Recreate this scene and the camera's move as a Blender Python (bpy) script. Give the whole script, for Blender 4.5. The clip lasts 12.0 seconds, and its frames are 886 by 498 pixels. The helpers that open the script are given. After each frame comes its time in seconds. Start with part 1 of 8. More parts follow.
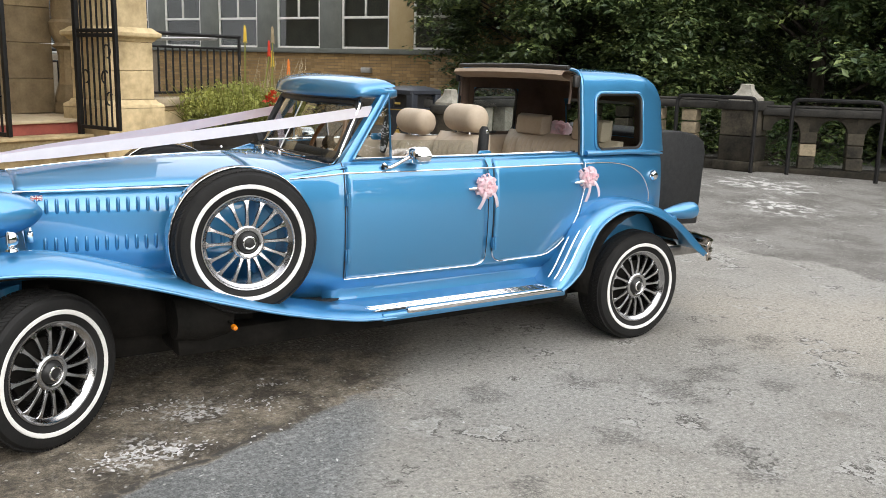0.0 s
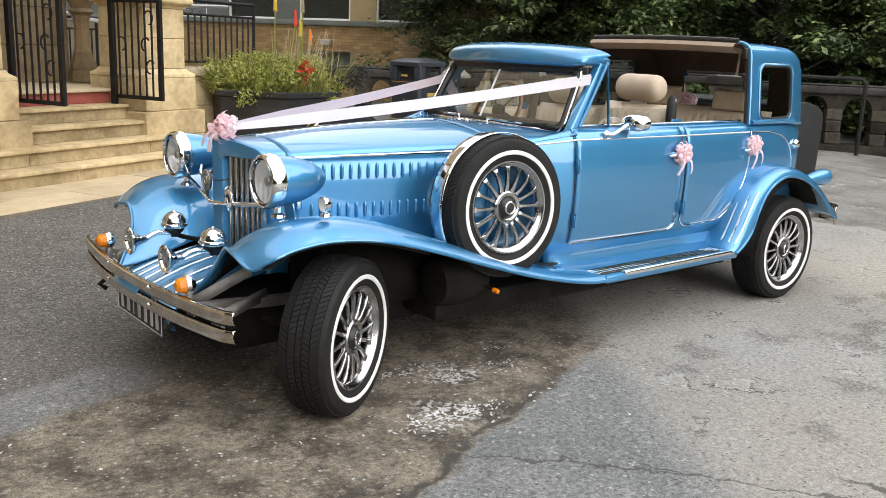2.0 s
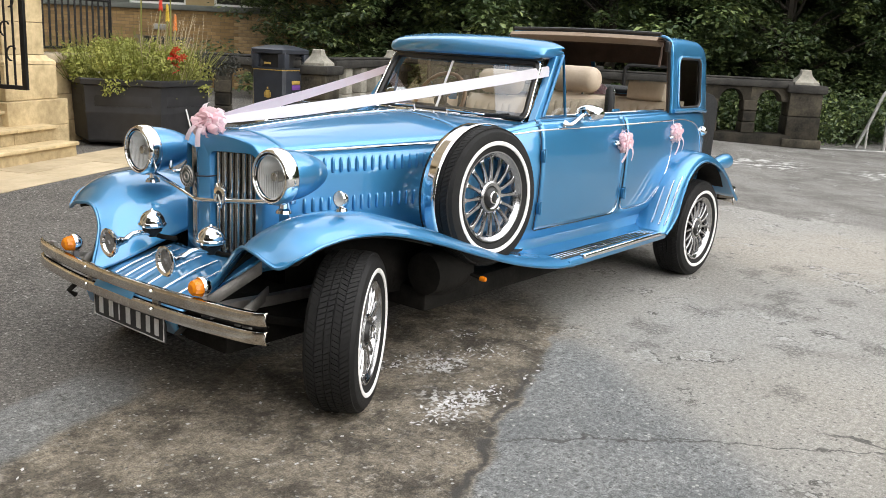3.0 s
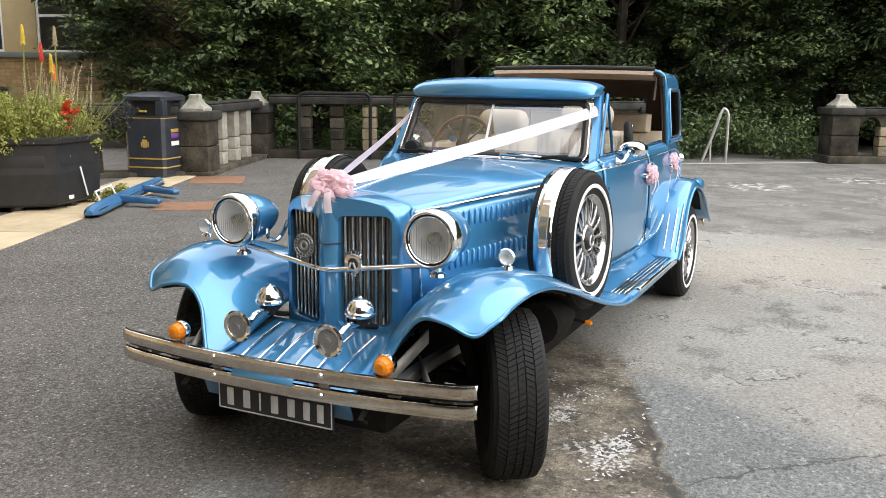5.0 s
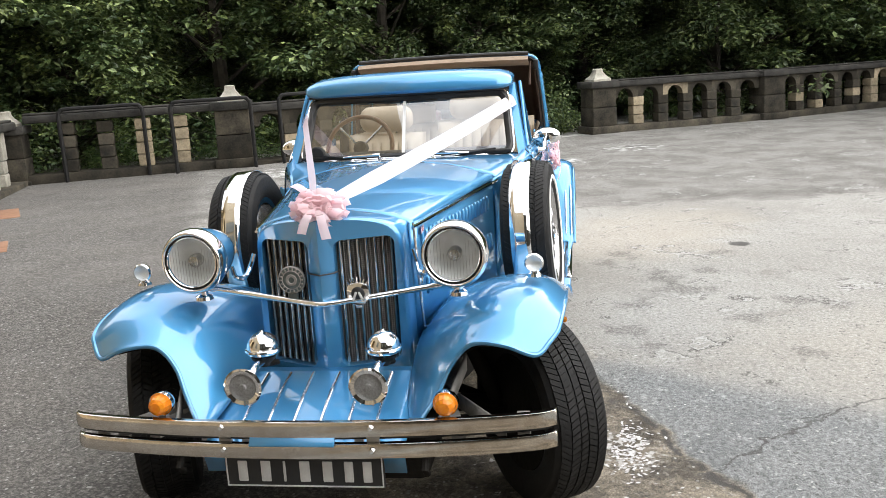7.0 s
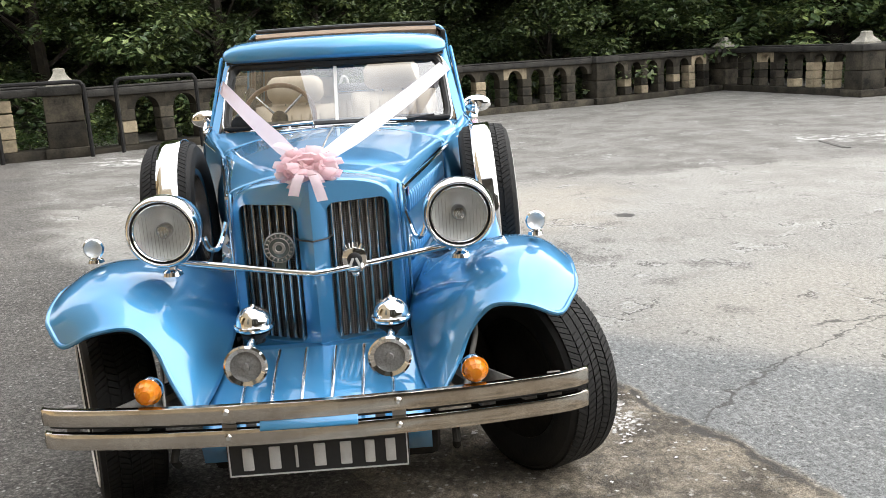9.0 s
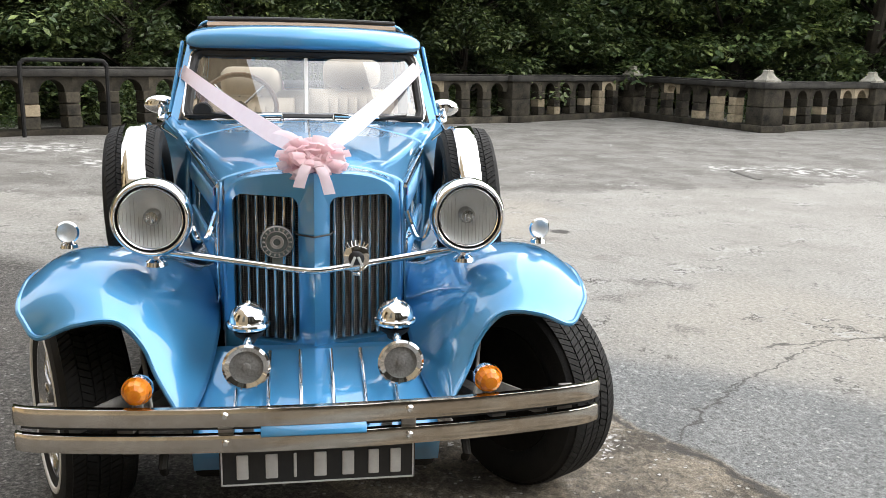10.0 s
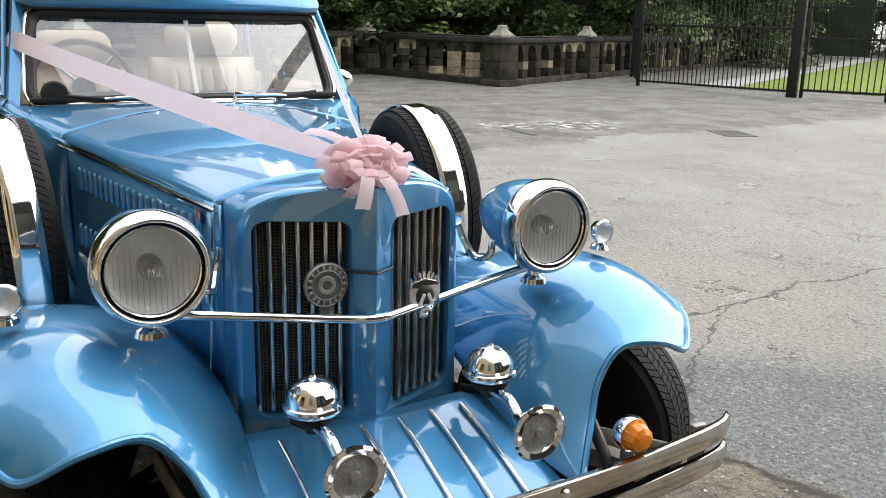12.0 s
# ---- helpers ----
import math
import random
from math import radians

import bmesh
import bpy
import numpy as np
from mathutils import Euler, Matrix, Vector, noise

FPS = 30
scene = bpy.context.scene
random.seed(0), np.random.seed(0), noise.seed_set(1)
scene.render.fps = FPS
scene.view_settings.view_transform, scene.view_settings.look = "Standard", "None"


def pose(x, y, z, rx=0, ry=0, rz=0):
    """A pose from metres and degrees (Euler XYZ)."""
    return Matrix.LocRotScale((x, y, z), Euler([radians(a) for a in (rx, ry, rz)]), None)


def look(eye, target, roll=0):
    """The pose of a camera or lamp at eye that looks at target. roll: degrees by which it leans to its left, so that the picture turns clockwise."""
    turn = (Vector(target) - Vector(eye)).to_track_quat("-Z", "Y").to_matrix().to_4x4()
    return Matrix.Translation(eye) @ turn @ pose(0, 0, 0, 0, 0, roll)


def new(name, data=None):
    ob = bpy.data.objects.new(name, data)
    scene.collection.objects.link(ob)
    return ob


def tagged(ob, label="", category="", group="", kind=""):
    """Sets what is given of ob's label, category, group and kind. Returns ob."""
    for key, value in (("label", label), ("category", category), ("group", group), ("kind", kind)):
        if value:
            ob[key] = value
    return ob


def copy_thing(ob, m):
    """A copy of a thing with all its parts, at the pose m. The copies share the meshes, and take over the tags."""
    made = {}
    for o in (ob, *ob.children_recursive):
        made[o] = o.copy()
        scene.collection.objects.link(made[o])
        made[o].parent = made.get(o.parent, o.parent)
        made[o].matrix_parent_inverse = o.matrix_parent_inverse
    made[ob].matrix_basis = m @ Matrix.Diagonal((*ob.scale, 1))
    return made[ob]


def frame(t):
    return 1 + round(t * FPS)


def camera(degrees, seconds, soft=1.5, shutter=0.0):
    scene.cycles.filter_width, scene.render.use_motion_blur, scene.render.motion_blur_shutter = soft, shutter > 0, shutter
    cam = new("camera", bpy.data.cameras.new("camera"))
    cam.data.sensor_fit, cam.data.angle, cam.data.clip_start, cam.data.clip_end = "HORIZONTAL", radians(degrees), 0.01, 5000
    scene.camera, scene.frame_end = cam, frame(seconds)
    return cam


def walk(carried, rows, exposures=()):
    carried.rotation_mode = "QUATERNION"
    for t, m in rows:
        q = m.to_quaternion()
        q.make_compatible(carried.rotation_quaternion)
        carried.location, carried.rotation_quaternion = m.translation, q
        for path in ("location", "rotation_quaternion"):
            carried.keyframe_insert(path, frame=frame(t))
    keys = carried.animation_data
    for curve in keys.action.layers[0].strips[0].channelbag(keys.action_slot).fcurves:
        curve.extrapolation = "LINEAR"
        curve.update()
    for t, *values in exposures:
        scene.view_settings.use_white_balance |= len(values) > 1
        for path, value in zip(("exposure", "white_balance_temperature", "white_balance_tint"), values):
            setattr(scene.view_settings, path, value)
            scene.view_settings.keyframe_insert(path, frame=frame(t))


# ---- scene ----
cam = camera(53.1, 12.0, 0.8)
PATH = [
    (0, (-0.52, -4.586, 1.61), (0.528, -2.931, 1.208), 1.5),
    (0.5, (-0.867, -4.346, 1.608), (0.19, -2.699, 1.194), 2.0),
    (1, (-1.181, -4.095, 1.594), (-0.16, -2.425, 1.182), 2.3),
    (1.5, (-1.584, -3.919, 1.553), (-0.443, -2.328, 1.147), 2.7),
    (2, (-1.957, -3.72, 1.527), (-0.723, -2.212, 1.079), 2.3),
    (2.5, (-2.293, -3.476, 1.532), (-0.959, -2.052, 1.094), 3.0),
    (2.7, (-2.406, -3.368, 1.515), (-0.989, -2.03, 1.065), 3.0),
    (4.3, (-3.014, -2.338, 1.562), (-1.281, -1.42, 1.172), 1.8),
    (4.5, (-3.092, -2.227, 1.566), (-1.342, -1.339, 1.183), 1.2),
    (5, (-3.182, -1.936, 1.55), (-1.414, -1.08, 1.171), 0.6),
    (5.5, (-3.183, -1.645, 1.559), (-1.359, -0.919, 1.178), -0.2),
    (6, (-3.225, -1.372, 1.562), (-1.321, -0.905, 1.164), -0.4),
    (6.5, (-3.208, -1.116, 1.568), (-1.289, -0.727, 1.161), -2.1),
    (7, (-3.13, -0.899, 1.575), (-1.197, -0.584, 1.171), -3.5),
    (7.2, (-3.116, -0.815, 1.566), (-1.175, -0.561, 1.158), -3.4),
    (8.8, (-3.014, -0.36, 1.478), (-1.062, -0.406, 1.047), -4.0),
    (9, (-3.006, -0.29, 1.467), (-1.057, -0.373, 1.024), -3.2),
    (9.5, (-3.001, -0.102, 1.459), (-1.084, -0.409, 0.978), -0.3),
    (10, (-2.865, 0.05, 1.422), (-0.937, -0.274, 1.001), 1.3),
    (10.5, (-2.651, 0.169, 1.412), (-0.754, -0.318, 1.002), 1.9),
    (11, (-2.443, 0.362, 1.41), (-0.606, -0.294, 0.967), 1.8),
    (11.5, (-2.2, 0.584, 1.413), (-0.468, -0.3, 0.944), 2.0),
    (12, (-1.96, 0.763, 1.435), (-0.261, -0.166, 0.932), 1.3),
]
EXPOSURES = [(0, 0.26), (2.5, 0.41), (4.5, 0.47), (5.5, 0.64), (7, 0.74), (9, 0.74), (10, 0.64), (11, 0.54), (12, 0.35)]
walk(cam, [(t, look(eye, target, roll)) for t, eye, target, roll in PATH], EXPOSURES)

# ---- light ----
world = bpy.data.worlds.new("sky")
scene.world = world
world.use_nodes = True
wn, wl = world.node_tree.nodes, world.node_tree.links
sky = wn.new("ShaderNodeTexSky")
sky.sky_type, sky.sun_disc = "NISHITA", False
sky.sun_elevation, sky.sun_rotation = radians(28), radians(195)
sky.air_density, sky.dust_density, sky.ozone_density = 1.0, 2.0, 1.0
cloud_co = wn.new("ShaderNodeTexCoord")
cloud = wn.new("ShaderNodeTexNoise")
cloud.inputs["Scale"].default_value, cloud.inputs["Detail"].default_value, cloud.inputs["Roughness"].default_value = 1.9, 7, 0.58
cloud_ramp = wn.new("ShaderNodeValToRGB")
cloud_ramp.color_ramp.elements[0].position, cloud_ramp.color_ramp.elements[1].position = 0.40, 0.60
cloud_ramp.color_ramp.elements[0].color = (0.56, 0.56, 0.56, 1)
cloud_mix = wn.new("ShaderNodeMix")
cloud_mix.data_type = "RGBA"
cloud_mix.inputs["B"].default_value = (15.0, 15.2, 15.7, 1)
wl.new(cloud_co.outputs["Generated"], cloud.inputs["Vector"])
wl.new(cloud.outputs["Fac"], cloud_ramp.inputs["Fac"])
wl.new(cloud_ramp.outputs["Color"], cloud_mix.inputs["Factor"])
wl.new(sky.outputs["Color"], cloud_mix.inputs["A"])
wl.new(cloud_mix.outputs["Result"], wn["Background"].inputs["Color"])
wn["Background"].inputs["Strength"].default_value = 0.12
sun = new("sun", bpy.data.lights.new("sun", "SUN"))
sun.data.energy, sun.data.angle, sun.data.color = 2.7, radians(110), (1.0, 0.96, 0.9)
sun.matrix_world = look((3.0, -9, 5.0), (0.5, 0, 0))


# ---- materials ----
def node(mt, kind, **values):
    n = mt.node_tree.nodes.new(kind)
    for key, value in values.items():
        n.inputs[key].default_value = value
    return n


def surface(name, a, b, scale=6.0, rough=(0.5, 0.7), metal=0.0, bump=0.15, bump_scale=60.0, coat=0.0, vary=0.0, second=0.35, detail=6.0, spec=0.5, space="Object"):
    """A worn surface: two colours mixed by noise at two scales, roughness by the same noise, fine relief, and a tone of its own for each piece."""
    mt = bpy.data.materials.new(name)
    mt.use_nodes = True
    ln = mt.node_tree.links
    bsdf = mt.node_tree.nodes["Principled BSDF"]
    co = node(mt, "ShaderNodeTexCoord")
    big = node(mt, "ShaderNodeTexNoise", Scale=scale, Detail=detail, Roughness=0.6)
    small = node(mt, "ShaderNodeTexNoise", Scale=scale * 9, Detail=4.0)
    add = node(mt, "ShaderNodeMath")
    add.operation = "MULTIPLY_ADD"
    add.inputs[1].default_value = second
    ramp = node(mt, "ShaderNodeMapRange")
    ramp.inputs["From Min"].default_value, ramp.inputs["From Max"].default_value = 0.3 + 0.5 * second, 0.7 + 0.5 * second
    mix = node(mt, "ShaderNodeMix")
    mix.data_type = "RGBA"
    mix.inputs["A"].default_value, mix.inputs["B"].default_value = (*a, 1), (*b, 1)
    for n in (big, small):
        ln.new(co.outputs[space], n.inputs["Vector"])
    ln.new(small.outputs["Fac"], add.inputs[0])
    ln.new(big.outputs["Fac"], add.inputs[2])
    ln.new(add.outputs[0], ramp.inputs["Value"])
    ln.new(ramp.outputs["Result"], mix.inputs["Factor"])
    colour = mix.outputs["Result"]
    if vary:
        info = node(mt, "ShaderNodeObjectInfo")
        span = node(mt, "ShaderNodeMapRange")
        span.inputs["To Min"].default_value, span.inputs["To Max"].default_value = 1 - vary, 1 + vary
        hsv = node(mt, "ShaderNodeHueSaturation")
        ln.new(info.outputs["Random"], span.inputs["Value"])
        ln.new(span.outputs["Result"], hsv.inputs["Value"])
        ln.new(colour, hsv.inputs["Color"])
        colour = hsv.outputs["Color"]
    ln.new(colour, bsdf.inputs["Base Color"])
    gloss = node(mt, "ShaderNodeMapRange")
    gloss.inputs["To Min"].default_value, gloss.inputs["To Max"].default_value = rough
    ln.new(small.outputs["Fac"], gloss.inputs["Value"])
    ln.new(gloss.outputs["Result"], bsdf.inputs["Roughness"])
    bsdf.inputs["Metallic"].default_value = metal
    bsdf.inputs["Specular IOR Level"].default_value = spec
    bsdf.inputs["Coat Weight"].default_value, bsdf.inputs["Coat Roughness"].default_value = coat, 0.04
    if bump:
        fine = node(mt, "ShaderNodeTexNoise", Scale=bump_scale, Detail=5.0)
        relief = node(mt, "ShaderNodeBump", Strength=bump, Distance=0.01)
        ln.new(co.outputs[space], fine.inputs["Vector"])
        ln.new(fine.outputs["Fac"], relief.inputs["Height"])
        ln.new(relief.outputs["Normal"], bsdf.inputs["Normal"])
    return mt


PAINT = surface("blue_metallic_paint", (0.050, 0.250, 0.480), (0.063, 0.280, 0.53), 900, (0.45, 0.51), 0.80, 0.0, coat=1.0)
PAINT.node_tree.nodes["Principled BSDF"].inputs["Coat IOR"].default_value = 1.75
PAINT.node_tree.nodes["Principled BSDF"].inputs["Coat Roughness"].default_value = 0.008
CHROME = surface("chrome", (0.82, 0.82, 0.82), (0.9, 0.9, 0.9), 8, (0.04, 0.09), 1.0, 0.0)
WORN_CHROME = surface("tarnished_chrome", (0.50, 0.44, 0.37), (0.76, 0.72, 0.66), 5, (0.10, 0.20), 1.0, 0.0, second=0.3)
ALLOY = surface("alloy_rim_metal", (0.40, 0.40, 0.405), (0.54, 0.54, 0.545), 20, (0.14, 0.26), 1.0, 0.0)
RUBBER = surface("tyre_rubber", (0.007, 0.007, 0.007), (0.016, 0.0155, 0.015), 9, (0.6, 0.8), 0.0, 0.2, 120, spec=0.28)
WHITEWALL = surface("whitewall_rubber", (0.72, 0.71, 0.68), (0.84, 0.83, 0.81), 14, (0.45, 0.6), 0.0, 0.05)
BLACK = surface("black_vinyl", (0.010, 0.0105, 0.011), (0.022, 0.0225, 0.023), 30, (0.5, 0.7), 0.0, 0.3, 220, spec=0.3)
BLACK_TRIM = surface("black_rubber_seal", (0.008, 0.008, 0.008), (0.02, 0.02, 0.02), 20, (0.35, 0.5), 0.0, 0.1)
UNDER = surface("sooty_chassis_steel", (0.006, 0.006, 0.005), (0.018, 0.016, 0.014), 8, (0.7, 0.9), 0.0, 0.4, 40, spec=0.12)
DULL_STEEL = surface("dull_steel_bracket", (0.26, 0.25, 0.235), (0.42, 0.40, 0.375), 9, (0.4, 0.6), 0.8, 0.2, 40)
LEATHER = surface("beige_leather", (0.42, 0.34, 0.25), (0.50, 0.41, 0.31), 7, (0.42, 0.6), 0.0, 0.25, 160)
DARK_LINING = surface("brown_hood_lining", (0.075, 0.05, 0.038), (0.125, 0.085, 0.064), 7, (0.8, 0.95), 0.0, 0.3, 160)
TAN_CLOTH = surface("tan_hood_cloth", (0.32, 0.24, 0.18), (0.40, 0.31, 0.235), 8, (0.8, 0.95), 0.0, 0.3, 160)
WOOD = surface("varnished_wood", (0.16, 0.07, 0.03), (0.26, 0.12, 0.05), 14, (0.25, 0.4), 0.0, 0.1)
WHITE_PLASTIC = surface("white_plastic", (0.78, 0.77, 0.75), (0.86, 0.85, 0.83), 12, (0.35, 0.5), 0.0, 0.05)
PLATE_BLACK = surface("black_plate", (0.01, 0.01, 0.011), (0.02, 0.02, 0.02), 20, (0.35, 0.5), 0.0, 0.05)
SILVER = surface("silver_lettering", (0.56, 0.56, 0.56), (0.68, 0.68, 0.67), 30, (0.35, 0.5), 0.3, 0.0)
RED_ENAMEL = surface("red_enamel", (0.35, 0.02, 0.02), (0.5, 0.04, 0.03), 30, (0.25, 0.4))
BLUE_ENAMEL = surface("navy_enamel", (0.02, 0.03, 0.16), (0.03, 0.05, 0.22), 30, (0.25, 0.4))
GRILLE_MESH = surface("dark_grille_mesh", (0.02, 0.02, 0.019), (0.055, 0.052, 0.048), 260, (0.35, 0.6), 0.6, 0.6, 400)
HORN_MESH = surface("horn_mesh_steel", (0.15, 0.15, 0.15), (0.30, 0.30, 0.30), 180, (0.4, 0.55), 0.1, 0.4, 420)
BAR_STEEL = surface("grille_bar_steel", (0.40, 0.385, 0.36), (0.56, 0.54, 0.51), 12, (0.10, 0.2), 1.0, 0.0)
PEWTER = surface("grey_green_pewter", (0.085, 0.105, 0.105), (0.16, 0.185, 0.18), 40, (0.3, 0.45), 0.7, 0.2, 90)


def glass_like(name, tint, rough=0.0, even=0.0, ior=1.45):
    """Clear glass: a thin pane lets light straight through and keeps its mirror gloss."""
    mt = bpy.data.materials.new(name)
    mt.use_nodes = True
    nt = mt.node_tree
    nt.nodes.remove(nt.nodes["Principled BSDF"])
    out = nt.nodes["Material Output"]
    clear = node(mt, "ShaderNodeBsdfTransparent", Color=(*tint, 1))
    shine = node(mt, "ShaderNodeBsdfGlossy", Roughness=rough, Color=(1, 1, 1, 1))
    fres = node(mt, "ShaderNodeFresnel", IOR=ior)
    mix = node(mt, "ShaderNodeMixShader")
    if even:
        mix.inputs[0].default_value = even
    else:
        nt.links.new(fres.outputs[0], mix.inputs[0])
    nt.links.new(clear.outputs[0], mix.inputs[1])
    nt.links.new(shine.outputs[0], mix.inputs[2])
    nt.links.new(mix.outputs[0], out.inputs["Surface"])
    return mt


GLASS = glass_like("windscreen_glass", (0.72, 0.75, 0.745), 0.0, ior=2.55)
PANE = glass_like("clear_glass", (0.66, 0.70, 0.69), 0.0, 0.07)
DOOR_GLASS = glass_like("door_glass", (0.84, 0.87, 0.86), 0.0, 0.16)
WINDOW_GLASS = glass_like("old_window_glass", (0.5, 0.53, 0.52), 0.0, 0.05)
LENS = glass_like("headlight_lens", (0.95, 0.96, 0.96), 0.03, 0.07)
AMBER = surface("amber_lens", (0.85, 0.22, 0.006), (0.95, 0.34, 0.014), 60, (0.03, 0.06))
AMBER.node_tree.nodes["Principled BSDF"].inputs["Transmission Weight"].default_value = 0.3
REFLECTOR = surface("lamp_reflector", (0.84, 0.85, 0.85), (0.95, 0.95, 0.95), 60, (0.18, 0.30), 0.25, 0.12, 45)

STONE = surface("weathered_sandstone", (0.17, 0.14, 0.09), (0.40, 0.33, 0.225), 5, (0.75, 0.95), 0.0, 0.5, 45, vary=0.22)
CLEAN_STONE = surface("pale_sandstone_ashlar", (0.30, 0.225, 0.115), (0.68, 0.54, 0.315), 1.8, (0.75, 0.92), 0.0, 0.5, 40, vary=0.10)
SOOTY_STONE = surface("soot_blackened_sandstone", (0.013, 0.0125, 0.011), (0.078, 0.068, 0.05), 3.2, (0.8, 0.95), 0.0, 0.5, 40, vary=0.45, spec=0.2)
COPING_STONE = surface("blackened_coping_stone", (0.016, 0.0155, 0.015), (0.055, 0.052, 0.046), 4, (0.7, 0.9), 0.0, 0.5, 40, spec=0.25)
FINIAL_STONE = surface("lichen_grey_stone", (0.20, 0.19, 0.155), (0.42, 0.40, 0.34), 7, (0.8, 0.95), 0.0, 0.5, 45, vary=0.15)
FLAGSTONE = surface("buff_paving_flag", (0.40, 0.32, 0.20), (0.56, 0.46, 0.31), 2.4, (0.75, 0.9), 0.0, 0.3, 40, vary=0.08)
# sandstone darkened in colour to carry the shade inside the porch
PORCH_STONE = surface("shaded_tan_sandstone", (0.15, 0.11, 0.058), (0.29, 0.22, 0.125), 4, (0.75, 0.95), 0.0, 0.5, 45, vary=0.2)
DARK_BACKING = surface("dark_tree_backing", (0.010, 0.017, 0.007), (0.035, 0.048, 0.019), 1.6, (0.9, 1.0), 0.0, 0.0, second=0.5)
IRON = surface("black_painted_iron", (0.006, 0.006, 0.0065), (0.014, 0.0135, 0.013), 12, (0.45, 0.65), 0.0, 0.15, 60, spec=0.25)
BRICK = surface("buff_brick", (0.24, 0.165, 0.08), (0.40, 0.285, 0.15), 9, (0.8, 0.95), 0.0, 0.4, 60, vary=0.3)
MORTAR = surface("grey_mortar", (0.16, 0.13, 0.09), (0.23, 0.19, 0.14), 12, (0.85, 0.95), 0.0, 0.5, 50)
RENDERED = surface("ochre_panel", (0.33, 0.25, 0.12), (0.40, 0.31, 0.17), 3, (0.6, 0.8), 0.0, 0.15, 40)
GREY_PANEL = surface("grey_green_panel", (0.095, 0.105, 0.095), (0.14, 0.15, 0.135), 2, (0.5, 0.7), 0.0, 0.1, 40)
WINDOW_PAINT = surface("white_window_paint", (0.6, 0.6, 0.57), (0.75, 0.75, 0.72), 9, (0.45, 0.6), 0.0, 0.08)
# blinds on the wing; in other windows a flat stand-in for unlit rooms
DARK_ROOM = surface("dim_blind_and_dark_room", (0.05, 0.055, 0.05), (0.085, 0.09, 0.08), 3, (0.7, 0.9), 0.0, 0.05)
# mottled riser stone, toned below the treads to carry their shade from top light
STEP_RISER = surface("shaded_stained_sandstone_riser", (0.20, 0.150, 0.075), (0.52, 0.41, 0.235), 2.5, (0.75, 0.92), 0.0, 0.5, 40, vary=0.12)
RED_TILE = surface("dull_red_porch_floor", (0.22, 0.05, 0.04), (0.33, 0.085, 0.06), 5, (0.5, 0.7), 0.0, 0.1)
PLASTIC_BLACK = surface("black_plastic", (0.012, 0.012, 0.013), (0.024, 0.024, 0.026), 8, (0.4, 0.6), 0.0, 0.12, 80)
BIN_BLUE = surface("dark_slate_plastic", (0.02, 0.024, 0.032), (0.033, 0.038, 0.05), 6, (0.35, 0.5), 0.0, 0.12, 80)
GOLD = surface("gold_print", (0.42, 0.28, 0.06), (0.52, 0.36, 0.1), 20, (0.4, 0.55), 0.2, 0.0)
BLUE_STEEL = surface("blue_painted_frame", (0.035, 0.12, 0.26), (0.06, 0.18, 0.36), 10, (0.25, 0.4), 0.1, 0.1)
RUST_PLATE = surface("rusty_cover_plate", (0.20, 0.10, 0.055), (0.30, 0.165, 0.10), 8, (0.7, 0.9), 0.1, 0.3, 60)
GRATE_IRON = surface("cast_iron_grate", (0.14, 0.135, 0.125), (0.24, 0.23, 0.215), 20, (0.5, 0.7), 0.4, 0.3, 60)
RAIL_GREY = surface("galvanised_rail", (0.36, 0.36, 0.35), (0.48, 0.48, 0.46), 12, (0.35, 0.5), 0.7, 0.1)
LAWN = surface("mown_grass", (0.16, 0.22, 0.03), (0.26, 0.33, 0.06), 3, (0.8, 0.95), 0.0, 0.6, 90)
PATH_PALE = surface("pale_tarmac_path", (0.34, 0.335, 0.32), (0.44, 0.43, 0.41), 3, (0.8, 0.95), 0.0, 0.4, 80)
CONFETTI = surface("white_paper_flakes", (0.42, 0.41, 0.40), (0.74, 0.73, 0.72), 60, (0.7, 0.9), 0.0, 0.0, space="Object")
BARK = surface("dark_bark", (0.022, 0.018, 0.013), (0.055, 0.045, 0.033), 8, (0.85, 0.95), 0.0, 0.7, 30)
SOIL = surface("potting_soil", (0.03, 0.022, 0.015), (0.06, 0.045, 0.03), 20, (0.9, 1.0), 0.0, 0.8, 40)


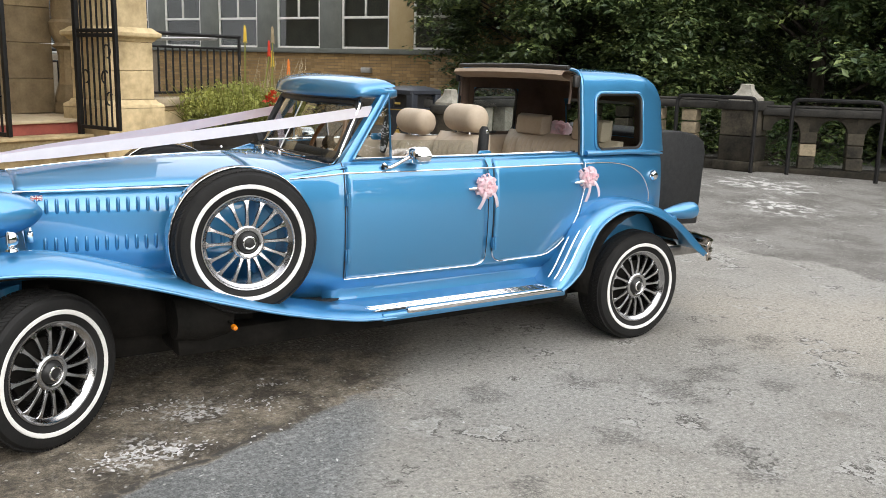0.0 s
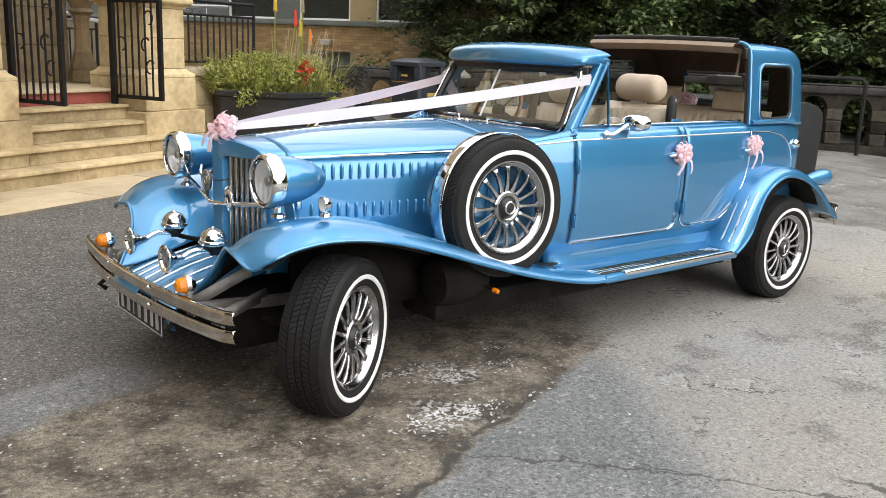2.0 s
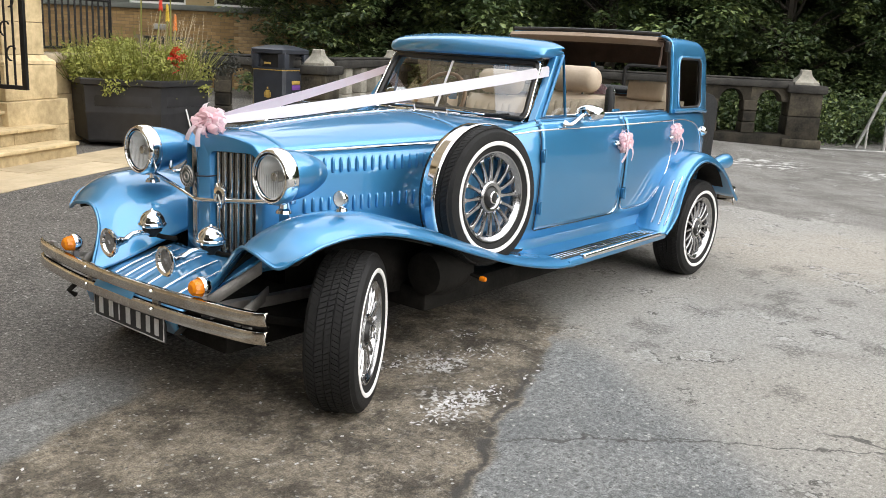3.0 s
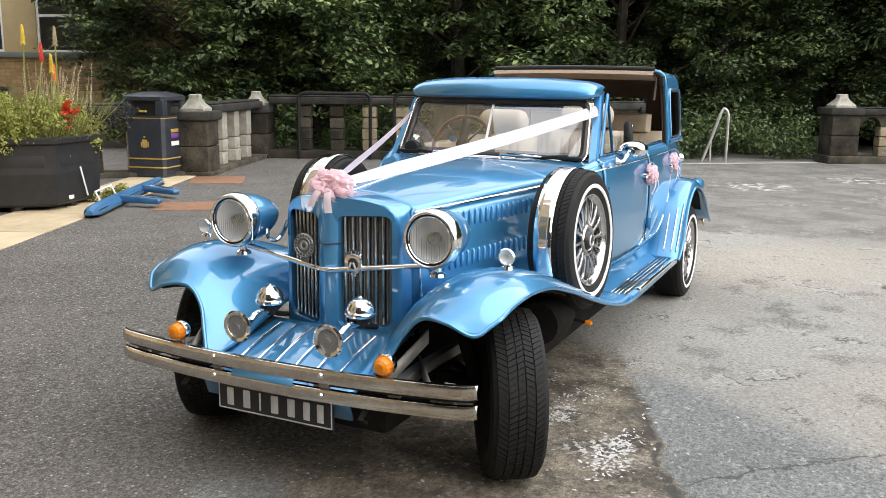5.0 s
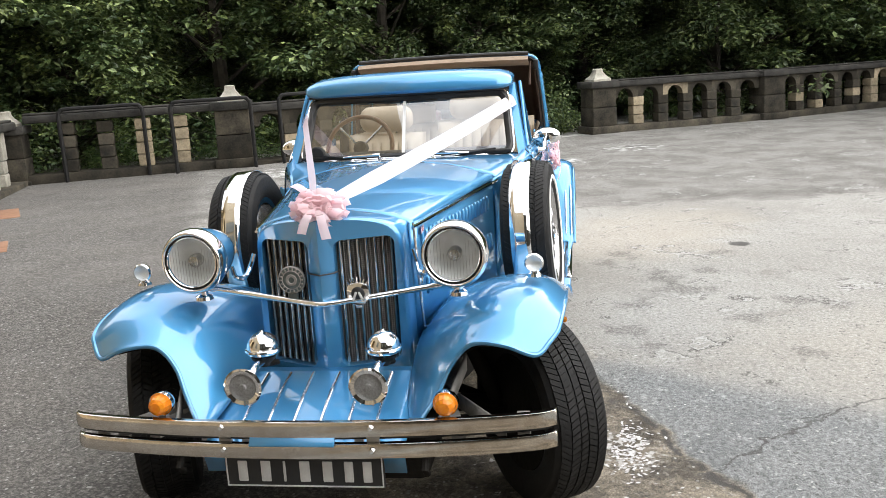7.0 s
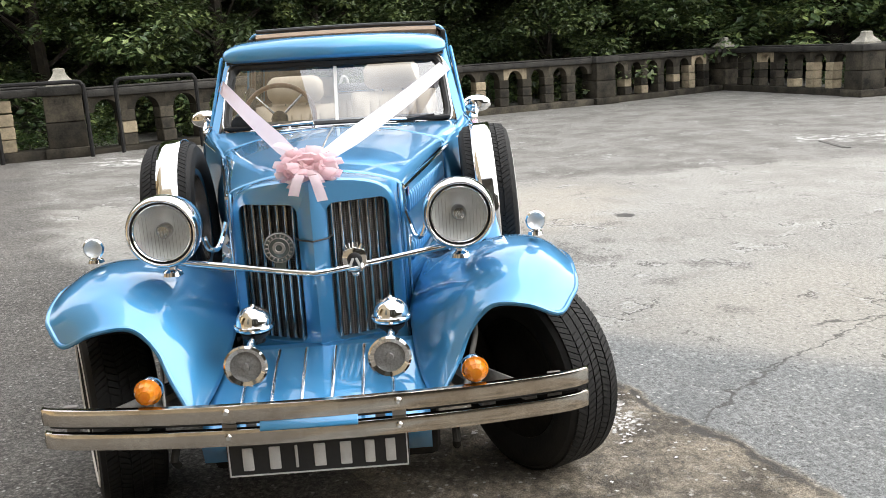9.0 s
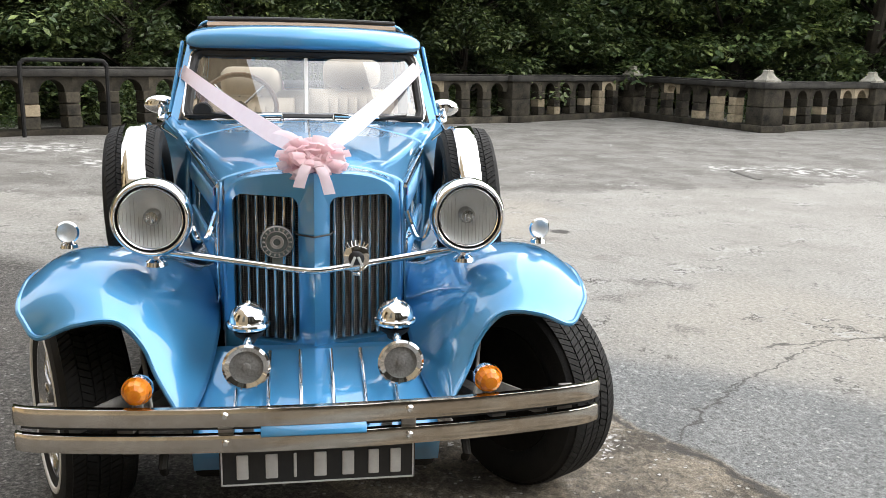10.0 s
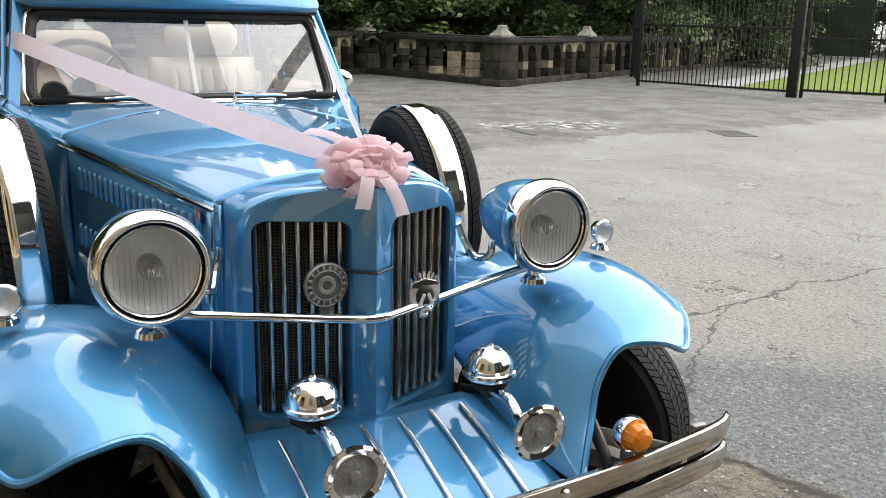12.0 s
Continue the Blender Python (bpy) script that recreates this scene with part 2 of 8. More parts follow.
def leaf_material(name, dark, light, gloss=0.42):
    """Leaves: each takes a green of its own, with some light passing through."""
    mt = bpy.data.materials.new(name)
    mt.use_nodes = True
    nt = mt.node_tree
    bsdf, out = nt.nodes["Principled BSDF"], nt.nodes["Material Output"]
    geo = node(mt, "ShaderNodeNewGeometry")
    info = node(mt, "ShaderNodeObjectInfo")
    mix = node(mt, "ShaderNodeMix")
    mix.data_type = "RGBA"
    mix.inputs["A"].default_value, mix.inputs["B"].default_value = (*dark, 1), (*light, 1)
    curve = node(mt, "ShaderNodeMath")
    curve.operation = "POWER"
    curve.inputs[1].default_value = 1.7
    hsv = node(mt, "ShaderNodeHueSaturation")
    span = node(mt, "ShaderNodeMapRange")
    span.inputs["To Min"].default_value, span.inputs["To Max"].default_value = 0.7, 1.2
    # whole sprays run fresher or duller
    co = node(mt, "ShaderNodeTexCoord")
    spray = node(mt, "ShaderNodeTexNoise", Scale=1.1, Detail=2.0)
    fresh = node(mt, "ShaderNodeMapRange")
    fresh.inputs["From Min"].default_value, fresh.inputs["From Max"].default_value = 0.40, 0.66
    fresh.inputs["To Min"].default_value, fresh.inputs["To Max"].default_value = 0.25, 1.0
    both_of = node(mt, "ShaderNodeMath")
    both_of.operation = "MULTIPLY"
    nt.links.new(co.outputs["Object"], spray.inputs["Vector"])
    nt.links.new(spray.outputs["Fac"], fresh.inputs["Value"])
    nt.links.new(geo.outputs["Random Per Island"], curve.inputs[0])
    nt.links.new(curve.outputs[0], both_of.inputs[0])
    nt.links.new(fresh.outputs["Result"], both_of.inputs[1])
    nt.links.new(both_of.outputs[0], mix.inputs["Factor"])
    nt.links.new(info.outputs["Random"], span.inputs["Value"])
    nt.links.new(span.outputs["Result"], hsv.inputs["Value"])
    nt.links.new(mix.outputs["Result"], hsv.inputs["Color"])
    nt.links.new(hsv.outputs["Color"], bsdf.inputs["Base Color"])
    bsdf.inputs["Roughness"].default_value = gloss
    bsdf.inputs["Specular IOR Level"].default_value = 0.45
    thin = node(mt, "ShaderNodeBsdfTranslucent")
    blend = node(mt, "ShaderNodeMixShader")
    blend.inputs[0].default_value = 0.22
    nt.links.new(hsv.outputs["Color"], thin.inputs["Color"])
    nt.links.new(bsdf.outputs[0], blend.inputs[1])
    nt.links.new(thin.outputs[0], blend.inputs[2])
    nt.links.new(blend.outputs[0], out.inputs["Surface"])
    return mt


def satin(name, a, b, thin=0.42, gloss=0.4):
    """Satin ribbon: a soft sheen, and some light passing through the weave."""
    mt = surface(name, a, b, 22, (gloss, gloss + 0.15), 0.0, 0.08, 60)
    nt = mt.node_tree
    bsdf, out = nt.nodes["Principled BSDF"], nt.nodes["Material Output"]
    through_it = node(mt, "ShaderNodeBsdfTranslucent", Color=(*b, 1))
    blend = node(mt, "ShaderNodeMixShader")
    blend.inputs[0].default_value = thin
    nt.links.new(bsdf.outputs[0], blend.inputs[1])
    nt.links.new(through_it.outputs[0], blend.inputs[2])
    nt.links.new(blend.outputs[0], out.inputs["Surface"])
    return mt


PINK = satin("pink_satin_ribbon", (0.90, 0.60, 0.665), (0.96, 0.75, 0.79))
PALE_PINK = satin("pale_satin_ribbon", (0.88, 0.70, 0.745), (0.94, 0.80, 0.835))
WHITE_RIBBON = satin("white_ribbon", (0.70, 0.665, 0.70), (0.78, 0.745, 0.78))
LEAF = leaf_material("tree_leaf", (0.042, 0.072, 0.028), (0.30, 0.37, 0.125), 0.38)
LEAF_LIGHT = leaf_material("shrub_leaf", (0.025, 0.055, 0.014), (0.12, 0.175, 0.04))
FLOWER_LEAF = leaf_material("planter_leaf", (0.20, 0.22, 0.045), (0.52, 0.50, 0.15), 0.6)
DARK_SPRIG = leaf_material("dark_sprig_leaf", (0.012, 0.014, 0.010), (0.05, 0.05, 0.035), 0.6)
DRY_STALK = surface("dry_stalk", (0.30, 0.24, 0.14), (0.46, 0.38, 0.25), 30, (0.7, 0.9), 0.0, 0.1)


# ---- mesh helpers ----
def spline(pts, n):
    """n points along a smooth curve through pts (any number of coordinates)."""
    p = np.array(pts, float)
    k = len(p)
    if k == 2:
        return [p[0] + (p[1] - p[0]) * i / (n - 1) for i in range(n)]
    ext = np.vstack([2 * p[0] - p[1], p, 2 * p[-1] - p[-2]])
    out = []
    for i in range(n):
        u = i / (n - 1) * (k - 1)
        j = min(int(u), k - 2)
        f = u - j
        a, b, c, d = ext[j:j + 4]
        out.append(0.5 * (2 * b + (c - a) * f + (2 * a - 5 * b + 4 * c - d) * f * f + (3 * b - a - 3 * c + d) * f ** 3))
    return out


def loft(sections, close_u=False, close_v=False, bm=None):
    """A skin over rows of points. close_u joins the last row to the first, close_v the ends of each row."""
    bm = bm or bmesh.new()
    rows = [[bm.verts.new(p) for p in row] for row in sections]
    m, n = len(rows), len(rows[0])
    for i in range(m if close_u else m - 1):
        for j in range(n if close_v else n - 1):
            a, b = rows[i], rows[(i + 1) % m]
            q = (a[j], a[(j + 1) % n], b[(j + 1) % n], b[j])
            try:
                bm.faces.new(q)
            except ValueError:
                pass
    return bm


def smooth_skin(stations, nu, nv):
    """A smooth skin through stations, each a few control points."""
    rows = [spline(s, nv) for s in stations]
    cols = [spline([r[j] for r in rows], nu) for j in range(nv)]
    return [[cols[j][i] for j in range(nv)] for i in range(nu)]


def relaxed(grid, rounds):
    """The same skin with its waves smoothed out; its edges stay."""
    g = np.array([[tuple(p) for p in row] for row in grid])
    for _ in range(rounds):
        inner = (g[:-2, 1:-1] + g[2:, 1:-1] + g[1:-1, :-2] + g[1:-1, 2:]) / 4
        g[1:-1, 1:-1] += 0.5 * (inner - g[1:-1, 1:-1])
    return [[tuple(p) for p in row] for row in g]


def tube(path, r, segs=8, bm=None, caps=True, closed=False):
    """A round bar along a path; r is one radius or one for each point."""
    bm = bm or bmesh.new()
    pts = [Vector(p) for p in path]
    rs = r if hasattr(r, "__len__") else [r] * len(pts)
    rows, side = [], None
    for i, p in enumerate(pts):
        a = pts[i - 1] if (i > 0 or closed) else p
        b = pts[(i + 1) % len(pts)] if (i < len(pts) - 1 or closed) else p
        d = (b - a).normalized()
        if side is None:
            side = d.orthogonal().normalized()
        side = (side - d * side.dot(d)).normalized()
        up = d.cross(side)
        rows.append([p + (side * math.cos(2 * math.pi * k / segs) + up * math.sin(2 * math.pi * k / segs)) * rs[i] for k in range(segs)])
    start = len(bm.verts)
    loft(rows, closed, True, bm)
    if caps and not closed:
        bm.verts.ensure_lookup_table()
        bm.faces.new([bm.verts[start + k] for k in range(segs)][::-1])
        bm.faces.new([bm.verts[len(bm.verts) - segs + k] for k in range(segs)])
    return bm


def lathe(profile, segs=32, axis="z", centre=(0, 0, 0), bm=None):
    """profile: (distance from the axis, height along it)."""
    rows = []
    for k in range(segs):
        c, s = math.cos(2 * math.pi * k / segs), math.sin(2 * math.pi * k / segs)
        row = []
        for r, h in profile:
            q = {"z": (r * c, r * s, h), "y": (r * c, h, r * s), "x": (h, r * c, r * s)}[axis]
            row.append(Vector(q) + Vector(centre))
        rows.append(row)
    bm = loft(rows, True, False, bm)
    bmesh.ops.remove_doubles(bm, verts=bm.verts, dist=1e-5)
    return bm


def block(x0, x1, y0, y1, z0, z1, bevel=0.0, segs=2, bm=None, m=None):
    own = bmesh.new()
    bmesh.ops.create_cube(own, size=1)
    bmesh.ops.scale(own, vec=(abs(x1 - x0), abs(y1 - y0), abs(z1 - z0)), verts=own.verts)
    bmesh.ops.translate(own, vec=((x0 + x1) / 2, (y0 + y1) / 2, (z0 + z1) / 2), verts=own.verts)
    if bevel:
        bmesh.ops.bevel(own, geom=own.edges[:], offset=bevel, segments=segs, affect="EDGES", profile=0.5)
    if m is not None:
        own.transform(m)
    if bm is None:
        return own
    return merge(bm, own)


def merge(bm, other):
    me = bpy.data.meshes.new("join")
    other.to_mesh(me)
    other.free()
    bm.from_mesh(me)
    bpy.data.meshes.remove(me)
    return bm


def extrude_outline(outline, y0, y1, bevel=0.0, bm=None, m=None):
    """A plate with an outline in x and z, from y0 to y1."""
    own = bmesh.new()
    f = own.faces.new([own.verts.new((x, y0, z)) for x, z in outline])
    r = bmesh.ops.extrude_face_region(own, geom=[f])
    bmesh.ops.translate(own, vec=(0, y1 - y0, 0), verts=[v for v in r["geom"] if isinstance(v, bmesh.types.BMVert)])
    bmesh.ops.recalc_face_normals(own, faces=own.faces)
    if bevel:
        bmesh.ops.bevel(own, geom=own.edges[:], offset=bevel, segments=2, affect="EDGES", profile=0.5)
    if m is not None:
        own.transform(m)
    return own if bm is None else merge(bm, own)


def rounded_rect(x0, x1, z0, z1, r, n=6):
    pts = []
    for cx, cz, a0 in ((x1 - r, z1 - r, 0), (x0 + r, z1 - r, 90), (x0 + r, z0 + r, 180), (x1 - r, z0 + r, 270)):
        pts += [(cx + r * math.cos(radians(a0 + 90 * k / n)), cz + r * math.sin(radians(a0 + 90 * k / n))) for k in range(n + 1)]
    return pts


def mesh_of(name, bm, material, angle=38, normals=True):
    if normals:
        bmesh.ops.recalc_face_normals(bm, faces=bm.faces)
    for f in bm.faces:
        f.smooth = True
    for e in bm.edges:
        if len(e.link_faces) == 2 and e.calc_face_angle(0) > radians(angle):
            e.smooth = False
    me = bpy.data.meshes.new(name)
    bm.to_mesh(me)
    bm.free()
    me.materials.append(material)
    return me


def part(name, bm, material, parent, label="", angle=38, solid=0.0, offset=-1.0):
    """Links a bmesh as one mesh object under a thing or a part."""
    ob = new(name, mesh_of(name, bm, material, angle))
    ob.parent = parent
    if solid:
        mod = ob.modifiers.new("thickness", "SOLIDIFY")
        mod.thickness, mod.offset = solid, offset
    return tagged(ob, label) if label else ob


def single(name, bm, material, label, category, kind="", group="", m=None, angle=38):
    """A thing that is one mesh."""
    ob = new(name, mesh_of(name, bm, material, angle))
    if m is not None:
        ob.matrix_world = m
    return tagged(ob, label, category, group, kind)


def piece(name, me, parent, m):
    ob = new(name, me)
    ob.parent = parent
    ob.matrix_basis = m
    return ob


def thing(name, m, label, category, group="", kind=""):
    ob = new(name)
    ob.empty_display_size = 0.2
    ob.matrix_world = m
    return tagged(ob, label, category, group, kind)


def flip(bm):
    """The other side's twin, mirrored across the middle."""
    own = bm.copy()
    bmesh.ops.scale(own, vec=(1, -1, 1), verts=own.verts)
    bmesh.ops.reverse_faces(own, faces=own.faces)
    return own


# ---- ground ----
def ground_material():
    """Old tarmac in patches: dark fine tarmac by the building, a brown damp band, a blue-grey slab and pale worn concrete."""
    mt = bpy.data.materials.new("patched_tarmac")
    mt.use_nodes = True
    nt = mt.node_tree
    ln = nt.links
    bsdf = nt.nodes["Principled BSDF"]
    pos = node(mt, "ShaderNodeNewGeometry").outputs["Position"]

    def noise_at(scale, detail=6.0, rough=0.6):
        n = node(mt, "ShaderNodeTexNoise", Scale=scale, Detail=detail, Roughness=rough)
        ln.new(pos, n.inputs["Vector"])
        return n.outputs["Fac"]

    def math_of(op, a, b=None, c=None):
        n = node(mt, "ShaderNodeMath")
        n.operation = op
        for i, v in enumerate((a, b, c)):
            if v is None:
                continue
            if isinstance(v, (int, float)):
                n.inputs[i].default_value = v
            else:
                ln.new(v, n.inputs[i])
        return n.outputs[0]

    def span(v, a, b, lo=0.0, hi=1.0):
        n = node(mt, "ShaderNodeMapRange")
        n.inputs["From Min"].default_value, n.inputs["From Max"].default_value = a, b
        n.inputs["To Min"].default_value, n.inputs["To Max"].default_value = lo, hi
        n.interpolation_type = "SMOOTHSTEP"
        ln.new(v, n.inputs["Value"])
        return n.outputs["Result"]

    def beyond(p, q, wobble, amp, soft):
        """1 on the left of the line from p to q, 0 on its right, with a ragged edge."""
        d = Vector((q[0] - p[0], q[1] - p[1])).normalized()
        dot = node(mt, "ShaderNodeVectorMath")
        dot.operation = "DOT_PRODUCT"
        dot.inputs[1].default_value = (-d.y, d.x, 0)
        ln.new(pos, dot.inputs[0])
        dist = math_of("SUBTRACT", dot.outputs["Value"], -d.y * p[0] + d.x * p[1])
        dist = math_of("MULTIPLY_ADD", math_of("SUBTRACT", wobble, 0.5), amp, dist)
        return span(dist, -soft, soft), dist

    def blob(x, y, r, wobble, amp, soft):
        n = node(mt, "ShaderNodeVectorMath")
        n.operation = "DISTANCE"
        n.inputs[1].default_value = (x, y, 0)
        ln.new(pos, n.inputs[0])
        dist = math_of("MULTIPLY_ADD", math_of("SUBTRACT", wobble, 0.5), amp, n.outputs["Value"])
        return span(dist, r + soft, r - soft)

    def blend(a, b, f):
        n = node(mt, "ShaderNodeMix")
        n.data_type = "RGBA"
        for sock, v in (("A", a), ("B", b)):
            if isinstance(v, tuple):
                n.inputs[sock].default_value = (*v, 1)
            else:
                ln.new(v, n.inputs[sock])
        ln.new(f, n.inputs["Factor"])
        return n.outputs["Result"]

    wide, mid, fine, grit = noise_at(0.55), noise_at(2.3), noise_at(11.0), noise_at(150.0, 4.0, 0.7)
    stone = node(mt, "ShaderNodeTexVoronoi", Scale=95.0)
    ln.new(pos, stone.inputs["Vector"])
    chips = span(stone.outputs["Color"], 0.2, 0.95)
    dark = blend((0.078, 0.074, 0.067), (0.195, 0.184, 0.168), chips)
    dark = blend(dark, (0.195, 0.182, 0.163), span(wide, 0.40, 0.72, 0, 0.5))
    damp = blend((0.070, 0.060, 0.046), (0.25, 0.215, 0.165), span(noise_at(4.2, 9.0, 0.72), 0.38, 0.62))
    damp = blend(damp, (0.34, 0.315, 0.275), span(noise_at(19.0, 8.0, 0.7), 0.53, 0.68, 0, 0.75))
    slab = blend((0.166, 0.172, 0.170), (0.232, 0.237, 0.232), span(mid, 0.32, 0.68))
    slab = blend(slab, (0.40, 0.40, 0.39), span(fine, 0.54, 0.70, 0, 0.5))
    slab = blend(slab, (0.075, 0.08, 0.08), span(stone.outputs["Color"], 0.55, 1.0, 0, 0.6))
    pale = blend((0.268, 0.256, 0.232), (0.335, 0.325, 0.300), span(wide, 0.32, 0.66))
    pale = blend(pale, (0.185, 0.172, 0.15), span(noise_at(1.7, 9.0, 0.7), 0.55, 0.70, 0, 0.6))
    pale = blend(pale, (0.46, 0.45, 0.425), span(noise_at(7.0, 9.0, 0.75), 0.58, 0.72, 0, 0.5))
    far = blend((0.150, 0.142, 0.128), (0.245, 0.236, 0.218), span(noise_at(1.5, 9.0, 0.7), 0.36, 0.62))
    # the rougher grey ground takes over towards the balustrade
    pale = blend(pale, (0.385, 0.35, 0.295), math_of("MULTIPLY", blob(4.9, -1.3, 1.0, wide, 2.4, 0.5), 0.65))
    pale = blend(pale, (0.36, 0.335, 0.29), math_of("MULTIPLY", blob(1.6, -2.6, 0.8, wide, 2.2, 0.5), 0.6))
    to_far, _ = beyond((6.9, -6.0), (5.9, 2.4), noise_at(0.9, 8.0, 0.7), 2.6, 0.07)
    pale = blend(far, pale, to_far)
    edge_slab, d_slab = beyond((-0.30, -1.55), (1.40, -0.82), mid, 0.30, 0.025)
    edge_slab_b, d_right = beyond((1.20, -4.4), (1.44, -0.8), noise_at(1.9, 9.0, 0.68), 0.55, 0.32)
    right = blend(pale, slab, edge_slab_b)
    # tan earth worn bare along the slab's edge
    worn = math_of("MULTIPLY", span(math_of("ABSOLUTE", math_of("ADD", d_right, 0.10)), 0.26, 0.03), span(noise_at(5.5, 8.0, 0.7), 0.36, 0.58, 0.0, 0.75))
    right = blend(right, (0.30, 0.25, 0.185), worn)
    edge_damp, _ = beyond((1.6, -0.20), (-1.9, 0.15), noise_at(1.3, 7.0), 1.1, 0.10)
    left = blend(dark, damp, edge_damp)
    # a blue-grey patching strip between the two
    strip_a, _ = beyond((-0.30, 0.42), (-2.2, -0.16), mid, 0.16, 0.03)
    strip_b, _ = beyond((-0.30, 0.10), (-2.2, -0.62), mid, 0.22, 0.04)
    strip_on = math_of("MULTIPLY", math_of("SUBTRACT", strip_a, strip_b), blob(-1.9, -0.05, 1.35, mid, 0.5, 0.2))
    left = blend(left, slab, math_of("MULTIPLY", strip_on, 0.85))
    colour = blend(right, left, edge_slab)
    side_a, _ = beyond((1.50, -0.9), (3.6, 2.2), wide, 0.7, 0.16)
    side_b, _ = beyond((3.6, 2.27), (11.5, 5.6), mid, 0.5, 0.22)
    side_pale = math_of("MAXIMUM", side_a, side_b)
    colour = blend(pale, colour, side_pale)
    # gravel grain over everything
    grain = node(mt, "ShaderNodeMix")
    grain.data_type, grain.blend_type = "RGBA", "MULTIPLY"
    rough_zone = math_of("MULTIPLY", side_pale, math_of("MAXIMUM", edge_slab, edge_slab_b))
    ln.new(math_of("MULTIPLY_ADD", rough_zone, 0.28, 0.62), grain.inputs["Factor"])
    shade = node(mt, "ShaderNodeCombineColor")
    tone = math_of("MULTIPLY", span(grit, 0.32, 0.68, 0.50, 1.52), span(noise_at(42.0, 5.0, 0.7), 0.34, 0.66, 0.62, 1.38))
    for ch in ("Red", "Green", "Blue"):
        ln.new(tone, shade.inputs[ch])
    ln.new(colour, grain.inputs["A"])
    ln.new(shade.outputs[0], grain.inputs["B"])
    colour = grain.outputs["Result"]
    # single stones in the surface, some pale and some dark
    pebble = node(mt, "ShaderNodeTexVoronoi", Scale=52.0)
    ln.new(pos, pebble.inputs["Vector"])
    lone = node(mt, "ShaderNodeSeparateColor")
    ln.new(pebble.outputs["Color"], lone.inputs[0])
    dot = span(pebble.outputs["Distance"], 0.42, 0.26)
    colour = blend(colour, (0.52, 0.51, 0.48), math_of("MULTIPLY", dot, span(lone.outputs["Red"], 0.90, 0.96, 0, 0.75)))
    colour = blend(colour, (0.05, 0.048, 0.044), math_of("MULTIPLY", dot, span(lone.outputs["Green"], 0.84, 0.92, 0, 0.7)))
    pits = node(mt, "ShaderNodeTexVoronoi", Scale=16.0)
    ln.new(pos, pits.inputs["Vector"])
    colour = blend(colour, (0.10, 0.094, 0.084), math_of("MULTIPLY", span(pits.outputs["Distance"], 0.17, 0.06), span(noise_at(2.6, 6.0), 0.5, 0.62, 0, 0.7)))
    # flaked edges: thin broken outlines, dark on one side and pale on the other
    flake_noise = noise_at(0.95, 10.0, 0.68)
    broken = span(noise_at(2.2, 7.0), 0.50, 0.60)
    for level, side, tint in ((0.545, 0.009, (0.075, 0.07, 0.062)), (0.561, 0.010, (0.46, 0.45, 0.43)), (0.43, 0.007, (0.09, 0.084, 0.075))):
        edge = span(math_of("ABSOLUTE", math_of("SUBTRACT", flake_noise, level)), side, side * 0.3)
        colour = blend(colour, tint, math_of("MULTIPLY", math_of("MULTIPLY", edge, broken), math_of("MULTIPLY_ADD", rough_zone, -0.9, 0.95)))
    # cracks along the slab's edges and wandering over the yard
    wander = noise_at(1.4, 8.0, 0.65)
    for p, q, w in (((0.18, -1.36), (0.72, -1.92), 0.006), ((0.70, -1.85), (1.22, -2.75), 0.005), ((1.20, -2.5), (1.42, -4.4), 0.008)):
        _, d = beyond(p, q, wander, 0.55, 0.1)
        near = blob((p[0] + q[0]) / 2, (p[1] + q[1]) / 2, math.dist(p, q) * 0.6, mid, 0.2, 0.1)
        line = math_of("MULTIPLY", span(math_of("ABSOLUTE", d), w * 2, w * 0.5), near)
        colour = blend(colour, (0.055, 0.052, 0.048), math_of("MULTIPLY", line, 0.8))
    line = span(math_of("ABSOLUTE", math_of("SUBTRACT", d_slab, 0.035)), 0.03, 0.004)
    near_edge = blob(0.2, -1.3, 0.75, mid, 0.5, 0.15)
    colour = blend(colour, (0.06, 0.056, 0.05), math_of("MULTIPLY", math_of("MULTIPLY", line, near_edge), span(fine, 0.36, 0.52)))
    # white salt stains, dark oil and damp marks
    for x, y, r in ((0.30, -1.03, 0.15), (0.60, -0.66, 0.14), (-1.45, -0.25, 0.12), (10.75, -0.4, 0.5), (12.5, -1.75, 0.5), (9.8, 3.4, 0.6), (8.6, 2.2, 0.5), (8.4, -7.0, 0.6), (8.6, -6.0, 0.4), (10.4, 1.2, 0.6)):
        flake = math_of("MULTIPLY", blob(x, y, r, mid, r * 2.2, r * 0.45), span(noise_at(26.0 if r < 0.3 else 6.0, 4.0), 0.5, 0.6))
        colour = blend(colour, (0.66, 0.65, 0.63), math_of("MULTIPLY", flake, 0.85))
    ragged, speck = noise_at(6.5, 8.0, 0.75), span(noise_at(55.0, 6.0, 0.8), 0.42, 0.56)
    for x, y, r in ((3.70, -1.07, 0.12), (3.96, -1.20, 0.13), (3.31, -1.39, 0.10), (2.84, -1.54, 0.16), (2.50, -1.22, 0.12), (2.17, -1.84, 0.09), (2.53, -2.20, 0.12), (2.42, -2.42, 0.10), (1.93, -1.15, 0.12), (3.14, -1.46, 0.13), (1.62, -1.25, 0.10), (3.40, -1.75, 0.12), (3.95, -1.95, 0.10), (1.5, -2.0, 0.10), (7.9, -5.75, 0.35)):
        mark = math_of("MULTIPLY", blob(x, y, r * 0.9, ragged, r * 7, r * 0.5), speck)
        colour = blend(colour, (0.085, 0.08, 0.072), math_of("MULTIPLY", mark, 0.75))
    colour = blend(colour, (0.035, 0.033, 0.03), math_of("MULTIPLY", blob(4.28, -2.15, 0.085, ragged, 0.12, 0.02), 0.85))
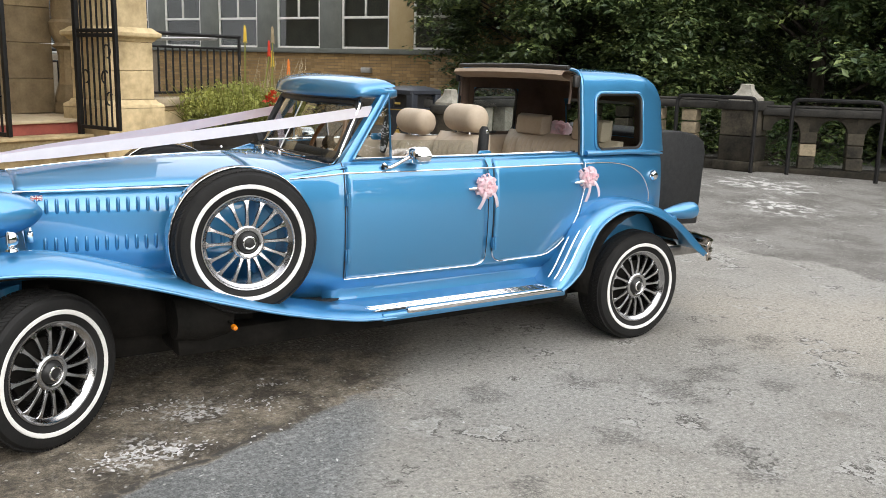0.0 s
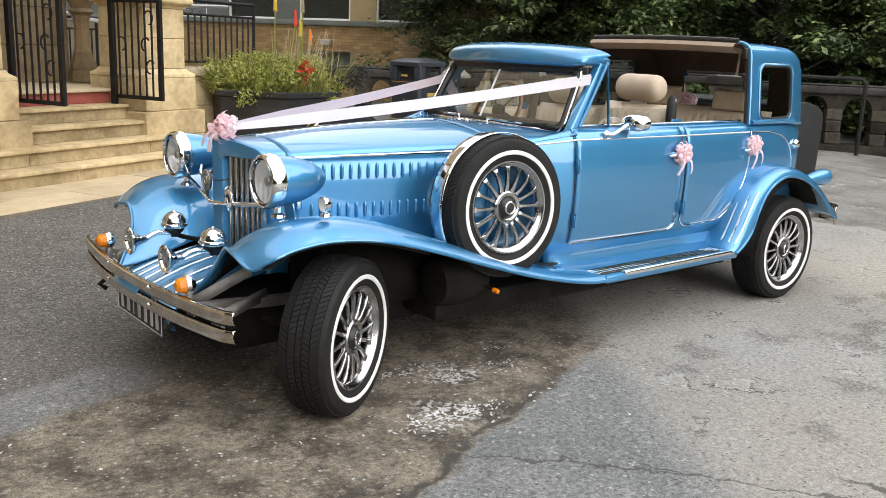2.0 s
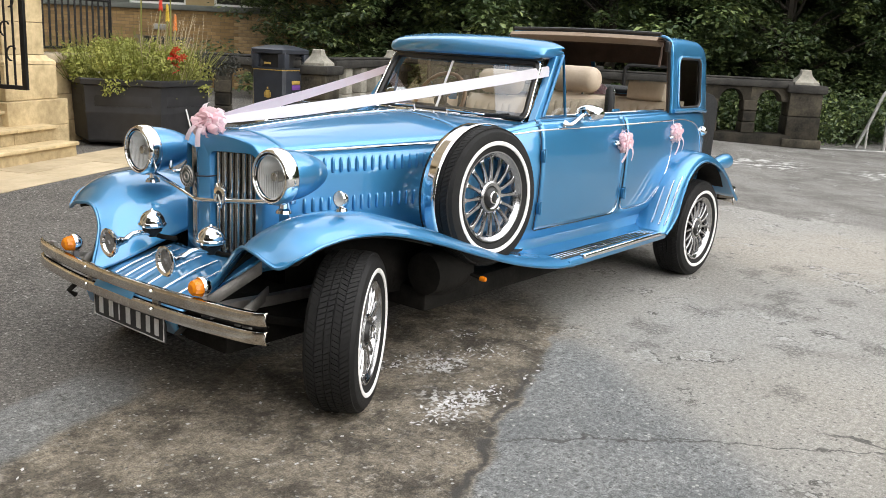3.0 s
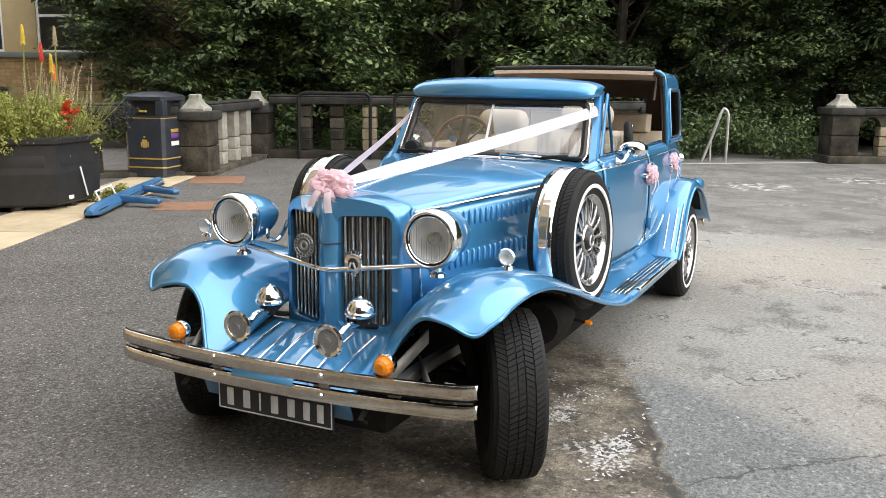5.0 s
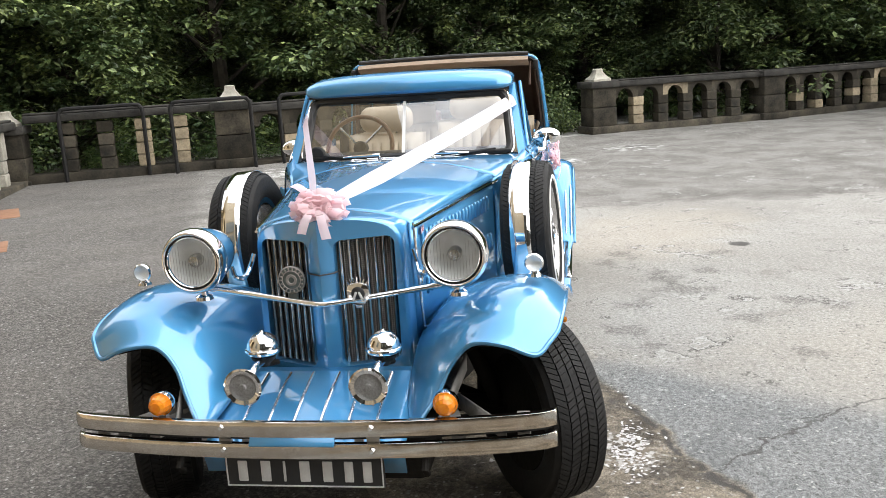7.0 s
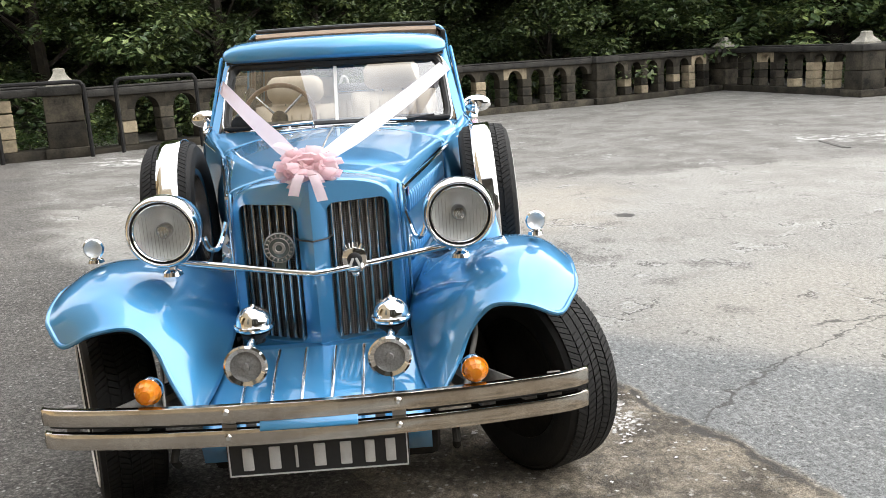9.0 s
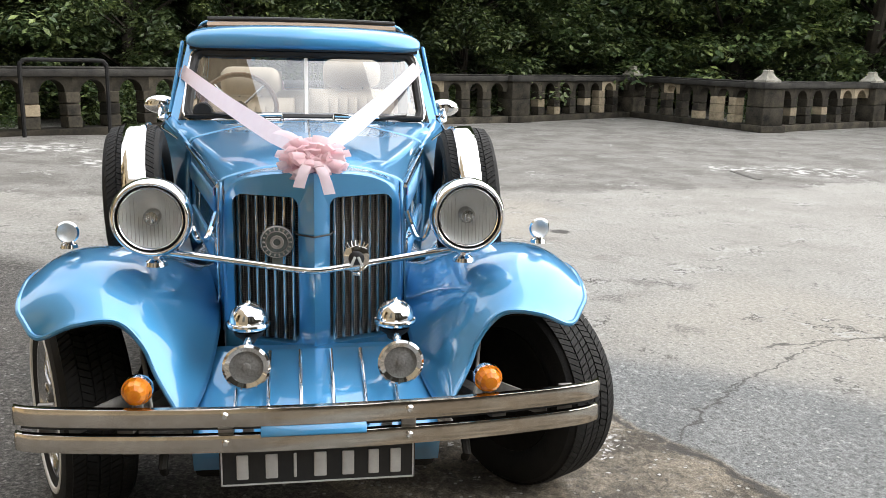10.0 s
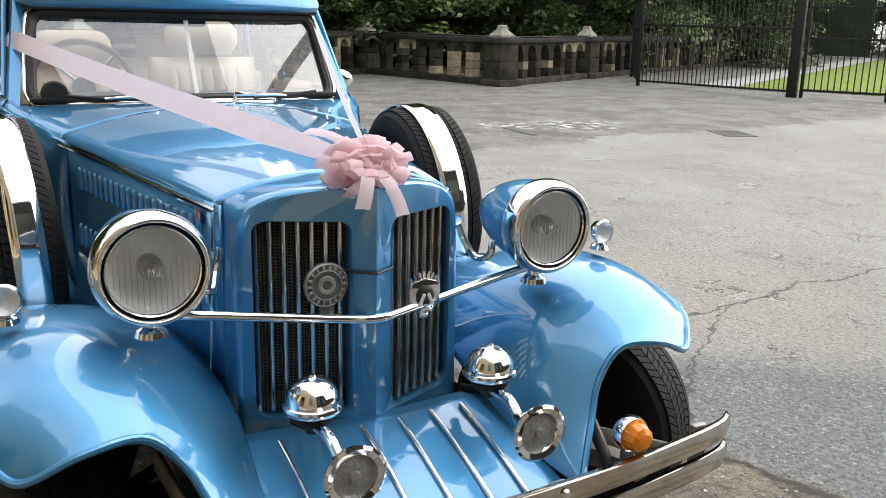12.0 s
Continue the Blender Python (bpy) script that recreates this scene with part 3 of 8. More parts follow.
    colour = blend(colour, (0.10, 0.092, 0.08), math_of("MULTIPLY", span(noise_at(3.1, 7.0, 0.7), 0.58, 0.70), span(noise_at(80.0, 6.0, 0.8), 0.48, 0.60, 0, 0.75)))
    ln.new(colour, bsdf.inputs["Base Color"])
    ln.new(span(mid, 0.3, 0.7, 0.62, 0.85), bsdf.inputs["Roughness"])
    bsdf.inputs["Specular IOR Level"].default_value = 0.35
    bump = node(mt, "ShaderNodeBump", Strength=0.9, Distance=0.011)
    height = math_of("ADD", math_of("MULTIPLY", grit, 0.8), math_of("MULTIPLY", fine, 0.25))
    ln.new(math_of("MULTIPLY_ADD", chips, 0.25, height), bump.inputs["Height"])
    ln.new(bump.outputs["Normal"], bsdf.inputs["Normal"])
    return mt


def rise(x, y):
    """The yard is level round the car and lifts a little towards the porch and the near terrace corner."""
    def step(v):
        v = min(1.0, max(0.0, v))
        return v * v * (3 - 2 * v)
    return 0.15 * step((y - 1.0) / 3.2) * (1 - step((x - 11.5) / 4.0))


ticks = [-220, -120, -60, -30] + [-20 + 0.8 * k for k in range(63)] + [34, 60, 120, 220]
bm = loft([[(x, y, rise(x, y)) for y in ticks] for x in ticks])
single("ground", bm, ground_material(), "patched grey tarmac yard with cracks and pale stains", "ground", "structure")

# axes of the porch: x along the steps, y away from the yard
AXIS = 25.0
PORCH = pose(0.17, 5.24, 0, 0, 0, AXIS)


def build_paving():
    base = block(-9.0, 6.35, -1.42, -0.55, 0.0, 0.151)
    pav = single("pavement", base, MORTAR, "buff stone flag paving along the porch steps", "pavement", "structure", m=PORCH)
    x = -9.0
    rnd = random.Random(4)
    while x < 6.2:
        w = min(rnd.uniform(0.75, 1.15), 6.35 - x)
        for y0, y1 in ((-1.415, -0.985), (-0.978, -0.56)):
            bm = block(-w / 2 + 0.004, w / 2 - 0.004, y0, y1, 0.14, 0.158 + rnd.uniform(0, 0.004), 0.004, 1)
            ob = part("flagstone", bm, FLAGSTONE, pav)
            ob.location = (x + w / 2, 0, 0)
        x += w


# ---- balustrade ----
def arch_head():
    """The stone over one opening, with a round arch cut in it."""
    w, pts = 0.62, []
    r = 0.19
    pts += [(-w / 2, 0.70), (-r, 0.70)]
    pts += [(r * math.cos(radians(a)), 0.70 + r * math.sin(radians(a))) for a in range(165, 0, -15)]
    pts += [(r, 0.70), (w / 2, 0.70), (w / 2, 0.93), (-w / 2, 0.93)]
    return extrude_outline(pts, -0.11, 0.11)


POST_LOW = mesh_of("stone_block", block(-0.12, 0.12, -0.125, 0.125, 0.14, 0.325, 0.012, 1), SOOTY_STONE)
POST_MID = mesh_of("stone_block", block(-0.115, 0.115, -0.12, 0.12, 0.333, 0.515, 0.012, 1), SOOTY_STONE)
POST_TOP = mesh_of("stone_block", block(-0.12, 0.12, -0.125, 0.125, 0.523, 0.70, 0.012, 1), SOOTY_STONE)
GREY_POST = [mesh_of("stone_block", block(-0.115, 0.115, -0.12, 0.12, z0, z1, 0.012, 1), FINIAL_STONE) for z0, z1 in ((0.14, 0.325), (0.333, 0.515), (0.523, 0.93))]
CLEAN_POST = [mesh_of("stone_block", block(-0.12, 0.12, -0.125, 0.125, z0, z1, 0.012, 1), STONE) for z0, z1 in ((0.14, 0.325), (0.333, 0.515), (0.523, 0.70))]
HEAD = mesh_of("arch_head", arch_head(), SOOTY_STONE)
CLEAN_HEAD = mesh_of("arch_head", arch_head(), STONE)


def pier(x, y, turn, finial=True, pale=False):
    low = 0.08 if x < 9.6 and y > 6 else 0.0
    p = thing("balustrade_pier", pose(x, y, rise(x, y) - low, 0, 0, turn) @ Matrix.Diagonal((1 - 1.6 * low, 1 - 1.6 * low, 1 - low, 1)), "blackened sandstone balustrade pier with a pale finial" if finial else "blackened flat-topped sandstone balustrade pier", "pier", "balustrade piers")
    part("plinth", block(-0.33, 0.33, -0.33, 0.33, 0, 0.15, 0.02), SOOTY_STONE, p)
    part("lower_block", block(-0.275, 0.275, -0.275, 0.275, 0.15, 0.53, 0.015), SOOTY_STONE, p)
    part("upper_block", block(-0.27, 0.27, -0.27, 0.27, 0.54, 0.93, 0.015), SOOTY_STONE, p)
    part("cap", block(-0.33, 0.33, -0.33, 0.33, 0.93, 1.07, 0.03), COPING_STONE, p)
    if finial:
        rows = []
        for h, z in ((0.20, 1.07), (0.20, 1.11), (0.18, 1.13), (0.13, 1.18), (0.095, 1.23), (0.08, 1.27), (0.08, 1.31), (0.06, 1.325)):
            rows.append([(-h, -h, z), (0, -h, z), (h, -h, z), (h, 0, z), (h, h, z), (0, h, z), (-h, h, z), (-h, 0, z)])
        bm = loft(rows, False, True)
        bm.verts.ensure_lookup_table()
        bm.faces.new(bm.verts[-8:])
        part("finial", bm, FINIAL_STONE, p)
    return p


def balustrade_run(a, b, seed, bare=(), clean=(), grey=False):
    rnd = random.Random(seed)
    v = Vector((b[0] - a[0], b[1] - a[1]))
    n = max(1, round((v.length - 0.55) / 0.62))
    step = (v.length - 0.55) / n
    turn = math.degrees(math.atan2(v.y, v.x))
    run = thing("balustrade", pose(a[0], a[1], (rise(*a) + rise(*b)) / 2 - (0.07 if b[0] < 9.6 and b[1] > 6 else 0.0), 0, 0, turn), "soot-blackened sandstone balustrade with arched openings", "balustrade", "terrace balustrade", "structure")
    part("kerb", block(0.2, v.length - 0.2, -0.24, 0.24, -0.12, 0.14, 0.02), SOOTY_STONE, run)
    part("coping", block(0.25, v.length - 0.25, -0.19, 0.19, 0.93, 1.05, 0.03), COPING_STONE, run)
    part("coping_roll", block(0.25, v.length - 0.25, -0.14, 0.14, 1.05, 1.085, 0.02), COPING_STONE, run)
    for k in range(n):
        x = 0.275 + step * (k + 0.5)
        if k not in bare:
            piece("arch_head", CLEAN_HEAD if rnd.random() < 0.10 else HEAD, run, pose(x, 0, 0) @ Matrix.Diagonal((step / 0.62, 1, 1, 1)))
        if k < n - 1:
            pale = (k in clean) or rnd.random() < 0.14
            if grey:
                for me in GREY_POST:
                    piece("stone_block", me, run, pose(x + step / 2, rnd.uniform(-0.008, 0.008), 0, 0, 0, rnd.uniform(-1, 1)))
                continue
            for i, me in enumerate((POST_LOW, POST_MID, POST_TOP)):
                piece("stone_block", CLEAN_POST[i] if pale or rnd.random() < 0.06 else me, run, pose(x + step / 2 + rnd.uniform(-0.006, 0.006), rnd.uniform(-0.008, 0.008), 0, 0, 0, rnd.uniform(-1, 1)))
            if k in bare or k + 1 in bare:
                piece("stone_block", CLEAN_POST[2] if pale else POST_TOP, run, pose(x + step / 2, 0, 0.2))


LINE = {"a": (6.75, 6.80), "b": (9.50, 7.85), "c": (10.90, 4.75), "c2": (13.5, 1.83), "d": (15.87, -1.27), "e": (17.5, -4.96), "f": (20.1, -8.83), "g": (15.25, -10.02), "h": (17.2, -13.85), "i": (20.4, -20.3), "j": (27.0, -33.8)}


def build_balustrades():
    for k, turn, fin in (("a", 20, True), ("b", 20, True), ("c", -72, True), ("c2", -58, True), ("d", -62, True), ("e", -64, False), ("f", -58, True), ("g", 11, True), ("h", -62, True), ("i", -62, True)):
        pier(*LINE[k], turn, fin)
    balustrade_run((5.15, 8.35), LINE["a"], 11)
    balustrade_run(LINE["a"], LINE["b"], 1, bare=(0, 1, 2, 3, 4), grey=True)
    balustrade_run(LINE["b"], LINE["c"], 2, bare=(0, 1, 2, 3, 4), clean=(2, 3))
    balustrade_run(LINE["c"], LINE["c2"], 3)
    balustrade_run(LINE["d"], LINE["e"], 4)
    balustrade_run(LINE["e"], LINE["f"], 5)
    balustrade_run(LINE["f"], LINE["g"], 6, clean=(5, 6))
    balustrade_run(LINE["g"], LINE["h"], 7)
    balustrade_run(LINE["h"], LINE["i"], 8)
    balustrade_run(LINE["i"], LINE["j"], 9)
    # step edge and handrail at the gap
    single("step_edge", block(0.4, 3.45, -0.12, 0.12, 0, 0.02, 0.006), RAIL_GREY, "pale worn stone step edge at the terrace gap", "step", "structure", m=pose(*LINE["c2"], 0, 0, 0, math.degrees(math.atan2(-3.10, 2.37))))
    rail = thing("handrail", pose(14.45, 0.62, 0, 0, 0, 112), "bent galvanised steel handrail beside the steps down", "handrail")
    part("rail", tube(spline([(0, 0, 0), (0, 0, 0.8), (0.01, 0, 0.94), (0.06, 0, 1.02), (0.13, 0, 0.97), (0.30, 0, 0.45), (0.45, 0, 0.03)], 26), 0.03, 8), RAIL_GREY, rail)
    part("post", tube([(0.30, 0, 0.0), (0.30, 0, 0.45)], 0.02, 8), RAIL_GREY, rail)


def build_hoops():
    """Three black tube hoops before the balustrade."""
    hoop = None
    for (x0, y0), (x1, y1) in (((9.56, 7.01), (10.06, 5.94)), ((10.15, 5.46), (10.62, 4.32)), ((11.02, 3.98), (11.58, 2.90))):
        turn = math.degrees(math.atan2(y1 - y0, x1 - x0))
        if hoop is None:
            hoop = thing("cycle_hoop", pose(x0, y0, rise(x0, y0) - 0.03, 0, 0, turn), "black tubular steel hoop standing before the balustrade", "hoop", "black steel hoops")
            part("tube_frame", tube(spline([(0, 0, 0), (0, 0, 0.5), (0, 0, 1.03), (0.03, 0, 1.11), (0.11, 0, 1.15), (0.61, 0, 1.15), (1.12, 0, 1.15), (1.20, 0, 1.11), (1.23, 0, 1.03), (1.23, 0, 0.5), (1.23, 0, 0)], 50), 0.032, 8), IRON, hoop)
        else:
            copy_thing(hoop, pose(x0, y0, rise(x0, y0) - 0.03, 0, 0, turn))


# ---- trees ----
def leaf_cloud(rnd, blobs, per, size, lift=0.25, loose=0.5):
    """Many small folded leaves, gathered in clumps; lift: how far they all turn their faces to the sky."""
    verts, faces = [], []
    for cx, cy, cz, rx, ry, rz in blobs:
        for _ in range(per):
            while True:
                p = Vector((rnd.uniform(-1, 1), rnd.uniform(-1, 1), rnd.uniform(-1, 1)))
                if 0.25 < p.length < 1:
                    break
            p *= rnd.uniform(0.8, 1.12)
            # the rim of a spray hangs down
            c = Vector((cx + p.x * rx, cy + p.y * ry, cz + p.z * rz - 0.35 * rz * (p.x * p.x + p.y * p.y)))
            nrm = (p * 0.7 + Vector((rnd.gauss(0, loose), rnd.gauss(0, loose), rnd.gauss(2 * lift, loose)))).normalized()
            d = nrm.orthogonal().normalized()
            a = rnd.uniform(0, 6.28)
            d = d * math.cos(a) + nrm.cross(d) * math.sin(a)
            e = nrm.cross(d)
            s = size * rnd.uniform(0.6, 1.35)
            b = len(verts)
            for q in (c - d * s, c + e * s * 0.55 + nrm * s * 0.16, c + d * s, c - e * s * 0.55 + nrm * s * 0.16):
                verts.append(tuple(q))
            faces += [(b, b + 1, b + 2), (b, b + 2, b + 3)]
    me = bpy.data.meshes.new("crown")
    me.from_pydata(verts, [], faces)
    return me


def make_tree(seed, tall, spread, clumps, per, size, material, m, label):
    rnd = random.Random(seed)
    tree = thing("tree", m, label, "tree", "trees behind the balustrade")
    wood = bmesh.new()
    lean = Vector((rnd.uniform(-0.5, 0.5), rnd.uniform(-0.5, 0.5), 0))
    trunk = [Vector((0, 0, -0.2)), lean * 0.3 + Vector((0, 0, tall * 0.3)), lean * 0.8 + Vector((0, 0, tall * 0.62)), lean + Vector((0, 0, tall * 0.92))]
    tube(spline(trunk, 10), [0.17 - 0.015 * k for k in range(10)], 8, wood)
    blobs = []
    for k in range(clumps):
        z = tall * (0.06 + 0.94 * ((k + 0.5) / clumps) ** 0.9)
        wide = spread * (0.75 + 0.35 * math.sin(math.pi * min(1, z / tall))) * (1.0 if z < tall * 0.8 else 0.7)
        a, r = rnd.uniform(0, 6.28), wide * math.sqrt(rnd.uniform(0.05, 1))
        s = rnd.uniform(0.45, 0.9)
        end = Vector((math.cos(a) * r, math.sin(a) * r, z))
        # one branch end carries a few sprays, stepped outwards and down
        out = Vector((math.cos(a), math.sin(a), 0))
        for step in range(4):
            q = end + out * (0.45 * s * step - 0.3) + Vector((rnd.gauss(0, 0.35) * s, rnd.gauss(0, 0.35) * s, -0.28 * s * step + rnd.gauss(0, 0.12)))
            w = s * rnd.uniform(0.45, 0.85)
            blobs.append((*q, w, w, w * 0.42))
        if k % 3 == 0:
            at = Vector((0, 0, max(0.3, z - r * 0.6))) + lean * (z / tall) * 0.8
            tube([at, at.lerp(end, 0.5) + Vector((0, 0, 0.1)), end], [0.045, 0.025, 0.010], 5, wood)
    part("trunk", wood, BARK, tree)
    me = leaf_cloud(rnd, blobs, per // 4, size, 0.55, 0.38)
    me.materials.append(material)
    crown = new("crown", me)
    crown.parent = tree
    return tree


def build_trees():
    rnd = random.Random(21)
    kinds = [make_tree(31, 7.5, 2.3, 120, 520, 0.060, LEAF, pose(13.0, 8.9, 0), "dark green leafy broadleaf tree with dense low branches"),
             make_tree(32, 8.2, 2.6, 124, 520, 0.064, LEAF, pose(17.4, 3.6, 0), "tall dark green broadleaf tree in full leaf"),
             make_tree(33, 6.6, 2.4, 114, 520, 0.058, LEAF, pose(21.5, -1.0, 0), "broad dark green tree with drooping foliage")]
    spots = [(11.7, 10.3), (12.4, 10.6), (14.2, 13.4), (15.2, 6.6), (20.0, 7.0), (19.6, 1.6), (22.6, 3.2), (20.6, -4.2), (23.4, -6.2), (24.6, -10.2), (22.8, -13.2), (24.6, -2.6), (21.6, -16.6), (24.5, -20.0), (26.5, -14.8), (27.0, -7.5), (26.0, 0.5), (16.8, 15.8), (21.5, 11.5), (24.6, 6.6), (24.0, -24.5), (29.5, -19.5), (30, -3), (29, -12), (28.5, 4.5), (27.5, -25), (33, -17), (33, -24), (31, -33), (36, -30), (30, -46), (24.5, -47), (36, -42), (18.5, -46), (34, 2), (34, -8), (33, 9), (27, 13)]
    for k, (x, y) in enumerate(spots):
        s = rnd.uniform(0.95, 1.2) * (1.0 if x < 21 else 1.45)
        copy_thing(kinds[k % 3], pose(x, y, 0, 0, 0, rnd.uniform(0, 360)) @ Matrix.Scale(s, 4))
    shrub = make_tree(35, 1.6, 1.0, 26, 130, 0.05, LEAF_LIGHT, pose(12.4, 5.4, 0) @ Matrix.Scale(0.65, 4), "light green shrub behind the balustrade")
    shrub.name = "shrub"
    tagged(shrub, category="shrub", group="shrubs behind the balustrade")
    for x, y in ((11.6, 7.4), (14.9, 3.2), (17.9, -0.2), (19.3, -2.6), (20.5, -5.8), (22.0, -8.3), (18.2, -11.4), (19.6, -15.0), (11.0, 8.8), (15.6, 1.4)):
        copy_thing(shrub, pose(x, y, 0, 0, 0, rnd.uniform(0, 360)) @ Matrix.Scale(rnd.uniform(0.55, 0.8), 4))
    # low growth on the bank below the terrace gap
    a, b = Vector((*LINE["c2"], 0)), Vector((*LINE["d"], 0))
    out = Vector((0.79, 0.61, 0))
    bank = []
    for k in range(110):
        p = a.lerp(b, rnd.uniform(-0.15, 1.15)) + out * rnd.uniform(0.75, 3.6)
        bank.append((p.x, p.y, rnd.uniform(0.1, 0.85), 0.42, 0.42, 0.3))
    low_growth = leaf_cloud(rnd, bank, 150, 0.045)
    low_growth.materials.append(LEAF)
    tagged(new("undergrowth", low_growth), "dark leafy undergrowth on the bank below the terrace", "undergrowth", "", "stuff")
    # a dark wood far behind, and an added dark sheet backing it
    far = leaf_cloud(rnd, [(34 + rnd.uniform(-2, 6) , y + rnd.uniform(-1.5, 1.5), z, 2.2, 2.2, 1.6) for y in range(-60, 40, 3) for z in (0.8, 3.2, 5.6, 8.0, 10.4, 12.8, 15.0)], 150, 0.30)
    far.materials.append(LEAF)
    # sheet stands in for shade between leaves and darkens low sky reflections
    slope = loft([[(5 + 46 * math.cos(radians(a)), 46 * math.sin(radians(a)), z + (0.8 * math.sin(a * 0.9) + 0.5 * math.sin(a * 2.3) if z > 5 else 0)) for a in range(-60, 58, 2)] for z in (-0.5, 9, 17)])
    single("backdrop", slope, DARK_BACKING, "dark sheet added behind the trees to fill the gaps", "backdrop", "structure")
    tagged(new("far_woodland", far), "dark green woodland far behind the terrace", "woodland", "", "stuff")


build_paving()
build_balustrades()
build_hoops()
build_trees()


# ---- porch ----
def courses(parent, name, x0, x1, y0, y1, z0, z1, high, material, bevel=0.006):
    """A stone shaft built of courses, one object each."""
    z, k = z0, 0
    while z < z1 - 0.02:
        top = min(z1, z + high)
        part(name, block(x0, x1, y0, y1, z, top - 0.004, bevel, 1), material, parent)
        z, k = top, k + 1


def build_porch():
    steps = thing("porch_steps", PORCH, "worn buff stone steps up to the porch", "steps", "", "structure")
    rnd = random.Random(8)
    for k in range(5):
        front = -0.60 + 0.235 * k
        x, x_end = (-3.4, 1.95 if k < 2 else 1.48)
        mt = RED_TILE if k == 4 else CLEAN_STONE
        while x < x_end - 0.01:
            w = min(rnd.uniform(1.3, 2.1), x_end - x)
            if x_end - x - w < 0.5:
                w = x_end - x
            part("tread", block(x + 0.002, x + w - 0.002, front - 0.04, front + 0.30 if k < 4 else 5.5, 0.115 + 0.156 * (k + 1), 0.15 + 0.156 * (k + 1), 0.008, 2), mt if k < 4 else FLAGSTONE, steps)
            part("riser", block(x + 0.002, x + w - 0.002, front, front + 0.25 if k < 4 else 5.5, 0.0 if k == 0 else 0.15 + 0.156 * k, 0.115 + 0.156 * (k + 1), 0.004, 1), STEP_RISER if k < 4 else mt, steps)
            x += w

    def pillar(x0, x1, label, dark=False):
        p = thing("gate_pillar", PORCH, label, "pillar", "porch gate pillars", "structure")
        st = SOOTY_STONE if dark else CLEAN_STONE
        courses(p, "plinth_block", x0 - 0.16, x1 + 0.14, -0.20, 0.75, 0.15, 0.70, 0.28, st)
        courses(p, "plinth_block", x0 - 0.08, x1 + 0.08, -0.12, 0.70, 0.70, 1.06, 0.36, st)
        rows = []
        for d, z in ((0.08, 1.06), (0.075, 1.09), (0.03, 1.12), (0.012, 1.15)):
            rows.append([(x0 - d, -0.04 - d, z), (x1 + d, -0.04 - d, z), (x1 + d, 0.62 + d, z), (x0 - d, 0.62 + d, z)])
        part("base_moulding", loft(rows, False, True), st, p)
        courses(p, "shaft_block", x0, x1, -0.04, 0.62, 1.15, 1.80, 0.33, st)
        rows = []
        for d, z in ((0.0, 1.80), (0.02, 1.815), (0.035, 1.84), (0.06, 1.85), (0.075, 1.87), (0.075, 1.90), (0.03, 1.93), (0.0, 1.96)):
            rows.append([(x0 - d, -0.04 - d, z), (x1 + d, -0.04 - d, z), (x1 + d, 0.62 + d, z), (x0 - d, 0.62 + d, z)])
        part("cornice", loft(rows, False, True), st, p)
        courses(p, "upper_block", x0 + 0.03, x1 - 0.03, 0.0, 0.60, 1.95, 4.2, 0.36, st)

    pillar(1.62, 2.24, "pale sandstone gate pillar with moulded cornice and plinth")
    pillar(-0.82, -0.12, "pale sandstone gate pillar with moulded cornice and plinth")
    butt = thing("porch_buttress", PORCH, "weathered pale stone buttress beside the porch steps", "buttress", "", "structure")
    courses(butt, "plinth_block", -1.72, -0.98, -1.0, -0.1, 0.15, 0.78, 0.315, CLEAN_STONE)
    courses(butt, "shaft_block", -1.66, -1.12, -0.90, -0.1, 0.78, 3.6, 0.40, CLEAN_STONE)
    # carved pier inside and the porch walls, their shade toned into the stone
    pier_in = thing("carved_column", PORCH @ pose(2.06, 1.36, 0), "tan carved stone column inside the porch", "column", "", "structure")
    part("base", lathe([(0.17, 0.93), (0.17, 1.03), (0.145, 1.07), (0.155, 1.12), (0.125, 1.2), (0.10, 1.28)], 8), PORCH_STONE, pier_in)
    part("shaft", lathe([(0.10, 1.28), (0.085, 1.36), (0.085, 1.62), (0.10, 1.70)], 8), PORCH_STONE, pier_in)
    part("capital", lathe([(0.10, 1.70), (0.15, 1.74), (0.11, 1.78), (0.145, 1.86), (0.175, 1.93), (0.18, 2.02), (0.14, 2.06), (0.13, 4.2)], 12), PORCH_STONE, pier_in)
    jamb = thing("porch_wall", PORCH, "weathered tan sandstone porch wall, shade in its colour", "wall", "", "structure")
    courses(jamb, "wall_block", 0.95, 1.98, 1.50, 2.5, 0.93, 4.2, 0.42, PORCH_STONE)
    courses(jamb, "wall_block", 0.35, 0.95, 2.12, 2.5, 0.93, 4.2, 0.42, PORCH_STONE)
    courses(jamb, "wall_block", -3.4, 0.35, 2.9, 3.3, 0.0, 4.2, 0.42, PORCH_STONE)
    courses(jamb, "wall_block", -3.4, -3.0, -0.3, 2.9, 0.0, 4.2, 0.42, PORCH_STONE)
    # unseen roof, added to keep daylight out of the porch
    single("porch_ceiling", block(-3.4, 2.4, -0.1, 5.5, 4.2, 4.5), PORCH_STONE, "unseen stone porch roof", "ceiling", "structure", m=PORCH)

    # iron gates standing open
    def gate(u, label):
        gt = thing("iron_gate", PORCH @ pose(u, 0.20, 0.0, 0, 0, -90), label, "gate", "open iron gates")
        part("hanging_stile", block(-0.03, 0.03, -0.025, 0.025, 0.68 if u > 1 else 0.80, 2.9, 0.004), IRON, gt)
        part("free_stile", block(0.64, 0.69, -0.02, 0.02, 0.84, 2.9, 0.004), IRON, gt)
        for z in (0.86, 1.85, 1.90, 2.86):
            part("rail", block(0.0, 0.66, -0.018, 0.018, z - 0.02, z + 0.02, 0.003), IRON, gt)
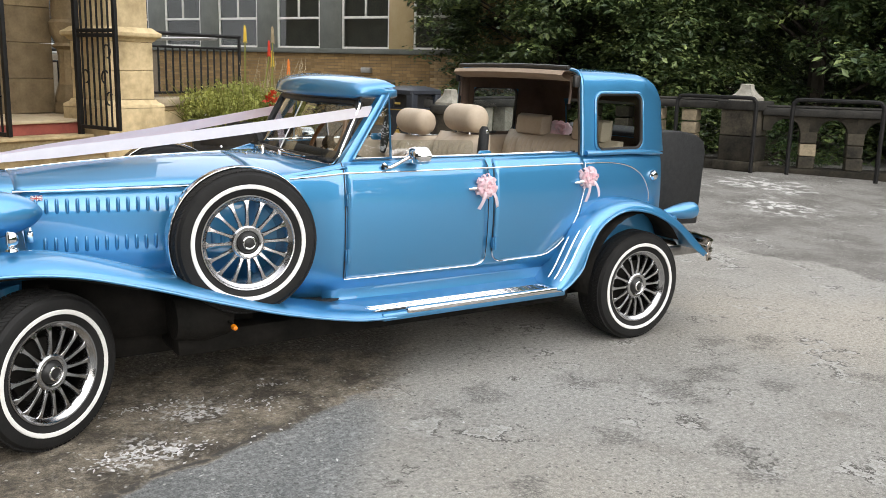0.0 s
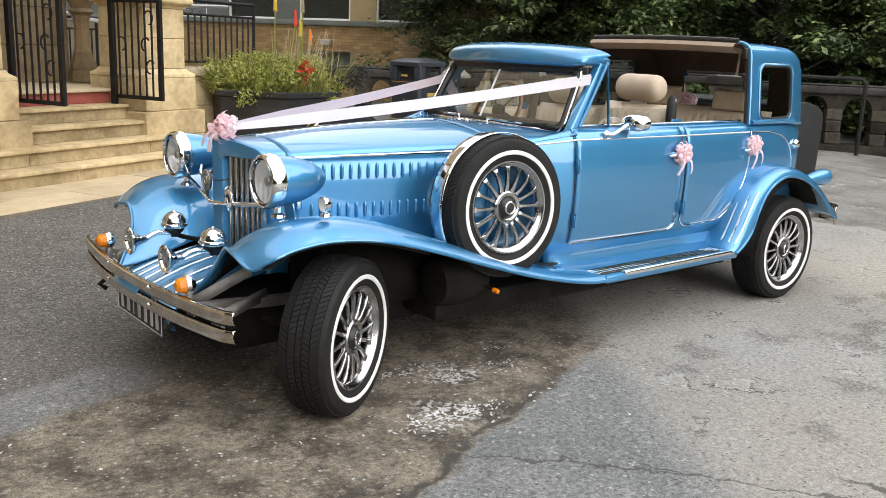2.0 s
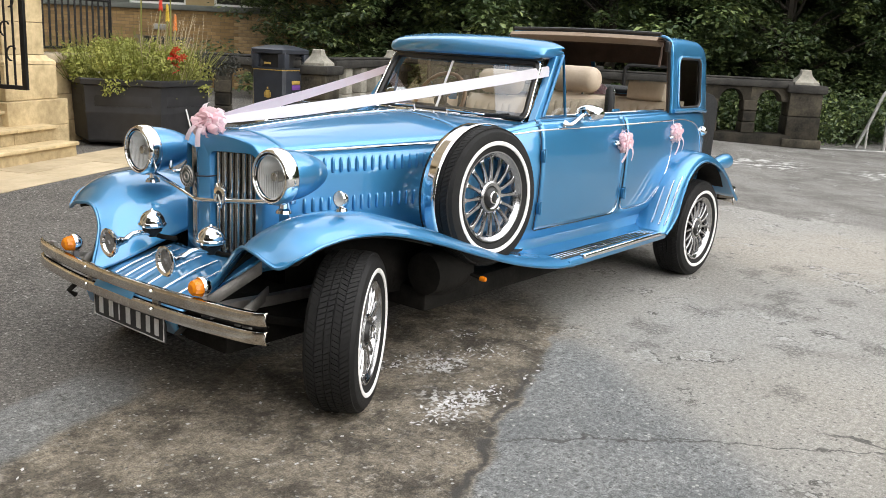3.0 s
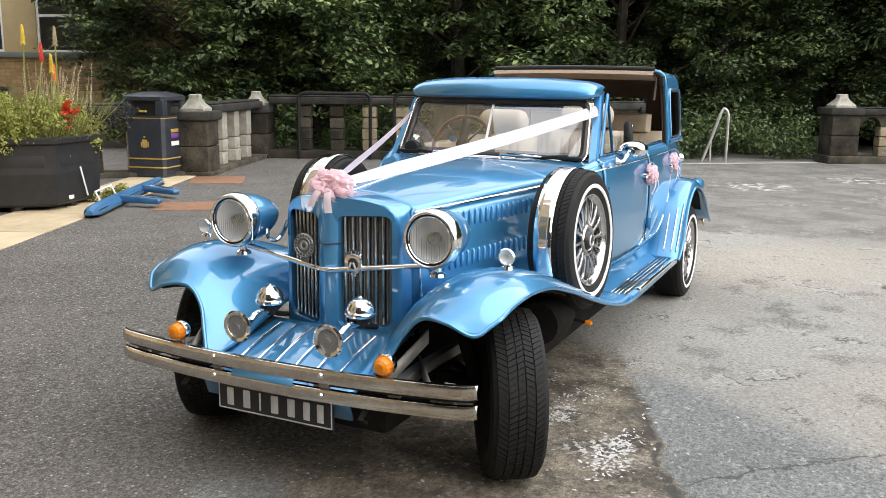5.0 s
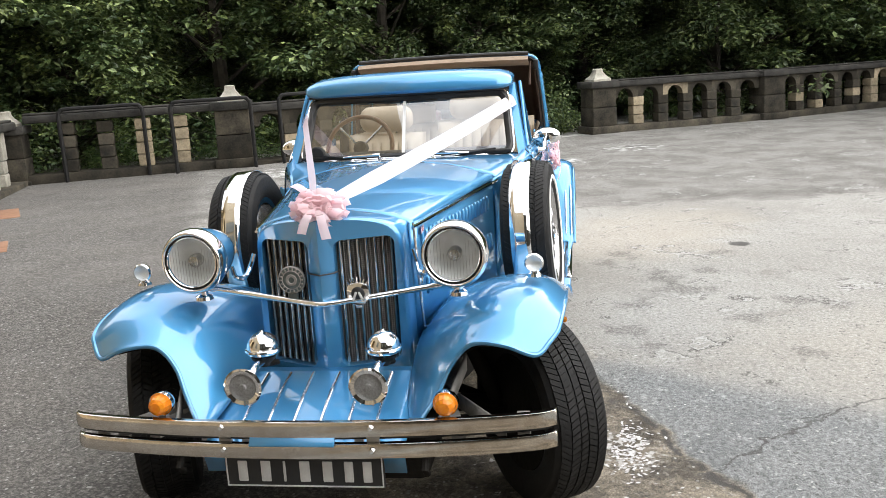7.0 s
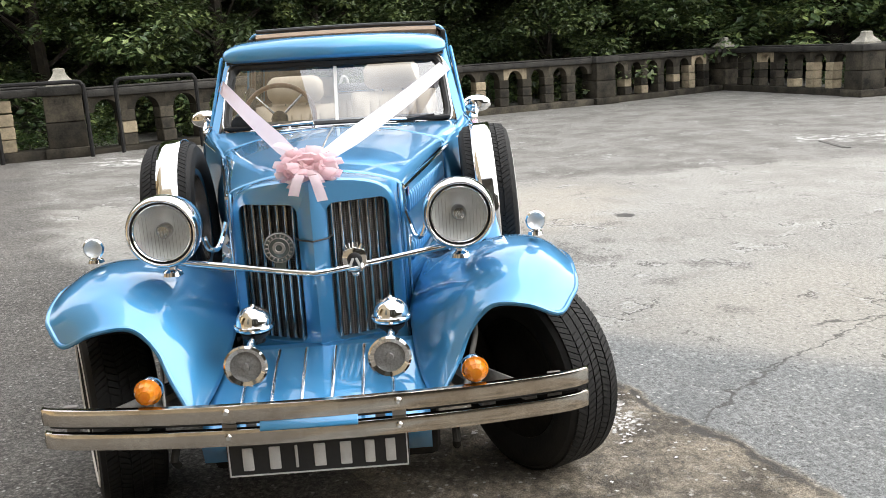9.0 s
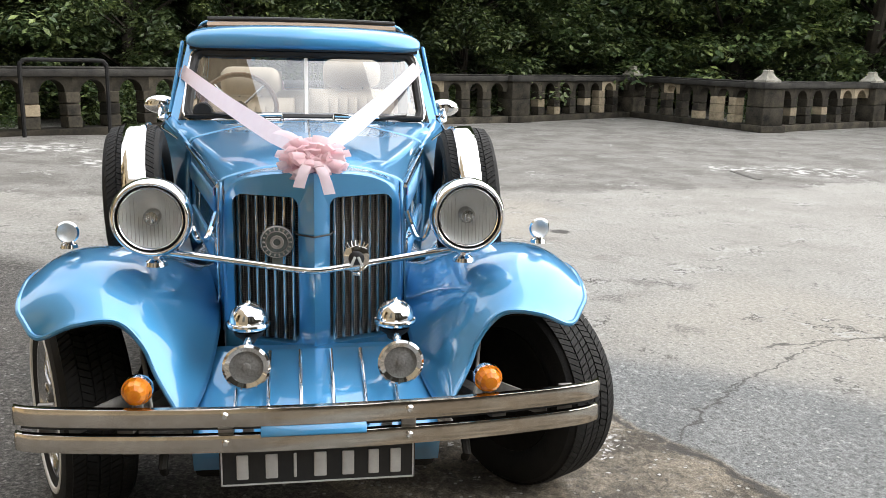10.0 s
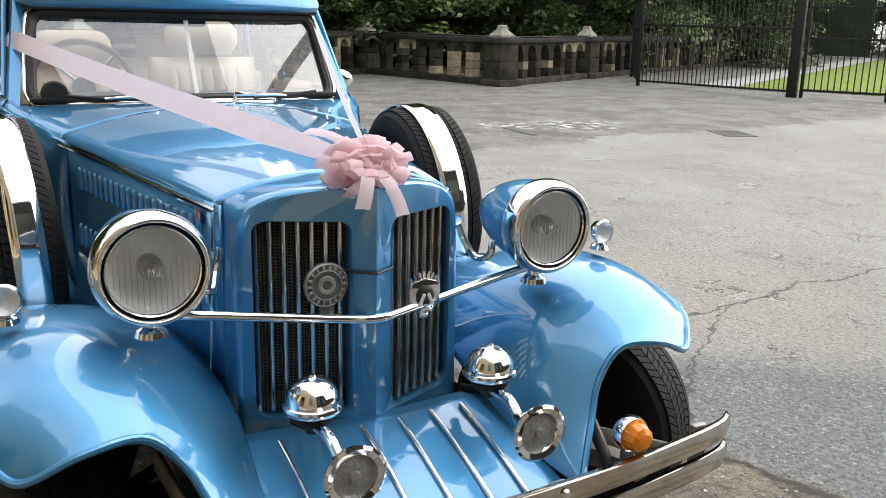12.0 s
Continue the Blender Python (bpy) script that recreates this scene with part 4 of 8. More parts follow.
        for k in range(1, 7):
            part("upright", tube([(0.092 * k, 0, 0.86), (0.092 * k, 0, 2.86)], 0.012, 5), IRON, gt)
        for x, z0, s in ((0.14, 1.35, 1), (0.46, 1.35, -1), (0.30, 2.3, 1), (0.52, 1.62, 1), (0.52, 1.12, -1)):
            curl = []
            for f in np.linspace(0, 1, 22):
                a = 1.9 * math.pi * f
                r = 0.062 * (1 - 0.75 * f)
                curl.append((x + s * (0.062 - r * math.cos(a)) - s * 0.05, 0, z0 + 0.10 * (1 - f) + r * math.sin(a)))
            part("scroll", tube(curl, 0.009, 4), IRON, gt)

    gate(1.41, "black wrought iron gate leaf standing open against the pillar")
    gate(0.16, "black wrought iron gate leaf standing open over the steps")

    # ramp wall with railing
    wall = thing("ramp_wall", PORCH, "buff sandstone ramp wall under the railing", "wall", "", "structure")
    courses(wall, "wall_block", 2.36, 4.08, 0.20, 0.55, 0.1, 1.05, 0.3, CLEAN_STONE)
    part("coping", block(2.34, 4.12, 0.14, 0.60, 1.05, 1.15, 0.015), STONE, wall)
    rail = thing("iron_railing", PORCH @ pose(2.42, 0.36, 1.15), "black painted iron railing on the ramp wall", "railing", "ramp railings")
    for x in (0.02, 1.58):
        part("post", tube([(x, 0, -0.02), (x, 0, 0.80)], 0.022, 8), IRON, rail)
    for z in (0.06, 0.62, 0.78):
        part("rail", tube([(0, 0, z), (1.6, 0, z)], 0.016 if z < 0.7 else 0.024, 6), IRON, rail)
    for k in range(1, 14):
        part("upright", tube([(0.113 * k, 0, 0.06), (0.113 * k, 0, 0.62)], 0.0135, 5), IRON, rail)
    part("slanting_rail", tube([(0.0, 0.45, 0.70), (1.6, 0.45, 0.76)], 0.024, 6), RAIL_GREY, rail)
    copy_thing(rail, PORCH @ pose(2.45, 3.0, 0.93, 0, 0, 8))
    copy_thing(rail, PORCH @ pose(2.5, 0.75, 0.93, 0, 0, 62))
    single("porch_floor", block(1.5, 4.1, 0.6, 5.5, 0.5, 0.92), FLAGSTONE, "pale flagged floor beside the porch", "floor", "structure", m=PORCH)


def build_church():
    # tall building of the porch; its plain unseen bulk is added to shape reflections
    ch = thing("stone_hall", PORCH, "tall weathered sandstone hall behind the porch", "building", "", "structure")
    part("hall_wall", block(-22, 2.3, 3.4, 4.0, 0, 12.5), SOOTY_STONE, ch)
    part("side_wall", block(1.7, 2.3, 4.0, 18, 0, 12.5), STONE, ch)
    part("tower_front", block(-3.4, 2.3, 0.05, 3.4, 4.5, 10.5, 0.02), STONE, ch)
    part("wall_left", block(-11.8, -3.4, 0.4, 0.9, 0, 9.5), STONE, ch)
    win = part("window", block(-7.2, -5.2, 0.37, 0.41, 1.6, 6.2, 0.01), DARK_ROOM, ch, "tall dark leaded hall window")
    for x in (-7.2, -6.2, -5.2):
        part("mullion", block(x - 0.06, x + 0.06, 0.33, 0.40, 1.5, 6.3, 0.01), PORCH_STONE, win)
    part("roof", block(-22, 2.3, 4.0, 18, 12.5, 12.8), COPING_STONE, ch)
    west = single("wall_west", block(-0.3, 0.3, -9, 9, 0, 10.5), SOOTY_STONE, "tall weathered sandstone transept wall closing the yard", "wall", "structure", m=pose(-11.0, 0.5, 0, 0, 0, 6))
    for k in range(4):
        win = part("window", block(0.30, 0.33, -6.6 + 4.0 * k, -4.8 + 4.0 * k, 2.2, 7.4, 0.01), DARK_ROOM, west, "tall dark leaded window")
        for y in (-6.6, -6.0, -5.4, -4.8):
            part("mullion", block(0.30, 0.40, y + 4.0 * k - 0.06, y + 4.0 * k + 0.06, 2.1, 7.5, 0.01), SOOTY_STONE, win)
    part("coping", block(-0.4, 0.4, -9.1, 9.1, 10.5, 10.75, 0.03), COPING_STONE, west)
    # added out of view, so reflections meet no open wall end
    single("wall_south_west", block(-0.3, 0.3, -26, 0, 0, 5.0), SOOTY_STONE, "plain unseen sandstone wall added beside the yard", "wall", "structure", m=pose(-10.1, -8.5, 0, 0, 0, 12))


# ---- brick wing across the court ----
def brick_material():
    mt = bpy.data.materials.new("buff_brickwork")
    mt.use_nodes = True
    ln = mt.node_tree.links
    bsdf = mt.node_tree.nodes["Principled BSDF"]
    co = node(mt, "ShaderNodeTexCoord")
    turn = node(mt, "ShaderNodeMapping")
    turn.inputs["Rotation"].default_value = (radians(90), 0, radians(90))
    br = node(mt, "ShaderNodeTexBrick", Scale=1.0)
    br.inputs["Color1"].default_value, br.inputs["Color2"].default_value, br.inputs["Mortar"].default_value = (0.40, 0.27, 0.12, 1), (0.25, 0.165, 0.075, 1), (0.17, 0.13, 0.085, 1)
    br.inputs["Brick Width"].default_value, br.inputs["Row Height"].default_value, br.inputs["Mortar Size"].default_value = 0.225, 0.075, 0.004
    stain = node(mt, "ShaderNodeTexNoise", Scale=1.3, Detail=6.0)
    mul = node(mt, "ShaderNodeMix")
    mul.data_type, mul.blend_type = "RGBA", "MULTIPLY"
    mul.inputs["B"].default_value = (0.62, 0.58, 0.52, 1)
    sep = node(mt, "ShaderNodeSeparateXYZ")
    com = node(mt, "ShaderNodeCombineXYZ")
    ln.new(co.outputs["Object"], sep.inputs[0])
    for axis, shift, to in (("Y", -0.31, "X"), ("Z", -0.15, "Y")):
        move = node(mt, "ShaderNodeMath")
        move.inputs[1].default_value = shift
        ln.new(sep.outputs[axis], move.inputs[0])
        ln.new(move.outputs[0], com.inputs[to])
    ln.new(com.outputs[0], br.inputs["Vector"])
    ln.new(co.outputs["Object"], stain.inputs["Vector"])
    ln.new(stain.outputs["Fac"], mul.inputs["Factor"])
    ln.new(br.outputs["Color"], mul.inputs["A"])
    ln.new(mul.outputs["Result"], bsdf.inputs["Base Color"])
    bsdf.inputs["Roughness"].default_value = 0.9
    bump = node(mt, "ShaderNodeBump", Strength=0.6, Distance=0.01)
    ln.new(br.outputs["Fac"], bump.inputs["Height"])
    bump.invert = True
    ln.new(bump.outputs["Normal"], bsdf.inputs["Normal"])
    return mt


def build_wing():
    m = PORCH @ pose(13.1, 0, 0)
    wing = thing("brick_wing", m, "buff brick school wing with grey panels and white windows", "building", "", "structure")
    bm = bmesh.new()
    # brick plinth with a hole for the basement window
    for y0, y1, z0, z1 in ((0.3, 4.55, -0.5, 1.88), (5.70, 27.0, -0.5, 1.88), (4.55, 5.70, -0.5, 0.80), (4.55, 5.70, 1.26, 1.88)):
        block(0, 0.35, y0, y1, z0, z1, bm=bm)
    part("brick_wall", bm, MORTAR, wing)
    # bricks, laid in stretcher bond
    one = mesh_of("brick", block(-0.008, 0.004, 0.004, 0.221, 0.004, 0.071, 0.003, 1), BRICK)
    rest = bmesh.new()
    rnd = random.Random(15)
    for row in range(23):
        z = 0.15 + 0.075 * row
        for col in range(56):
            y = 0.31 + 0.225 * col + (0.1125 if row % 2 else 0)
            if y + 0.22 > 4.53 and y < 5.72 and z + 0.07 > 0.78 and z < 1.27:
                continue
            if col < 13:
                piece("brick", one, wing, pose(rnd.uniform(-0.002, 0.002), y, z))
            else:
                d = rnd.uniform(0.006, 0.010)
                vs = [rest.verts.new(p) for p in ((-d, y + 0.004, z + 0.004), (-d, y + 0.221, z + 0.004), (-d, y + 0.221, z + 0.071), (-d, y + 0.004, z + 0.071), (0, y, z), (0, y + 0.225, z), (0, y + 0.225, z + 0.075), (0, y, z + 0.075))]
                for q in ((0, 1, 2, 3), (0, 4, 5, 1), (1, 5, 6, 2), (2, 6, 7, 3), (3, 7, 4, 0)):
                    rest.faces.new([vs[i] for i in q])
    far_bricks = part("brickwork", rest, brick_material(), wing)
    tagged(far_bricks, kind="stuff")
    part("sill_band", block(-0.09, 0.30, 0.3, 27.0, 1.88, 2.0, 0.01), GREY_PANEL, wing)
    part("upper_wall", block(0.02, 0.4, 0.3, 27.0, 3.75, 7.5), RENDERED, wing)
    part("lintel", block(-0.03, 0.35, 0.3, 27.0, 3.6, 3.78, 0.01), GREY_PANEL, wing)
    part("roof", block(-0.3, 6, 0.1, 27.2, 7.5, 7.7), COPING_STONE, wing)
    part("far_wall", block(5.7, 6.0, 0.3, 27.0, -0.5, 7.5), RENDERED, wing)
    part("end_wall", block(0.41, 5.7, 0.3, 0.6, -0.5, 7.5), RENDERED, wing)
    part("corner_panel", block(0.0, 0.3, 0.3, 1.65, 2.0, 3.62, 0.006), RENDERED, wing)
    pitch = 2.20
    for k in range(0, 11):
        y0 = 2.37 + pitch * k
        ochre = k in (0, 1)
        part("panel", block(0.0, 0.3, y0 - 0.72, y0, 2.0, 3.62, 0.006), RENDERED if ochre else GREY_PANEL, wing)
        win = part("window", block(0.02, 0.07, y0, y0 + 0.05, 2.0, 3.6, 0.005), WINDOW_PAINT, wing, "white framed window with dim blinds")
        y1 = y0 + pitch - 0.72
        bars = bmesh.new()
        for a in ((y1 - 0.05, y1, 2.0, 3.6), (y0, y1, 2.0, 2.05), (y0, y1, 3.55, 3.6), (y0, y1, 2.73, 2.79), ((y0 + y1) / 2 - 0.025, (y0 + y1) / 2 + 0.025, 2.76, 3.58)):
            block(0.02, 0.07, a[0], a[1], a[2], a[3], 0.004, bm=bars)
        part("frame", bars, WINDOW_PAINT, win)
        bm = bmesh.new()
        bm.faces.new([bm.verts.new(p) for p in ((0.05, y0, 2.0), (0.05, y1, 2.0), (0.05, y1, 3.6), (0.05, y0, 3.6))])
        part("pane", bm, WINDOW_GLASS, win)
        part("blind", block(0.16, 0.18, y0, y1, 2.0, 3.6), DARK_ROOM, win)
    base = part("basement_window", block(0.10, 0.15, 4.55, 5.70, 0.80, 0.85), WINDOW_PAINT, wing, "small barred basement window")
    bars = bmesh.new()
    for a in ((4.55, 5.70, 1.21, 1.26), (4.55, 4.60, 0.8, 1.26), (5.65, 5.70, 0.8, 1.26), (5.10, 5.15, 0.8, 1.26)):
        block(0.10, 0.15, *a, 0.004, bm=bars)
    part("frame", bars, GREY_PANEL, base)
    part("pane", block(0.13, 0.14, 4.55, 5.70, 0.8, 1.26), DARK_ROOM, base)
    part("wall_lamp", block(-0.12, 0.0, 5.05, 5.35, 1.42, 1.55, 0.02), RAIL_GREY, wing, "small grey bulkhead lamp")


# ---- loose things by the porch ----
def build_planter():
    cx, cy, base = 3.45, 6.38, 0.17
    pl = thing("planter", pose(cx, cy, base, 0, 0, 255.5) @ Matrix.Diagonal((0.94, 0.94, 1, 1)), "large black hexagonal plastic planter full of flowers", "planter")

    def hexa(r, z):
        return [(r * math.cos(radians(60 * k)), r * math.sin(radians(60 * k)), z) for k in range(6)]
    rows = [hexa(0.80, 0.03), hexa(0.84, 0.06), hexa(0.86, 0.34), hexa(0.87, 0.36), hexa(0.87, 0.38), hexa(0.865, 0.40), hexa(0.88, 0.66), hexa(0.93, 0.68), hexa(0.935, 0.73), hexa(0.90, 0.745), hexa(0.85, 0.74), hexa(0.83, 0.62)]
    part("tub", loft(rows, False, True), PLASTIC_BLACK, pl, angle=25)
    for k in range(6):
        a = radians(60 * k + 30)
        m = pose(0.745 * math.cos(a), 0.745 * math.sin(a), 0, 0, 0, 60 * k + 120)
        part("recessed_panel", block(-0.33, 0.33, -0.012, 0.006, 0.44, 0.62, 0.006, m=m), PLASTIC_BLACK, pl)
        foot = (0.62 * math.cos(a), 0.62 * math.sin(a))
        part("foot", lathe([(0.07, -0.02), (0.07, 0.04)], 12, "z", (*foot, 0)), PLASTIC_BLACK, pl)
    m = pose(0.762 * math.cos(radians(30)), 0.762 * math.sin(radians(30)), 0, 0, 0, 120)
    part("white_stripe", block(-0.01, 0.01, -0.012, 0.0, -0.17, 0.17, 0.003, m=m @ pose(0.05, -0.004, 0.25, 0, -20, 0)), WHITE_PLASTIC, pl)
    part("white_label", block(-0.045, 0.045, -0.010, 0.0, 0.09, 0.13, 0.002, m=m @ pose(-0.22, -0.008, 0)), WHITE_PLASTIC, pl)
    soil = bmesh.new()
    soil.faces.new([soil.verts.new(p) for p in hexa(0.84, 0.66)])
    part("soil", soil, SOIL, pl)
    # leafy filling
    rnd = random.Random(12)
    blobs = []
    for k in range(100):
        a, r = rnd.uniform(0, 6.28), 0.80 * math.sqrt(rnd.random())
        h = rnd.uniform(0.70, 1.20) - 0.20 * r
        blobs.append((r * math.cos(a), r * math.sin(a), h, 0.15, 0.15, 0.13))
    me = leaf_cloud(rnd, blobs, 190, 0.022)
    me.materials.append(FLOWER_LEAF)
    ob = new("planter_foliage", me)
    ob.matrix_world = pose(cx, cy, base)
    tagged(ob, "green bedding plants spilling over the planter", "plant", "", "stuff")
    stems = bmesh.new()
    for k in range(520):
        a, r = rnd.uniform(0, 6.28), 0.80 * math.sqrt(rnd.random())
        p = Vector((r * math.cos(a), r * math.sin(a), 0.7))
        q = p + Vector((p.x * 0.28 + rnd.gauss(0, 0.11), p.y * 0.28 + rnd.gauss(0, 0.11), rnd.uniform(0.28, 0.66) - 0.18 * r))
        tube([p, p.lerp(q, 0.6) + Vector((rnd.gauss(0, 0.02), rnd.gauss(0, 0.02), 0)), q], [0.004, 0.003, 0.002], 3, stems, caps=False)
    # dry seed stalks, beaded all the way up, and a loose dark-leaved plant at the rim
    dry = bmesh.new()
    for k in range(46):
        a, r = rnd.uniform(-2.2, 0.6), rnd.uniform(0.25, 0.80)
        p = Vector((r * math.cos(a), r * math.sin(a), 0.72))
        q = p + Vector((rnd.gauss(0.06, 0.10), rnd.gauss(-0.03, 0.08), rnd.uniform(0.42, 0.80)))
        tube([p, p.lerp(q, 0.5), q], [0.003, 0.003, 0.002], 3, dry, caps=False)
        for j in range(12):
            c = p.lerp(q, 0.45 + 0.55 * j / 12)
            d = Vector((rnd.gauss(0, 1), rnd.gauss(0, 1), 0.5)).normalized() * 0.014
            tube([c, c + d], [0.006, 0.003], 4, dry)
    single("seed_stalks", dry, DRY_STALK, "dry pale seed stalks standing in the planter", "stalks", "stuff", m=pose(cx, cy, base))
    me = leaf_cloud(rnd, [(0.55 + 0.5 * rnd.random(), -0.75 + 0.35 * rnd.random(), 0.80 + 0.22 * rnd.random(), 0.14, 0.12, 0.08) for _ in range(16)], 22, 0.022)
    me.materials.append(DARK_SPRIG)
    ob = new("trailing_plant", me)
    ob.matrix_world = pose(cx, cy, base)
    tagged(ob, "loose dark-leaved plant leaning out over the planter's rim", "plant", "", "stuff")
    single("grass_stems", stems, FLOWER_LEAF, "thin grassy stems standing in the planter", "grass", "stuff", m=pose(cx, cy, base))

    def flower_mat(name, a, b):
        return surface(name, a, b, 30, (0.5, 0.7), 0.0, 0.2)
    reds, yellows, oranges = flower_mat("scarlet_petal", (0.55, 0.03, 0.015), (0.75, 0.08, 0.03)), flower_mat("yellow_petal", (0.6, 0.42, 0.03), (0.75, 0.55, 0.08)), flower_mat("orange_petal", (0.7, 0.16, 0.02), (0.85, 0.3, 0.04))
    green = FLOWER_LEAF

    def poker(x, y, top, mt, lean):
        f = thing("flower_spike", pose(x, y, base + 0.6), "tall flower spike standing in the planter", "flower", "flower spikes")
        part("stem", tube(spline([(0, 0, 0), (lean * 0.4, 0, (top - 0.77) * 0.5), (lean, 0, top - 0.80)], 8), 0.009, 5), green, f)
        bm = bmesh.new()
        for k in range(60):
            z = top - 0.80 + 0.19 * k / 60
            a = k * 2.4
            r = 0.028 * (1 - 0.5 * k / 60)
            tube([(lean, 0, z), (lean + r * math.cos(a), r * math.sin(a), z - 0.015)], [0.007, 0.004], 4, bm)
        part("petals", bm, mt, f)

    poker(3.24, 5.95, 1.88, yellows, 0.02)
    poker(3.52, 6.15, 1.72, reds, 0.12)
    poker(3.57, 5.99, 1.60, yellows, 0.05)
    poker(3.56, 5.85, 1.88, DRY_STALK, 0.01)
    poker(3.93, 6.38, 1.50, oranges, 0.06)
    for k in range(26):
        head = k < 14
        if head:
            x, y, z = 3.44 + rnd.gauss(0, 0.05), 5.56 + rnd.gauss(0, 0.04), 1.13 + rnd.gauss(0, 0.08)
        else:
            a, r = rnd.uniform(0, 6.28), 0.75 * math.sqrt(rnd.random())
            x, y, z = cx + r * math.cos(a), cy + r * math.sin(a), base + rnd.uniform(0.80, 1.0)
        bm = bmesh.new()
        for j in range(6):
            a = j * math.pi / 3
            q = [(0, 0, 0), (0.022 * math.cos(a - 0.4), 0.022 * math.sin(a - 0.4), 0.008), (0.036 * math.cos(a), 0.036 * math.sin(a), 0.0), (0.022 * math.cos(a + 0.4), 0.022 * math.sin(a + 0.4), 0.008)]
            bm.faces.new([bm.verts.new(p) for p in q])
        s = 1.5 if head else 0.6
        single("flower", bm, reds if head else WHITE_PLASTIC, "scarlet blossom in the planter" if head else "tiny white blossom in the planter", "flower", "", "small blossoms", m=pose(x, y, z, rnd.uniform(-60, 20), rnd.uniform(-40, 40), 0) @ Matrix.Scale(s, 4))


def build_bin():
    x, y = 6.29, 7.13
    b = thing("litter_bin", pose(x, y, rise(x, y), 0, 0, -77), "dark slate octagonal litter bin with gold bands", "bin")

    def octa(r, z, c=0.42):
        k = r * c
        return [(-k, -r, z), (k, -r, z), (r, -k, z), (r, k, z), (k, r, z), (-k, r, z), (-r, k, z), (-r, -k, z)]
    part("body", loft([octa(0.26, 0.0, 0.86), octa(0.285, 0.03, 0.86), octa(0.295, 0.82, 0.86), octa(0.31, 0.84, 0.86), octa(0.31, 0.86, 0.86)], False, True), BIN_BLUE, b, angle=25)
    part("throat", loft([octa(0.22, 0.84, 0.86), octa(0.22, 1.08, 0.86)], False, True), PLASTIC_BLACK, b, angle=25)
    for sx, sy in ((-1, -1), (1, -1), (1, 1), (-1, 1)):
        part("corner_post", block(sx * 0.18, sx * 0.305, sy * 0.18, sy * 0.305, 0.84, 1.08, 0.02), BIN_BLUE, b)
    part("canopy_rim", loft([octa(0.30, 1.05, 0.86), octa(0.315, 1.06, 0.86), octa(0.32, 1.11, 0.86), octa(0.30, 1.125, 0.86), octa(0.14, 1.17, 0.86), octa(0.02, 1.175, 0.86)], False, True), BIN_BLUE, b, angle=25)
    for z in (0.815, 0.26, 0.14):
        part("gold_band", loft([octa(0.299, z, 0.86), octa(0.301, z + 0.008, 0.86), octa(0.299, z + 0.018, 0.86)], False, True), GOLD, b)
    sym = bmesh.new()
    block(-0.035, 0.035, -0.304, -0.298, 0.42, 0.53, 0.002, bm=sym)
    block(-0.012, 0.012, -0.304, -0.298, 0.55, 0.575, 0.002, bm=sym)
    for k in (-1, 1):
        block(k * 0.05 - 0.008, k * 0.05 + 0.008, -0.304, -0.298, 0.43, 0.50, 0.002, bm=sym)
    part("gold_symbol", sym, GOLD, b)
    part("bar_label", block(-0.06, 0.06, -0.312, -0.306, 0.90, 0.93, 0.001), GOLD, b)
    for z0, z1, mt in ((0.62, 0.67, GOLD), (0.54, 0.61, surface("violet_sticker", (0.12, 0.04, 0.22), (0.16, 0.06, 0.28), 9)), (0.44, 0.50, WHITE_PLASTIC)):
        part("sticker", block(0.2985, 0.3035, -0.12, 0.08, z0, z1, 0.001), mt, b)


